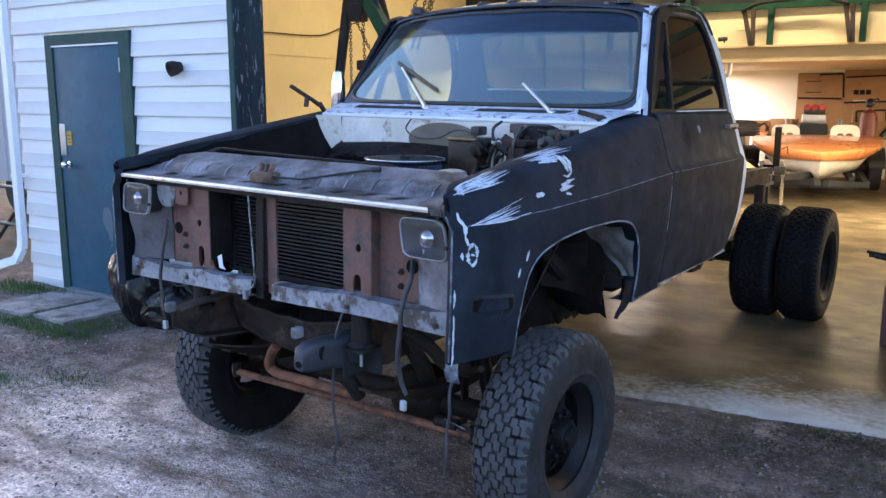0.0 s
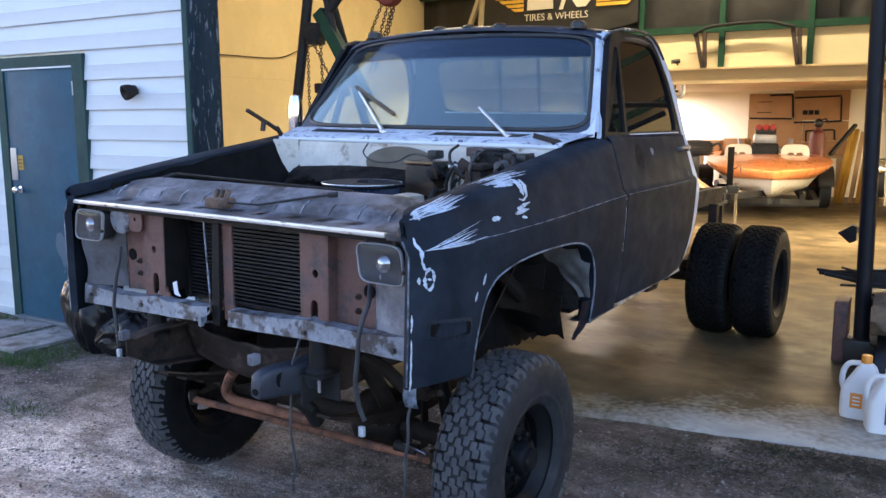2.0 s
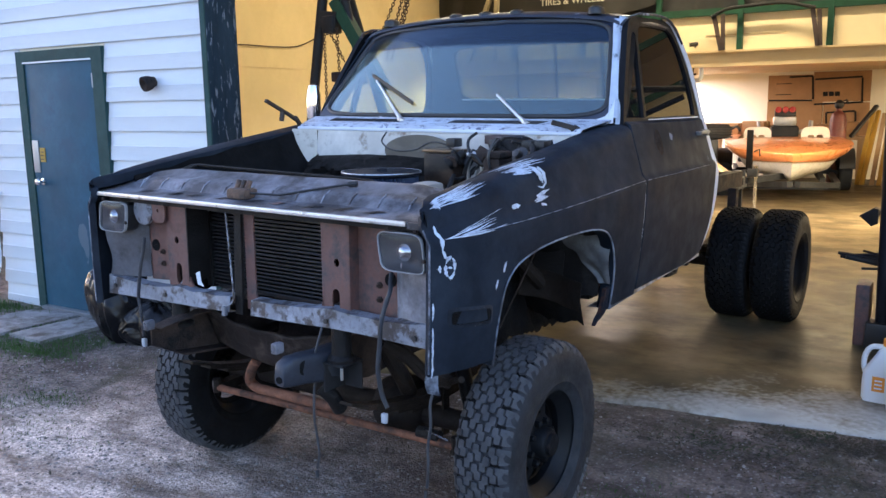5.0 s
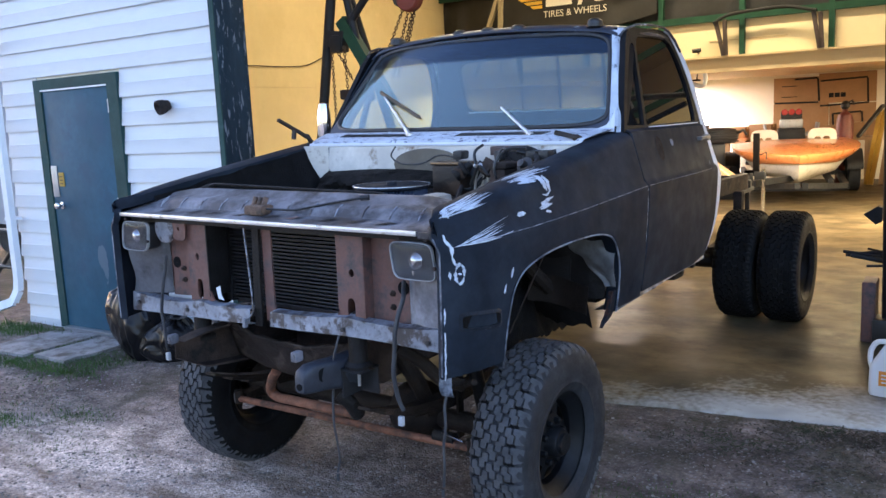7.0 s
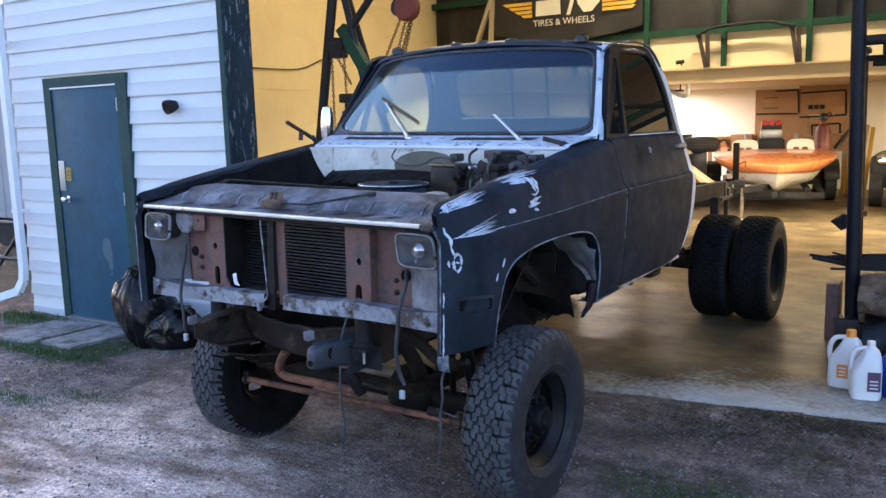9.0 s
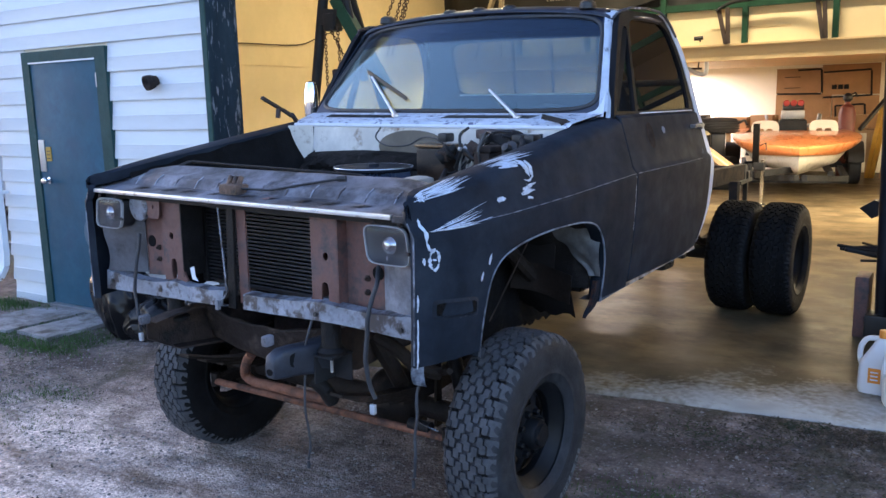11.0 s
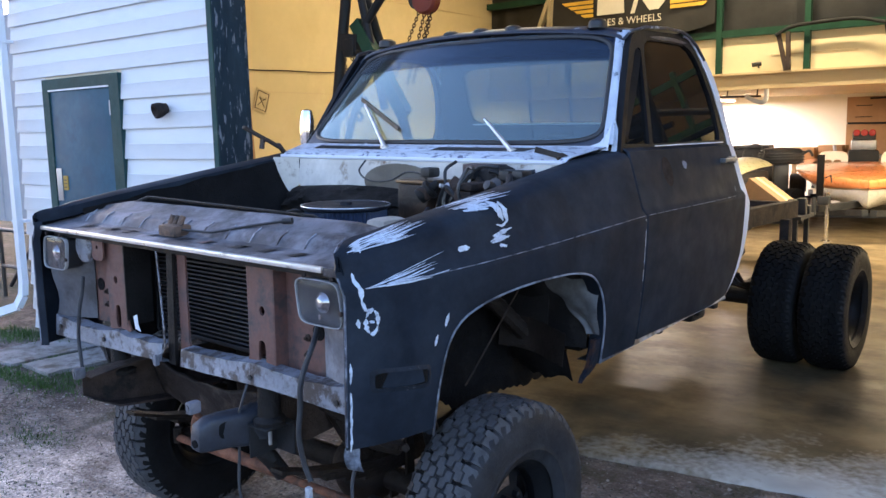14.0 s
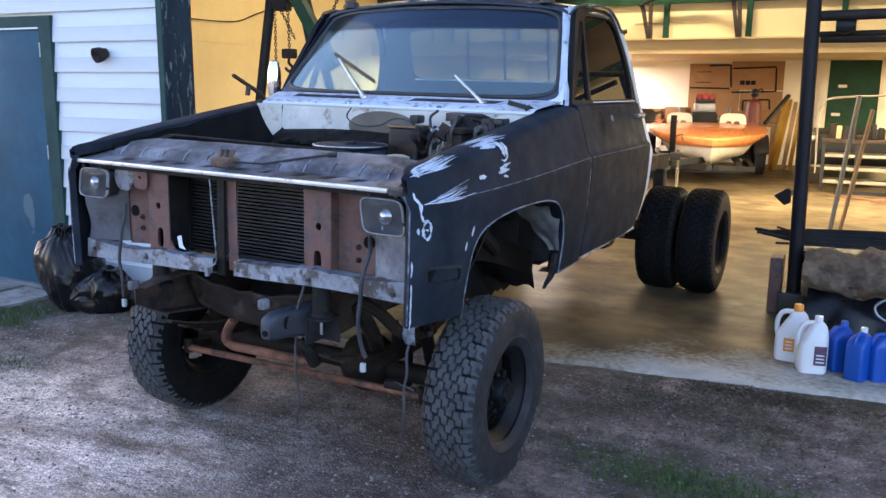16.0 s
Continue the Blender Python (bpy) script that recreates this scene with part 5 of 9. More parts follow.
M_TUBE = lit("warm_tube", (1.0, 0.80, 0.50), 12)
strip_light("strip_light", -5.0, 8.2, 4.535, 2.4, 64, 'Y')
strip_light("strip_light", -2.4, 10.4, 4.535, 2.4, 100, 'X')
strip_light("strip_light", 3.0, 10.2, 4.535, 2.4, 78, 'X')
strip_light("strip_light", -5.2, 11.85, 2.105, 2.4, 170, 'X', (0.98, 0.90, 0.68))
strip_light("strip_light", -5.4, 17.3, 2.105, 1.2, 170, 'Y', (1.0, 0.93, 0.76))
strip_light("strip_light", -1.5, 11.85, 2.105, 2.4, 120, 'X')
# unseen lamp, added out of view to brighten the right of the back wall
strip_light("strip_light", 3.0, 15.6, 2.105, 2.4, 400, 'Y')
strip_light("strip_light", 0.9, 11.85, 2.105, 2.4, 250, 'X')
strip_light("strip_light", -1.0, 15.0, 4.535, 2.4, 65, 'X')


# ---- front of the building: side door, posts, downpipe ----
def build_side_door():
    bm = B()
    y0, y1 = WALL_Y - 0.016, WALL_Y + 0.10
    box(bm, DOOR_X0, DOOR_X0 + 0.10, y0, y1, -0.12, DOOR_TOP)
    box(bm, DOOR_X1 - 0.13, DOOR_X1, y0, y1, -0.12, DOOR_TOP)
    box(bm, DOOR_X0 + 0.10, DOOR_X1 - 0.13, y0, y1, DOOR_TOP - 0.085, DOOR_TOP)
    door = setting("door_1", bm, M_GREENTRIM, "closed teal steel side door in a dark green frame", "door")
    bm = B()
    box(bm, DOOR_X0 + 0.105, DOOR_X1 - 0.135, WALL_Y - 0.005, WALL_Y + 0.04, -0.10, DOOR_TOP - 0.09, None, 0.004)
    leaf = part("door_leaf", bm, M_TEALDOOR, door, "scuffed teal painted steel door leaf")
    bm = B()
    box(bm, DOOR_X0 + 0.10, DOOR_X1 - 0.13, WALL_Y - 0.022, WALL_Y - 0.006, DOOR_TOP - 0.10, DOOR_TOP - 0.088)
    part("drip_edge", bm, M_WHITETRIM, door)
    bm = B()
    box(bm, DOOR_X0 + 0.10, DOOR_X1 - 0.13, WALL_Y - 0.06, WALL_Y + 0.05, -0.135, -0.102)
    part("threshold", bm, M_GREY, door)
    bm = B()
    box(bm, -6.645, -6.56, WALL_Y - 0.014, WALL_Y - 0.006, 1.06, 1.33, None, 0.004)
    part("lock_plate", bm, M_GREY, door, "steel guard plate by the lock")
    bm = B()
    box(bm, -6.545, -6.475, WALL_Y - 0.012, WALL_Y - 0.0055, 1.15, 1.27)
    part("sticker", bm, M_YELLOWPAINT, door, "yellow sticker with dark print")
    bm = B()
    for k in range(3):
        box(bm, -6.535, -6.49, WALL_Y - 0.014, WALL_Y - 0.0125, 1.17 + 0.03 * k, 1.178 + 0.03 * k)
    part("print_bars", bm, M_BLACK, door)
    bm = B()
    lathe(bm, [(0.03, 0), (0.03, 0.012), (0.012, 0.016), (0.012, 0.04), (0.026, 0.045), (0.030, 0.06), (0.022, 0.075), (0.001, 0.078)], 18, pose(-6.53, WALL_Y - 0.006, 0.985, 90))
    part("door_knob", bm, M_CHROME, door, "round chrome door knob")
    bm = B()
    for zz in (0.15, 0.95, 1.75):
        tube(bm, [(DOOR_X1 - 0.132, WALL_Y - 0.012, zz), (DOOR_X1 - 0.132, WALL_Y - 0.012, zz + 0.11)], 0.008, 8)
    part("hinge", bm, M_GREY, door)


build_side_door()

bm = B()
box(bm, OPEN_L - 0.052, OPEN_L - 0.003, WALL_Y - 0.03, WALL_Y + 0.028, -0.2, TOP)
setting("trim", bm, M_GREENTRIM, "dark green corner board beside the garage opening", "trim")
bm = B()
box(bm, OPEN_L - 0.018, OPEN_L, WALL_Y - 0.02, WALL_Y + 0.27, -0.2, OPEN_TOP, None, 0.004)
setting("door_post", bm, M_POST, "dark blue garage door post with flaking paint", "post")


def build_downpipe():
    bm = B()
    pts = [(-7.21, 4.05, 4.5), (-7.21, 4.05, 0.32), (-7.215, 4.04, 0.20), (-7.25, 4.0, 0.10), (-7.55, 3.75, -0.02), (-7.75, 3.6, -0.05)]
    for a, b in zip(pts, pts[1:]):
        bar(bm, a, b, 0.075, 0.055, (0, 1, 0.001))
    p = part("downpipe", bm, M_WHITETRIM)
    tagged(p, "white painted metal rain downpipe on the siding", "downpipe", kind="structure")
    bm = B()
    for z in (0.85, 2.4):
        box(bm, -7.26, -7.16, 4.02, 4.13, z, z + 0.025)
    part("strap", bm, M_WHITETRIM, p)


build_downpipe()


def build_bell():
    t = thing("wall_lamp", "small rusty brown cone lamp on the siding", "wall lamp", pose(-5.05, WALL_Y - 0.012, 2.065 - 0.29 + 0.0, 0, 0, 0))
    bm = B()
    lathe(bm, [(0.001, -0.01), (0.035, -0.01), (0.040, 0.01), (0.050, 0.03), (0.056, 0.06), (0.056, 0.085), (0.046, 0.09), (0.03, 0.07), (0.001, 0.06)], 20, pose(0, 0, 0, 105, 0, -12))
    part("cone", bm, M_RUST, t)
    return t


build_bell()


# ---- mezzanine at the back ----
def build_mezzanine():
    bm = B()
    box(bm, WEST, EAST, 11.5, BACK, 2.165, 2.20)
    setting("mezzanine_floor", bm, M_BEAM, "tan boarded mezzanine deck over the back of the shop", "mezzanine")
    bm = B()
    box(bm, WEST, EAST, 11.42, 11.5, 2.03, 2.215)
    box(bm, WEST, EAST, 11.36, 11.5, 2.215, 2.24)
    setting("mezzanine_beam", bm, M_BEAM, "long tan fascia beam on the mezzanine edge", "beam")
    bm = B()
    box(bm, WEST, EAST, 11.50, 11.53, 2.24, 2.70)
    rail = setting("mezzanine_railing", bm, M_CREAM, "cream panelled mezzanine railing with dark green posts", "railing")
    for x in (-5.75, -4.65, -3.54, -2.46, -1.38, -0.25, 0.85, 1.95, 3.05):
        bm = B()
        box(bm, x - 0.035, x + 0.035, 11.43, 11.498, 2.24, 3.6)
        part("post", bm, M_DARKGREEN, rail, "dark green post")
    for z in (2.70, 3.42):
        bm = B()
        box(bm, WEST, EAST, 11.44, 11.495, z, z + 0.09)
        part("rail", bm, M_DARKGREEN, rail, "dark green rail")
    t = thing("tarpaulin", "wrinkled black tarpaulin sheets hung behind the mezzanine railing", "tarpaulin", pose(0, 11.58, 2.78))
    for k in range(5):
        bm = B()
        x0 = WEST + (0.4 - WEST) * k / 5
        grid(bm, lambda i, j: Vector((x0 + (0.4 - WEST) / 5 * 1.02 * i, 0.05 * noise.noise(((k + i) * 8, j * 3, 0)) + 0.008 * k * (-1) ** k, 1.75 * j - 0.03 * math.sin(math.pi * i) * (1 - j))), 20, 14)
        part("sheet", bm, M_TARP, t, solid=0.004)
    bm = B()
    box(bm, -2.9, -1.9, 11.49, 11.499, 2.44, 2.452)
    part("crack", bm, M_BEAM, rail)


build_mezzanine()


# ---- truck front: support panels, lamps, radiator ----
def build_front():
    # top panel, stamped with a step
    prof = [(0.0, 1.190), (0.012, 1.201), (0.10, 1.216), (0.125, 1.243), (0.15, 1.255), (0.215, 1.268), (0.235, 1.282), (0.27, 1.286), (0.29, 1.274), (0.30, 1.24)]
    bm = B()

    def top(i, j):
        k = min(len(prof) - 1, int(round(j * (len(prof) - 1))))
        v, zz = prof[k]
        u = -0.85 + 1.70 * i
        e = max(0, (abs(u) - 0.62) / 0.165)
        return Vector((u, v + 0.004 * noise.noise((u * 5, v * 9, 2)), zz - 0.018 * e * (v > 0.11) + 0.003 * noise.noise((u * 7, v * 7, 0))))
    grid(bm, top, 40, len(prof) - 1)
    sup = part("radiator_support", bm, M_SUPPORT, TRUCK, "dusty grey stamped radiator support panel", solid=0.005)
    for k in range(12):
        u = -0.70 + 0.127 * k
        bm = B()
        plate(bm, [(0.098, 1.218), (0.15, 1.257), (0.15, 1.262), (0.118, 1.245)], [], lambda a, b: Vector((u, a, b)), (0.005, 0, 0))
        part("rib", bm, M_APRON, sup, "pale stamped rib")
    # thin patches above the panel, dark to paint in the louvres' shadows
    for k in range(9):
        u = -0.62 + 0.15 * k + random.uniform(-0.02, 0.02)
        bm = B()
        grid(bm, lambda i, j: Vector((u + 0.045 * i + 0.03 * j, 0.040 + 0.034 * j, 1.2075 + 0.0052 * j + 0.0022 + 0.004 * math.sin(math.pi * j) * i)), 6, 4)
        part("louvre_patch", bm, M_GREASE if k != 5 else M_OXIDE, sup, "dark patch that paints in a louvre's shadow")
    bm = B()
    box(bm, -0.835, 0.775, -0.018, -0.002, 1.187, 1.204, None, 0.005)
    part("front_trim_bar", bm, M_BRIGHT, TRUCK, "bright worn metal trim bar")
    bm = B()
    box(bm, 0.777, 0.852, -0.014, 0.0, 1.180, 1.202, None, 0.003)
    part("trim_bar_end", bm, M_SUPPORT, TRUCK, "dull grey end of the trim bar")
    # set-back black strip; the shadow under the bar is in its colour
    bm = B()
    box(bm, -0.80, 0.80, 0.02, 0.03, 1.166, 1.189)
    part("support_front_lip", bm, M_GREASE, TRUCK, "dark shadowed lip below the bar")
    # latch lump and release cable
    bm = B()
    box(bm, -0.115, -0.015, 0.05, 0.12, 1.212, 1.252, None, 0.012)
    for u in (-0.095, -0.065, -0.038):
        tube(bm, [(u, 0.085, 1.245), (u + 0.004, 0.10, 1.280)], 0.010, 8)
    latch = part("hood_latch", bm, mat("brown_latch_rust", (0.13, 0.075, 0.05), 0.7, var=0.5, scale=18, bump=0.5, col2=(0.03, 0.022, 0.02), edge=(0.5, 0.6), scale2=14), TRUCK, "rusty brown hood latch")
    bm = B()
    tube(bm, [(-0.02, 0.08, 1.236), (0.12, 0.10, 1.236), (0.26, 0.15, 1.262), (0.37, 0.20, 1.280)], 0.0045, 6)
    tube(bm, [(0.365, 0.198, 1.280), (0.395, 0.21, 1.283)], 0.010, 8)
    part("latch_cable", bm, M_BLACK, latch, "black latch cable")
    for v, z, a, b in ((0.30, 1.292, -0.62, 0.35), (0.34, 1.285, -0.70, 0.10)):
        bm = B()
        tube(bm, [(a, v - 0.06, z - 0.02), (a + 0.05, v, z + 0.012), (a + 0.3, v + 0.02, z + 0.004), (b, v + 0.04, z - 0.01), (b + 0.12, v + 0.02, z - 0.04)], 0.006, 6)
        part("brake_pipe", bm, M_GREASE, TRUCK, "thin dark pipe")
    # upright brackets, panels
    for s in (1, -1):
        bm = B()
        plate(bm, [(s * 0.335, 0.845), (s * 0.352, 0.868), (s * 0.360, 0.90), (s * 0.362, 1.178), (s * 0.477, 1.178), (s * 0.477, 0.835), (s * 0.40, 0.825)][::s],
              [oval(s * 0.424, 1.024, 0.013, 0.015, 12), oval(s * 0.418, 0.888, 0.018, 0.043, 16, 3)], lambda a, b: Vector((a, 0.055, b)), (0, 0.008, 0))
        br = part("support_bracket", bm, M_OXIDE, TRUCK, "red oxide upright bracket with holes")
        bm = B()
        box(bm, s * 0.472, s * 0.482, 0.056, 0.105, 0.835, 1.178)
        part("bracket_flange", bm, M_OXIDE, br)
        bm = B()
        box(bm, s * 0.355, s * 0.362, 0.055, 0.16, 0.86, 1.178)
        part("bracket_flange", bm, M_OXIDE if s > 0 else M_GREASE, br)
        bm = B()
        plate(bm, [(s * 0.48, 0.84), (s * 0.66, 0.83), (s * 0.66, 1.03), (s * 0.64, 1.178), (s * 0.48, 1.178)][::s],
              [], lambda a, b: Vector((a, 0.105, b)), (0, 0.006, 0))
        pan = part("support_panel", bm, M_OXIDE, TRUCK, "red oxide inner support panel")
        # no opening: a black disc paints in the hole's dark inside
        bm = B()
        lathe(bm, [(0.025, 0.0), (0.024, 0.003), (0.021, 0.002), (0.001, 0.0022)], 18, pose(s * 0.622, 0.1045, 0.978, 90))
        part("cable_hole", bm, M_RECESS_SHADE, pan, "black disc painted as a cable hole")
        bm = B()

        def outer_panel(i, j):
            u = 0.655 + 0.185 * i
            zz = 0.84 + 0.24 * j
            return Vector((s * u, 0.10 - 0.07 * i ** 0.7 + 0.012 * math.sin(6 * j) * i, zz))
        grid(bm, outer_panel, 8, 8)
        part("lower_corner_panel", bm, M_CORNER if s > 0 else M_CORNER_SHADED, TRUCK, "scraped grey corner panel below the headlamp", solid=0.005)
        for zz in (0.955, 0.905):
            bm = B()
            lathe(bm, [(0.012, 0.0), (0.012, 0.006), (0.006, 0.009), (0.006, 0.016), (0.001, 0.018)], 6, pose(s * 0.575, 0.105, zz, 90))
            part("bolt", bm, M_RUST, br)
        # thin black panel added to paint in the lamp bucket's shadow
        bm = B()
        box(bm, s * 0.62 if s > 0 else -0.80, s * 0.80 if s > 0 else -0.62, 0.11, 0.12, 1.03, 1.178)
        part("lamp_shadow_panel", bm, M_BLACK, TRUCK, "black panel added as the shadow behind the headlamp")
        build_lamp(s)
    # radiator
    bm = B()
    box(bm, -0.47, 0.34, 0.238, 0.27, 0.80, 1.185)
    rad = part("radiator", bm, M_BLACK, TRUCK, "black finned radiator")
    for k in range(24):
        bm = B()
        zz = 0.822 + 0.0152 * k
        box(bm, -0.385, 0.305, 0.205, 0.236, zz, zz + 0.0055)
        part("fin", bm, M_FIN, rad)
    for u in (-0.395, 0.33, 0.30):
        bm = B()
        box(bm, u - 0.004, u + 0.004, 0.20, 0.235, 0.81, 1.18)
        part("side_bar", bm, M_FIN, rad)
    # centre strap, red and black
    bm = B()
    plate(bm, [(-0.050, 0.79), (-0.050, 1.182), (-0.002, 1.182), (-0.002, 0.86), (0.020, 0.79)], [], lambda a, b: Vector((a, 0.075, b)), (0, 0.008, 0))
    part("centre_strap", bm, M_OXIDE, TRUCK, "red oxide centre strap")
    bm = B()
    plate(bm, [(-0.092, 0.77), (-0.088, 1.182), (-0.052, 1.182), (-0.052, 0.77)], [], lambda a, b: Vector((a, 0.06 if b > 1 else 0.05, b)), (0, 0.012, 0))
    part("centre_brace", bm, M_GREASE, TRUCK, "black centre brace")
    bm = B()
    tube(bm, [(-0.100, 0.03, 1.18), (-0.090, 0.03, 1.05), (-0.078, 0.03, 0.90), (-0.070, 0.025, 0.838), (-0.080, 0.02, 0.818), (-0.105, 0.015, 0.800)], 0.0035, 6)
    box(bm, -0.118, -0.102, 0.005, 0.02, 0.768, 0.803)
    part("latch_rod", bm, M_APRON, TRUCK, "thin pale latch rod")
    # apron
    for u0, u1 in ((-0.850, -0.092), (0.022, 0.832)):
        n = 26
        bm = B()
        fr, tp, bk = [], [], []
        for k in range(n + 1):
            u = u0 + (u1 - u0) * k / n
            rag = 0.006 * noise.noise((u * 14, 3.1, 0)) + 0.012 * max(0, 1 - abs(abs(u) - 0.40) / 0.10) + 0.02 * max(0, (abs(u) - 0.66) / 0.16)
            low = lerp_table([(-0.85, -0.036), (0.0, -0.012), (0.5, 0.004), (0.83, -0.004)], u)
            rag += low
            fr.append(bm.verts.new((u, 0.022, 0.797 + low + 0.002 * noise.noise((u * 9, 0, 0)))))
            tp.append(bm.verts.new((u, 0.028, 0.852 + rag)))
            bk.append(bm.verts.new((u, 0.075, 0.856 + rag)))
        bt = [bm.verts.new((v.co.x, 0.06, v.co.z - 0.005)) for v in fr]
        for r, q in ((bt, fr), (fr, tp), (tp, bk)):
            for k in range(n):
                bm.faces.new((r[k], r[k + 1], q[k + 1], q[k]))
        ap = part("front_apron", bm, M_APRON, TRUCK, "scraped pale grey apron panel with rust", solid=0.004)
        for u in ((-0.80, -0.47) if u0 < 0 else (0.40, 0.78)):
            # black disc on the apron, the hole's shade in its colour
            bm = B()
            lathe(bm, [(0.009, 0), (0.009, 0.004), (0.001, 0.0045)], 10, pose(u, 0.0195, 0.82 if u > 0 else 0.80, 90))
            part("bolt_hole", bm, M_BLACK, ap)
    # round shroud and tab by the offside lamp, white tag
    bm = B()
    lathe(bm, [(0.001, 0.02), (0.045, 0.02), (0.06, 0.012), (0.062, 0.0)], 24, pose(-0.60, 0.045, 1.135, 90))
    part("horn_shroud", bm, M_APRON, TRUCK, "round grey horn shroud")
    bm = B()
    plate(bm, oval(-0.505, 1.14, 0.042, 0.05, 16, 4), [oval(-0.505, 1.14, 0.008, 0.008, 8)], lambda a, b: Vector((a, 0.035, b)), (0, 0.006, 0))
    part("mounting_tab", bm, M_OXIDE, TRUCK, "red oxide mounting tab")
    bm = B()
    plate(bm, [(-0.315, 0.855), (-0.325, 0.90), (-0.30, 0.91), (-0.295, 0.87), (-0.28, 0.85)], [], lambda a, b: Vector((a, 0.06, b)), (0, 0.002, 0))
    part("torn_tag", bm, M_JAMB, TRUCK, "torn white tag")


def build_lamp(s):
    cx, cz = s * 0.748, 1.102
    n = 32

    def ring(rx, rz, v, p=5.5):
        return [Vector((cx + s * (s * a - 0.15 * b), v, cz + b)) for a, b in oval(0, 0, rx, rz, n, p)]

    def loft(loops, cap=False):
        bm = B()
        rs = [[bm.verts.new(p) for p in lp] for lp in loops]
        for a, b in zip(rs, rs[1:]):
            for k in range(n):
                bm.faces.new((a[k], a[(k + 1) % n], b[(k + 1) % n], b[k]))
        if cap:
            bm.faces.new(rs[-1])
        return bm
    lamp = part("headlamp", loft([ring(0.088, 0.064, 0.004), ring(0.089, 0.065, -0.004), ring(0.0875, 0.0635, -0.010), ring(0.0860, 0.0620, -0.010), ring(0.0850, 0.0610, -0.002)]), M_LAMPRING, TRUCK, "rectangular sealed beam headlamp in a dull metal ring")
    part("lamp_tub", loft([ring(0.084, 0.060, 0.06), ring(0.087, 0.063, 0.0)]), M_BLACK, lamp, "black lamp tub")
    part("reflector", loft([ring(0.085, 0.061, -0.001), ring(0.080, 0.056, 0.006, 5), ring(0.062, 0.044, 0.016, 4), ring(0.040, 0.032, 0.022, 2), ring(0.018, 0.016, 0.024, 2)], True), M_REFLECTOR, lamp, "silver reflector bowl")
    bm = loft([ring(0.085, 0.061, -0.006), ring(0.055, 0.040, -0.009, 4), ring(0.02, 0.016, -0.010, 2)], True)
    g = part("lens", bm, M_LENS, lamp, "dusty fluted clear lens", solid=0.003)
    g.visible_shadow = False
    bm = B()
    lathe(bm, [(0.028, 0.0), (0.029, 0.006), (0.026, 0.009), (0.025, 0.006), (0.023, 0.010), (0.014, 0.016), (0.001, 0.018)], 22, pose(cx + s * 0.006, 0.008, cz, 90))
    box(bm, cx - 0.004, cx + 0.004, -0.004, 0.0, cz - 0.048, cz - 0.033)
    part("bulb_shield", bm, M_CHROME, lamp, "bright bulb shield")
    for a, b in ((0.092, -0.02), (0.06, 0.080), (-0.05, 0.080)):
        bm = B()
        lathe(bm, [(0.007, 0.0), (0.007, 0.006), (0.001, 0.008)], 8, pose(cx + a, -0.008, cz + b * 0.9, 90))
        part("screw", bm, M_RUST, lamp)


M_LAMPRING = mat("dull_lamp_ring", (0.40, 0.41, 0.43), 0.5, 0.3, var=0.3, scale=20)
build_front()


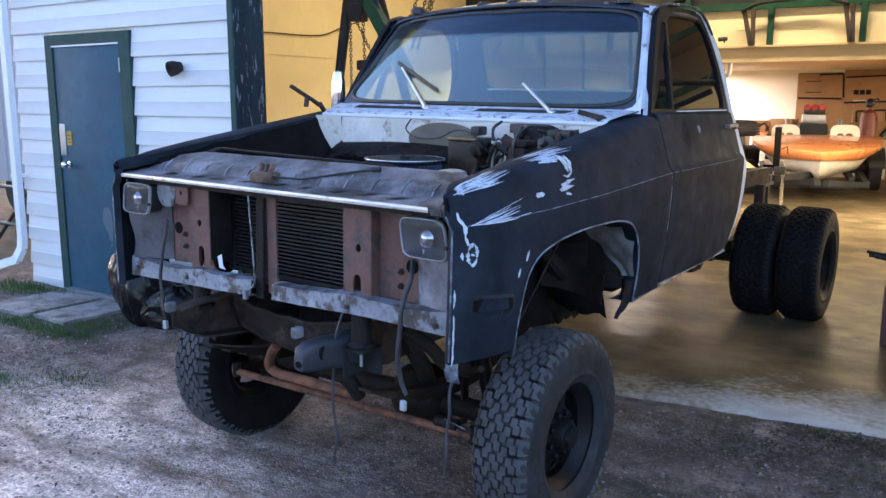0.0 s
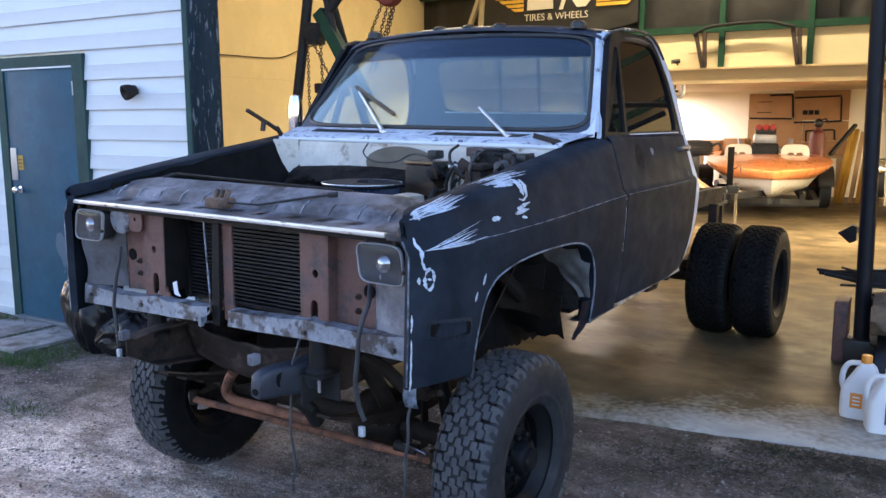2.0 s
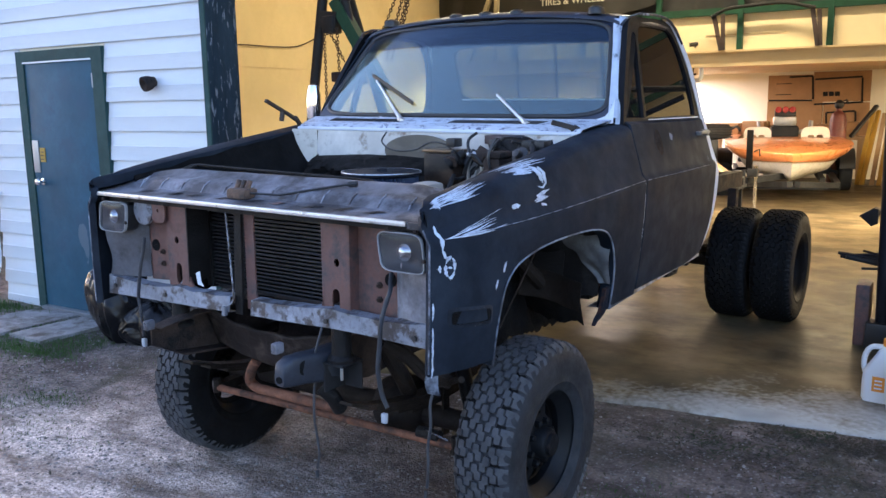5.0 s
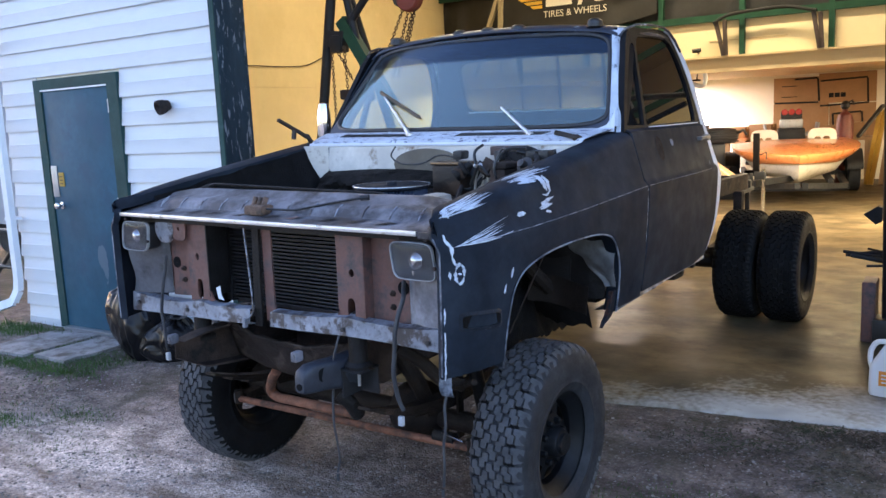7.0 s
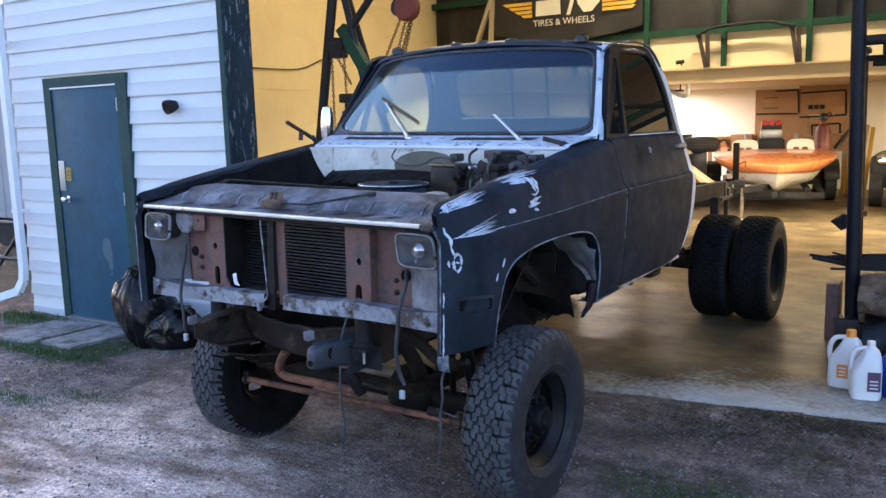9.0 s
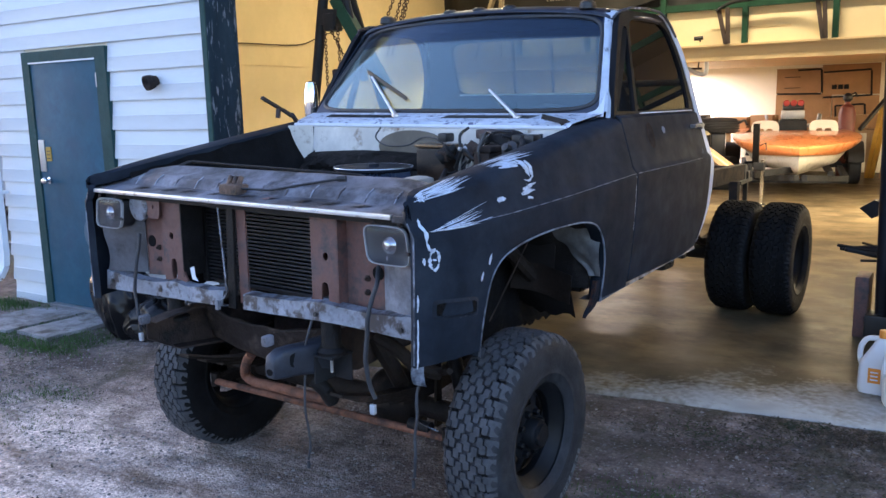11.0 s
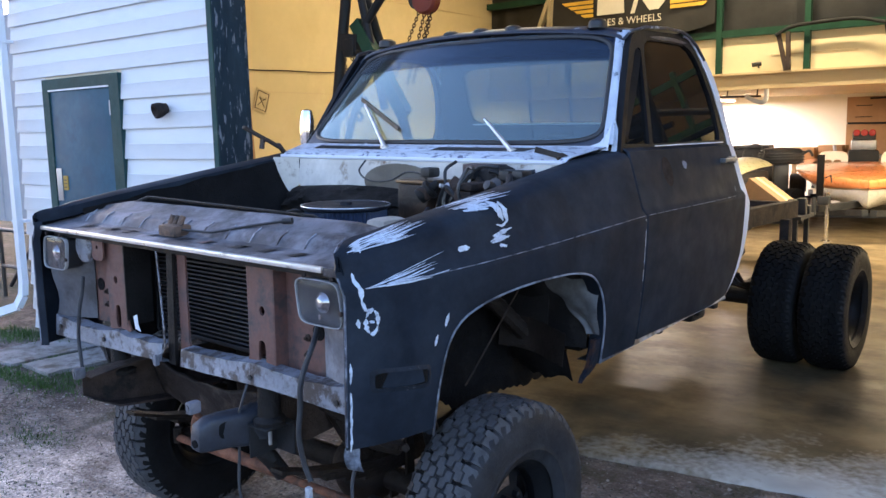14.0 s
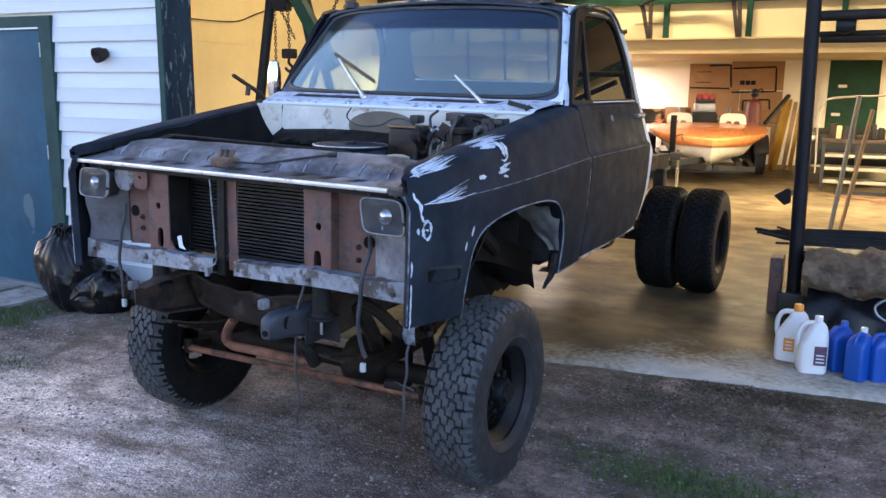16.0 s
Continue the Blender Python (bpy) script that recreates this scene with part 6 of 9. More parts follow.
# ---- engine bay ----
def build_engine_bay():
    for s in (1, -1):
        bm = B()
        grid(bm, lambda i, j: Vector((s * (0.785 - 0.25 * j ** 1.4), 0.135 + 1.0 * i, 1.26 + 0.155 * i - 0.38 * j + 0.012 * noise.noise((i * 8, j * 8, s)))), 16, 8)
        part("inner_fender", bm, M_LINER, TRUCK, "dirty black inner fender", solid=0.004)
    bm = B()
    box(bm, -0.28, 0.28, 0.42, 1.04, 0.70, 1.08, None, 0.04)
    box(bm, -0.34, -0.14, 0.45, 1.0, 1.02, 1.14, None, 0.03)
    box(bm, 0.14, 0.34, 0.45, 1.0, 1.02, 1.14, None, 0.03)
    box(bm, -0.1, 0.27, 0.60, 0.90, 1.06, 1.19, None, 0.03)
    part("engine", bm, M_GREASE, TRUCK, "greasy dark engine block")
    bm = B()
    box(bm, -0.30, 0.27, 0.46, 1.02, 0.49, 0.71, None, 0.04)
    part("oil_pan", bm, M_AXLE, TRUCK, "greasy dark oil pan")
    for pts, r in (([(0.50, 0.22, 0.71), (0.57, 0.26, 0.66), (0.62, 0.32, 0.58), (0.66, 0.40, 0.54)], 0.026), ([(0.66, 0.40, 0.54), (0.72, 0.36, 0.57), (0.78, 0.30, 0.60)], 0.012), ([(0.40, 0.34, 0.66), (0.44, 0.40, 0.52), (0.40, 0.50, 0.42)], 0.034)):
        bm = B()
        tube(bm, smooth(pts), r, 10)
        part("suspension_arm", bm, M_AXLE, TRUCK, "greasy black suspension arm")
    ax_, ay_, az_ = 0.085, 0.74, -0.022
    ac = Matrix.Translation((ax_, ay_, az_))
    bm = B()
    lathe(bm, [(0.160, 1.185), (0.172, 1.19), (0.172, 1.20), (0.155, 1.203)], 48, ac)
    air = part("air_cleaner", bm, M_BLACK, TRUCK, "round air cleaner with blue pleated filter")
    bm = B()
    n = 110
    a0 = [bm.verts.new((ax_ + (0.150 + 0.010 * (k % 2)) * math.cos(2 * math.pi * k / n), ay_ + (0.150 + 0.010 * (k % 2)) * math.sin(2 * math.pi * k / n), 1.203 + az_)) for k in range(n)]
    a1 = [bm.verts.new((v.co.x, v.co.y, 1.283 + az_)) for v in a0]
    for k in range(n):
        bm.faces.new((a0[k], a0[(k + 1) % n], a1[(k + 1) % n], a1[k]))
    part("filter_element", bm, M_BLUE_FILTER, air, "blue pleated filter element", angle=15)
    bm = B()
    lathe(bm, [(0.162, 1.28), (0.172, 1.286), (0.172, 1.296), (0.163, 1.299), (0.12, 1.294), (0.06, 1.296), (0.025, 1.297), (0.022, 1.308), (0.001, 1.310)], 48, ac)
    part("lid", bm, M_LIDBLACK, air, "black lid with bright rim")
    bm = B()
    tube(bm, [(ax_ + 0.171 * math.cos(a), ay_ + 0.171 * math.sin(a), 1.296 + az_) for a in [2 * math.pi * k / 48 for k in range(49)]], 0.0028, 6, False)
    part("lid_rim", bm, M_BRIGHT, air, "bright lid rim")
    bm = B()
    grid(bm, lambda i, j: Vector((-0.64 + 0.86 * i, 1.12 - 0.10 * math.sin(math.pi * j) ** 0.7 + 0.03 * noise.noise((i * 9, j * 5, 0)) + 0.012 * noise.noise((i * 30, j * 14, 0)), 1.292 - 0.18 * j + 0.02 * math.sin(3 * i))), 60, 18)
    part("heater_duct", bm, mat("brown_black_grime", (0.0095, 0.008, 0.0072), 0.65, spec=0.12, var=0.5, scale=9, bump=0.5, col2=(0.038, 0.027, 0.020), edge=(0.60, 0.74), scale2=7), TRUCK, "grimy brown black heater duct", solid=0.005)
    # brake booster, master cylinder, black box, wiper motor, plate
    bm = B()
    lathe(bm, [(0.02, -0.13), (0.05, -0.12), (0.11, -0.10), (0.125, -0.06), (0.125, -0.02), (0.10, 0.0)], 28, pose(0.56, 1.13, 1.30, -90))
    part("brake_booster", bm, M_GREASE, TRUCK, "black brake booster drum")
    bm = B()
    box(bm, 0.52, 0.60, 0.86, 1.02, 1.27, 1.34, None, 0.015)
    box(bm, 0.515, 0.605, 0.86, 1.01, 1.34, 1.365, None, 0.01)
    part("master_cylinder", bm, M_RUST, TRUCK, "rusty brake master cylinder")
    bm = B()
    box(bm, 0.135, 0.295, 0.98, 1.12, 1.20, 1.345, None, 0.015)
    hb = part("heater_box", bm, mat("rusty_bronze_box", (0.075, 0.042, 0.026), 0.45, 0.3, var=0.5, scale=9, bump=0.3, col2=(0.016, 0.011, 0.009), edge=(0.44, 0.60), scale2=8), TRUCK, "rusty brown heater box")
    bm = B()
    box(bm, 0.130, 0.300, 0.975, 1.125, 1.345, 1.36, None, 0.006)
    part("box_lid", bm, mat("bronze_lid", (0.20, 0.13, 0.08), 0.35, 0.7, var=0.3), hb, "bronze coloured lid")
    bm = B()
    box(bm, 0.40, 0.56, 1.07, 1.15, 1.385, 1.425, None, 0.006)
    part("fuse_plate", bm, mat("dark_maroon_box", (0.05, 0.03, 0.032), 0.5), TRUCK, "dark maroon box on the firewall")
    bm = B()
    lathe(bm, [(0.13, 0.0), (0.125, 0.004), (0.001, 0.006)], 28, pose(0.0, 1.138, 1.335, 90) @ Matrix.Diagonal((1.6, 0.62, 1, 1)))
    part("firewall_patch", bm, mat("grey_seam_sealer", (0.14, 0.12, 0.095), 0.7, var=0.25), TRUCK, "grey oval patch on the firewall")
    # hoses and cables
    hoses = [([(-0.18, 1.12, 1.425), (-0.17, 1.07, 1.38), (-0.08, 1.04, 1.345), (0.05, 1.03, 1.35), (0.13, 1.04, 1.385), (0.22, 1.03, 1.38), (0.30, 1.02, 1.33)], 0.004, M_BLACK),
             ([(0.33, 1.12, 1.43), (0.325, 1.06, 1.40), (0.34, 1.04, 1.34)], 0.007, M_BLACK),
             ([(0.36, 1.0, 1.20), (0.38, 0.98, 1.30), (0.41, 0.98, 1.345), (0.44, 0.98, 1.30), (0.44, 0.98, 1.22)], 0.007, M_PALEPIPE),
             ([(0.40, 0.99, 1.20), (0.42, 0.98, 1.29), (0.46, 0.98, 1.33), (0.50, 0.99, 1.27)], 0.006, M_PALEPIPE),
             ([(0.62, 1.10, 1.38), (0.66, 1.02, 1.39), (0.70, 0.95, 1.36), (0.66, 0.86, 1.32)], 0.013, M_BLACK),
             ([(0.48, 1.12, 1.38), (0.56, 1.05, 1.40), (0.64, 1.06, 1.39), (0.72, 1.10, 1.40)], 0.011, M_BLACK),
             ([(0.30, 0.98, 1.25), (0.36, 0.86, 1.22), (0.44, 0.70, 1.20)], 0.010, M_BLACK),
             ([(-0.4, 0.95, 1.18), (-0.3, 0.8, 1.22), (-0.2, 0.6, 1.2), (-0.1, 0.45, 1.2), (0.0, 0.33, 1.22)], 0.012, M_BLACK),
             ([(-0.55, 0.5, 1.15), (-0.45, 0.6, 1.2), (-0.3, 0.55, 1.2), (-0.25, 0.4, 1.22)], 0.010, M_BLACK),
             ([(0.30, 0.55, 1.10), (0.40, 0.45, 1.17), (0.48, 0.36, 1.20)], 0.03, M_GREASE)]
    for pts, r, m in hoses:
        bm = B()
        tube(bm, smooth(pts), r, 8)
        part("hose", bm, m, TRUCK)
    for x in (0.24, 0.46, 0.62, 0.68):
        bm = B()
        box(bm, x, x + 0.05, 1.0, 1.07, 1.37, 1.41, None, 0.012)
        part("connector", bm, M_BLACK, TRUCK)
    bm = B()
    box(bm, 0.32, 0.42, 0.60, 0.74, 1.14, 1.25, None, 0.03)
    part("coolant_bottle", bm, mat("aged_beige_plastic", (0.42, 0.36, 0.30), 0.5, var=0.2), TRUCK, "aged beige plastic bottle")
    # small dark fittings crowded against the firewall
    rng = random.Random(5)
    for k in range(16):
        u, v, z = rng.uniform(0.30, 0.70), rng.uniform(0.86, 1.08), rng.uniform(1.24, 1.38)
        bm = B()
        if k % 2:
            r = rng.uniform(0.014, 0.034)
            lathe(bm, [(r, -0.04), (r, 0.0), (r * 1.2, 0.004), (r * 1.2, 0.018), (r * 0.6, 0.024), (r * 0.5, 0.05), (0.001, 0.052)], 14, pose(u, v, z, rng.uniform(-70, 70), rng.uniform(-60, 60)))
        else:
            box(bm, -rng.uniform(0.015, 0.04), rng.uniform(0.015, 0.04), -0.025, 0.025, -rng.uniform(0.015, 0.05), rng.uniform(0.015, 0.03), pose(u, v, z, rng.uniform(-30, 30), rng.uniform(-30, 30)), 0.006)
        part("fitting", bm, (M_GREASE, M_BLACK, M_RUST, M_GREY if k == 7 else M_GREASE)[k % 4], TRUCK)
    for k in range(9):
        u, v, z = rng.uniform(0.28, 0.6), rng.uniform(0.85, 1.06), rng.uniform(1.22, 1.34)
        bm = B()
        pts = [(u, v, z - 0.05)]
        for q in range(4):
            pts.append((pts[-1][0] + rng.uniform(-0.03, 0.09), pts[-1][1] + rng.uniform(-0.04, 0.04), min(1.42, pts[-1][2] + rng.uniform(-0.04, 0.09))))
        tube(bm, smooth(pts), rng.uniform(0.004, 0.009), 6)
        part("hose", bm, M_BLACK, TRUCK)
    # hood hinges
    for s in (1, -1):
        bm = B()
        if s < 0:
            for a, b in (((-0.83, 1.22, 1.43), (-0.83, 1.17, 1.49)), ((-0.83, 1.175, 1.475), (-0.82, 1.09, 1.515)), ((-0.82, 1.095, 1.51), (-0.835, 0.97, 1.575)), ((-0.82, 1.07, 1.52), (-0.82, 1.06, 1.47))):
                bar(bm, a, b, 0.014, 0.022, (1, 0, 0))
        else:
            for a, b in (((0.815, 1.24, 1.425), (0.765, 1.20, 1.462)), ((0.775, 1.205, 1.455), (0.692, 1.14, 1.482)), ((0.750, 1.20, 1.40), (0.765, 1.19, 1.458)), ((0.805, 1.20, 1.40), (0.80, 1.22, 1.435))):
                bar(bm, a, b, 0.014, 0.022, (0, 0, 1))
            box(bm, 0.775, 0.835, 1.20, 1.26, 1.385, 1.432, None, 0.010)
        part("hood_hinge", bm, M_HINGE, TRUCK, "dark rusty hood hinge arm")
    # wipers
    for piv, tip, blade in (((0.50, 1.265, 1.470), (0.285, 1.372, 1.600), None), ((-0.20, 1.265, 1.478), (-0.485, 1.435, 1.678), ((-0.525, 1.452, 1.705), (-0.19, 1.352, 1.560)))):
        bm = B()
        tube(bm, [piv, Vector(piv).lerp(Vector(tip), 0.25), tip], [0.012, 0.009, 0.006], 8)
        lathe(bm, [(0.02, -0.02), (0.02, 0.008), (0.001, 0.012)], 12, Matrix.Translation(piv))
        w = part("wiper", bm, M_BRIGHT, TRUCK, "bare bright metal wiper arm")
        if blade:
            bm = B()
            bar(bm, *blade, 0.008, 0.018)
            part("blade", bm, M_BLACK, w, "black wiper blade")
    # chrome door mirror on the far side
    bm = B()
    lathe(bm, [(0.001, -0.125), (0.03, -0.115), (0.045, -0.06), (0.047, 0.0), (0.045, 0.06), (0.03, 0.115), (0.001, 0.125)], 20, pose(-1.055, 1.56, 1.545) @ Matrix.Diagonal((1, 0.8, 1, 1)))
    tube(bm, [(-1.03, 1.58, 1.48), (-0.98, 1.58, 1.43), (-0.93, 1.57, 1.41)], 0.012, 8)
    part("door_mirror", bm, M_CHROME, TRUCK, "chrome door mirror")


M_LIDBLACK = mat("gloss_black_lid", (0.012, 0.014, 0.02), 0.5, var=0.1, spec=0.12)
M_PALEPIPE = mat("pale_pipe", (0.48, 0.46, 0.42), 0.4, 0.3, var=0.15)
M_HINGE = mat("brown_black_hinge", (0.030, 0.021, 0.018), 0.7, var=0.4, scale=12, col2=(0.10, 0.06, 0.04), edge=(0.55, 0.7))
build_engine_bay()


# ---- chassis ----
def build_chassis():
    for s in (1, -1):
        front = ((0.385, -0.105, 0.668), (0.385, 0.0, 0.648), (0.375, 0.25, 0.640)) if s < 0 else ((0.345, 0.07, 0.655), (0.36, 0.12, 0.650), (0.37, 0.25, 0.645))
        pts = front + ((0.37, 0.55, 0.66), (0.37, 1.0, 0.70), (0.40, 1.4, 0.70), (0.42, 2.2, 0.71), (0.42, 3.0, 0.76), (0.42, 3.6, 0.88), (0.42, 4.2, 0.92), (0.42, 5.3, 0.90))
        hts = [0.08, 0.15, 0.19, 0.17, 0.16, 0.16, 0.16, 0.15, 0.14, 0.13, 0.13]
        bm = B()
        prev = None
        for (u, v, z), h in zip(pts, hts):
            r = [bm.verts.new((s * (u + a), v, z + b * h / 2)) for a, b in ((0.025, 1), (0.025, -1), (-0.045, -1), (-0.045, -0.9), (0.019, -0.9), (0.019, 0.9), (-0.045, 0.9), (-0.045, 1))]
            if prev:
                for k in range(8):
                    bm.faces.new((prev[k], prev[(k + 1) % 8], r[(k + 1) % 8], r[k]))
            else:
                bm.faces.new(r)
            prev = r
        bm.faces.new(prev[::-1])
        rail = part("frame_rail", bm, M_RUST, TRUCK, "rusty dark steel chassis rail")
        bm = B()
        sx, sz = (0.302, 0.744) if s > 0 else (-0.395, 0.718)
        box(bm, sx - 0.014, sx + 0.014, -0.140, -0.100, sz - 0.020, sz + 0.018, None, 0.007)
        part("horn_stub", bm, M_SUPPORT, rail, "pale worn bracket end")
        # the stub's hole is a black disc, dark by colour alone
        bm = B()
        lathe(bm, [(0.011, 0), (0.011, 0.002)], 10, pose(sx, -0.141, sz, 90))
        part("stub_hole", bm, M_BLACK, rail)
        # body mount between rail and apron
        bm = B()
        lathe(bm, [(0.001, 0.672), (0.050, 0.672), (0.052, 0.684), (0.046, 0.692), (0.037, 0.698), (0.035, 0.74), (0.035, 0.80)], 22, Matrix.Translation((s * 0.432, 0.062, 0)))
        part("body_mount", bm, M_GREASE, TRUCK, "dark tubular body mount")
        # leaf spring and shackle
        sp = part("leaf_spring", *leafs(s), TRUCK, "rusty leaf spring")
        bm = B()
        for dx in (-0.04, 0.04):
            box(bm, s * 0.43 + dx - 0.006, s * 0.43 + dx + 0.006, 0.64, 0.68, 0.20, 0.50)
        part("u_bolt", bm, M_AXLE, sp)
        # shock
        bm = B()
        tube(bm, [(s * 0.52, 0.78, 0.28), (s * 0.50, 0.70, 0.60)], 0.032, 12)
        tube(bm, [(s * 0.50, 0.70, 0.60), (s * 0.48, 0.66, 0.86)], 0.022, 10)
        part("shock_absorber", bm, M_GREASE, TRUCK, "greasy shock absorber")
        bm = B()
        tube(bm, [(s * 0.60, 0.66, 0.27), (s * 0.74, 0.66, 0.27)], [0.07, 0.10], 16)
        tube(bm, [(s * 0.70, 0.66, 0.14), (s * 0.70, 0.66, 0.41)], 0.045, 12)
        bar(bm, (s * 0.70, 0.64, 0.24), (s * 0.66, 0.44, 0.25), 0.05, 0.04)
        part("steering_knuckle", bm, M_AXLE, TRUCK, "rusty steering knuckle")
    # front crossmember, hung low between the rails
    bm = B()
    grid(bm, lambda i, j: Vector((-0.36 + 0.72 * i, 0.14 + 0.05 * j, 0.735 - 0.05 * math.sin(math.pi * i) - 0.15 * j + 0.012 * noise.noise((i * 7, j * 3, 0)))), 24, 8)
    part("front_crossmember", bm, M_CROSS, TRUCK, "dark rusty front crossmember", solid=0.012)
    bm = B()
    grid(bm, lambda i, j: Vector((-0.36 + 0.72 * i, 0.19 + 0.12 * j, 0.583 - 0.05 * math.sin(math.pi * i))), 12, 3)
    part("crossmember_base", bm, M_GREASE, TRUCK, solid=0.01)
    # axle
    bm = B()
    tube(bm, [(-0.66, 0.66, 0.27), (0.66, 0.66, 0.27)], 0.045, 16)
    ax = part("front_axle", bm, M_AXLE, TRUCK, "rusty front axle tube")
    bm = B()
    lathe(bm, [(0.001, -0.12), (0.08, -0.11), (0.13, -0.05), (0.14, 0.02), (0.11, 0.08), (0.05, 0.12), (0.001, 0.13)], 24, pose(0.25, 0.66, 0.28, 90))
    part("differential", bm, M_AXLE, ax, "round rusty differential housing")
    # tie rod, drag link, bent end
    bm = B()
    tube(bm, [(-0.66, 0.42, 0.250), (0.68, 0.42, 0.278)], 0.016, 12)
    tie = part("tie_rod", bm, M_COPPER, TRUCK, "long rust orange tie rod")
    for u, z in ((-0.66, 0.258), (0.68, 0.282)):
        bm = B()
        tube(bm, [(u, 0.42, z - 0.03), (u, 0.42, z + 0.035)], 0.020, 10)
        part("rod_end", bm, M_AXLE, tie, "dark greasy rod end")
    bm = B()
    tube(bm, smooth([(-0.15, 0.20, 0.530), (-0.19, 0.21, 0.485), (-0.238, 0.24, 0.418), (-0.205, 0.25, 0.388), (-0.13, 0.25, 0.388), (0.16, 0.25, 0.392), (0.24, 0.26, 0.390)]), 0.021, 12)
    part("drag_link", bm, M_COPPER, TRUCK, "pale orange drag link with a bent end")
    # tie rod clamp, bright sleeve
    bm = B()
    tube(bm, [(0.50, 0.425, 0.298), (0.60, 0.425, 0.300)], 0.024, 12)
    part("rod_sleeve", bm, M_GREASE, TRUCK)
    bm = B()
    tube(bm, [(0.545, 0.41, 0.322), (0.655, 0.40, 0.305)], 0.004, 6)
    part("cotter_wire", bm, M_CHROME, TRUCK, "bright wire end")
    # bent front end of the near rail: blunt box, rounded nose, oval hole
    secs = [(-0.128, 0.292, 0.335, 0.612, 0.660), (-0.118, 0.286, 0.338, 0.604, 0.690), (-0.085, 0.286, 0.350, 0.600, 0.706), (-0.04, 0.290, 0.366, 0.600, 0.708), (0.03, 0.300, 0.392, 0.592, 0.706), (0.10, 0.320, 0.395, 0.580, 0.715)]
    bm = B()
    rings = [[bm.verts.new((a, v, b)) for a, b in oval((u0 + u1) / 2, (z0 + z1) / 2, (u1 - u0) / 2, (z1 - z0) / 2, 20, 5)] for v, u0, u1, z0, z1 in secs]
    for a, b in zip(rings, rings[1:]):
        for k in range(20):
            bm.faces.new((a[k], a[(k + 1) % 20], b[(k + 1) % 20], b[k]))
    bm.faces.new(rings[0]), bm.faces.new(rings[-1][::-1])
    horn = part("frame_horn", bm, M_GEAR, TRUCK, "blue grey bent front end of the chassis rail", angle=50)
    # black faces laid on the horn paint in the dark of its holes
    bm = B()
    bm.faces.new([bm.verts.new((0.3585 + 0.27 * (a + 0.045) + 0.003, a, b)) for a, b in oval(-0.045, 0.664, 0.026, 0.026, 18, 3)])
    part("horn_hole", bm, M_RECESS_SHADE, horn, "black oval painted as a hole", solid=0.003)
    bm = B()
    bm.faces.new([bm.verts.new((a, -0.1295, b)) for a, b in oval(0.314, 0.632, 0.014, 0.012, 14)])
    part("horn_hole", bm, M_RECESS_SHADE, horn, "black disc painted as a round hole", solid=0.003)
    # black mount box under the body mount, open to the side
    bm = B()
    box(bm, 0.385, 0.392, 0.015, 0.13, 0.56, 0.672, None, 0.002)
    box(bm, 0.392, 0.475, 0.118, 0.125, 0.56, 0.672, None, 0.002)
    box(bm, 0.385, 0.478, 0.012, 0.125, 0.664, 0.672, None, 0.002)
    part("mount_box", bm, M_DUSTYBLACK, TRUCK, "black folded mount box")
    bm = B()
    tube(bm, [(0.43, 0.062, 0.60), (0.43, 0.062, 0.665)], 0.006, 8)
    part("mount_bolt", bm, M_GREY, TRUCK, "bright mount bolt")
    bm = B()
    tube(bm, [(0.22, 0.18, 0.50), (0.26, 0.20, 0.46), (0.26, 0.24, 0.40)], 0.03, 12)
    part("pitman_arm", bm, M_GREASE, TRUCK, "dark pitman arm")
    # gearbox, exhaust, underside
    bm = B()
    box(bm, -0.24, 0.24, 1.0, 1.7, 0.50, 0.80, None, 0.05)
    tube(bm, [(0, 1.7, 0.58), (0.02, 4.1, 0.42)], 0.045, 12)
    part("gearbox", bm, M_GREASE, TRUCK, "greasy gearbox and propeller shaft")
    bm = B()
    tube(bm, smooth([(0.40, 0.85, 0.80), (0.52, 1.1, 0.70), (0.58, 1.5, 0.64), (0.60, 2.2, 0.62), (0.62, 2.7, 0.64), (0.60, 3.2, 0.72), (0.62, 3.55, 0.80)]), 0.035, 12)
    part("exhaust_pipe", bm, M_AXLE, TRUCK, "rusty exhaust pipe")
    for v in (1.9, 2.35, 2.55):
        bm = B()
        box(bm, 0.5, 0.86, v, v + 0.05, 0.64, 0.70, None, 0.008)
        part("cab_mount", bm, M_GREASE, TRUCK, "dark cab mount bracket")
    bm = B()
    box(bm, 0.48, 0.80, 2.42, 2.60, 0.58, 0.72, None, 0.03)
    part("fuel_bracket", bm, M_GREASE, TRUCK)
    bm = B()

    def flap(i, j):
        return Vector((0.50 + 0.36 * i, 1.09 + 0.05 * j + 0.02 * math.sin(7 * i), 0.74 - 0.14 * j * (0.6 + 0.4 * math.sin(9 * i) * noise.noise((i * 5, 0, 0)) + 0.3 * i)))
    grid(bm, flap, 14, 4)
    part("torn_flap", bm, M_LINER, TRUCK, "torn black rubber splash flap", solid=0.005)
    bm = B()

    def flap2(i, j):
        v = 0.20 + 1.38 * i
        low = lerp_table([(0.2, 0.78), (0.57, 0.68), (0.68, 0.61), (0.78, 0.55), (1.1, 0.555), (1.28, 0.53), (1.45, 0.53), (1.52, 0.58), (1.58, 0.69)], v) - 0.035 * noise.noise((i * 17, 1, 0)) - 0.018 * noise.noise((i * 53, 2, 0))
        top = 1.10 - 0.38 * max(0.0, min(1.0, (v - 1.13) / 0.06))
        return Vector((0.52 + 0.08 * j + 0.02 * noise.noise((i * 8, j * 3, 4)), v, top + (low - top) * j))
    grid(bm, flap2, 70, 6)
    part("inner_splash_sheet", bm, M_LINER, TRUCK, "ragged black splash sheet inside the wheel well", solid=0.004)
    bm = B()
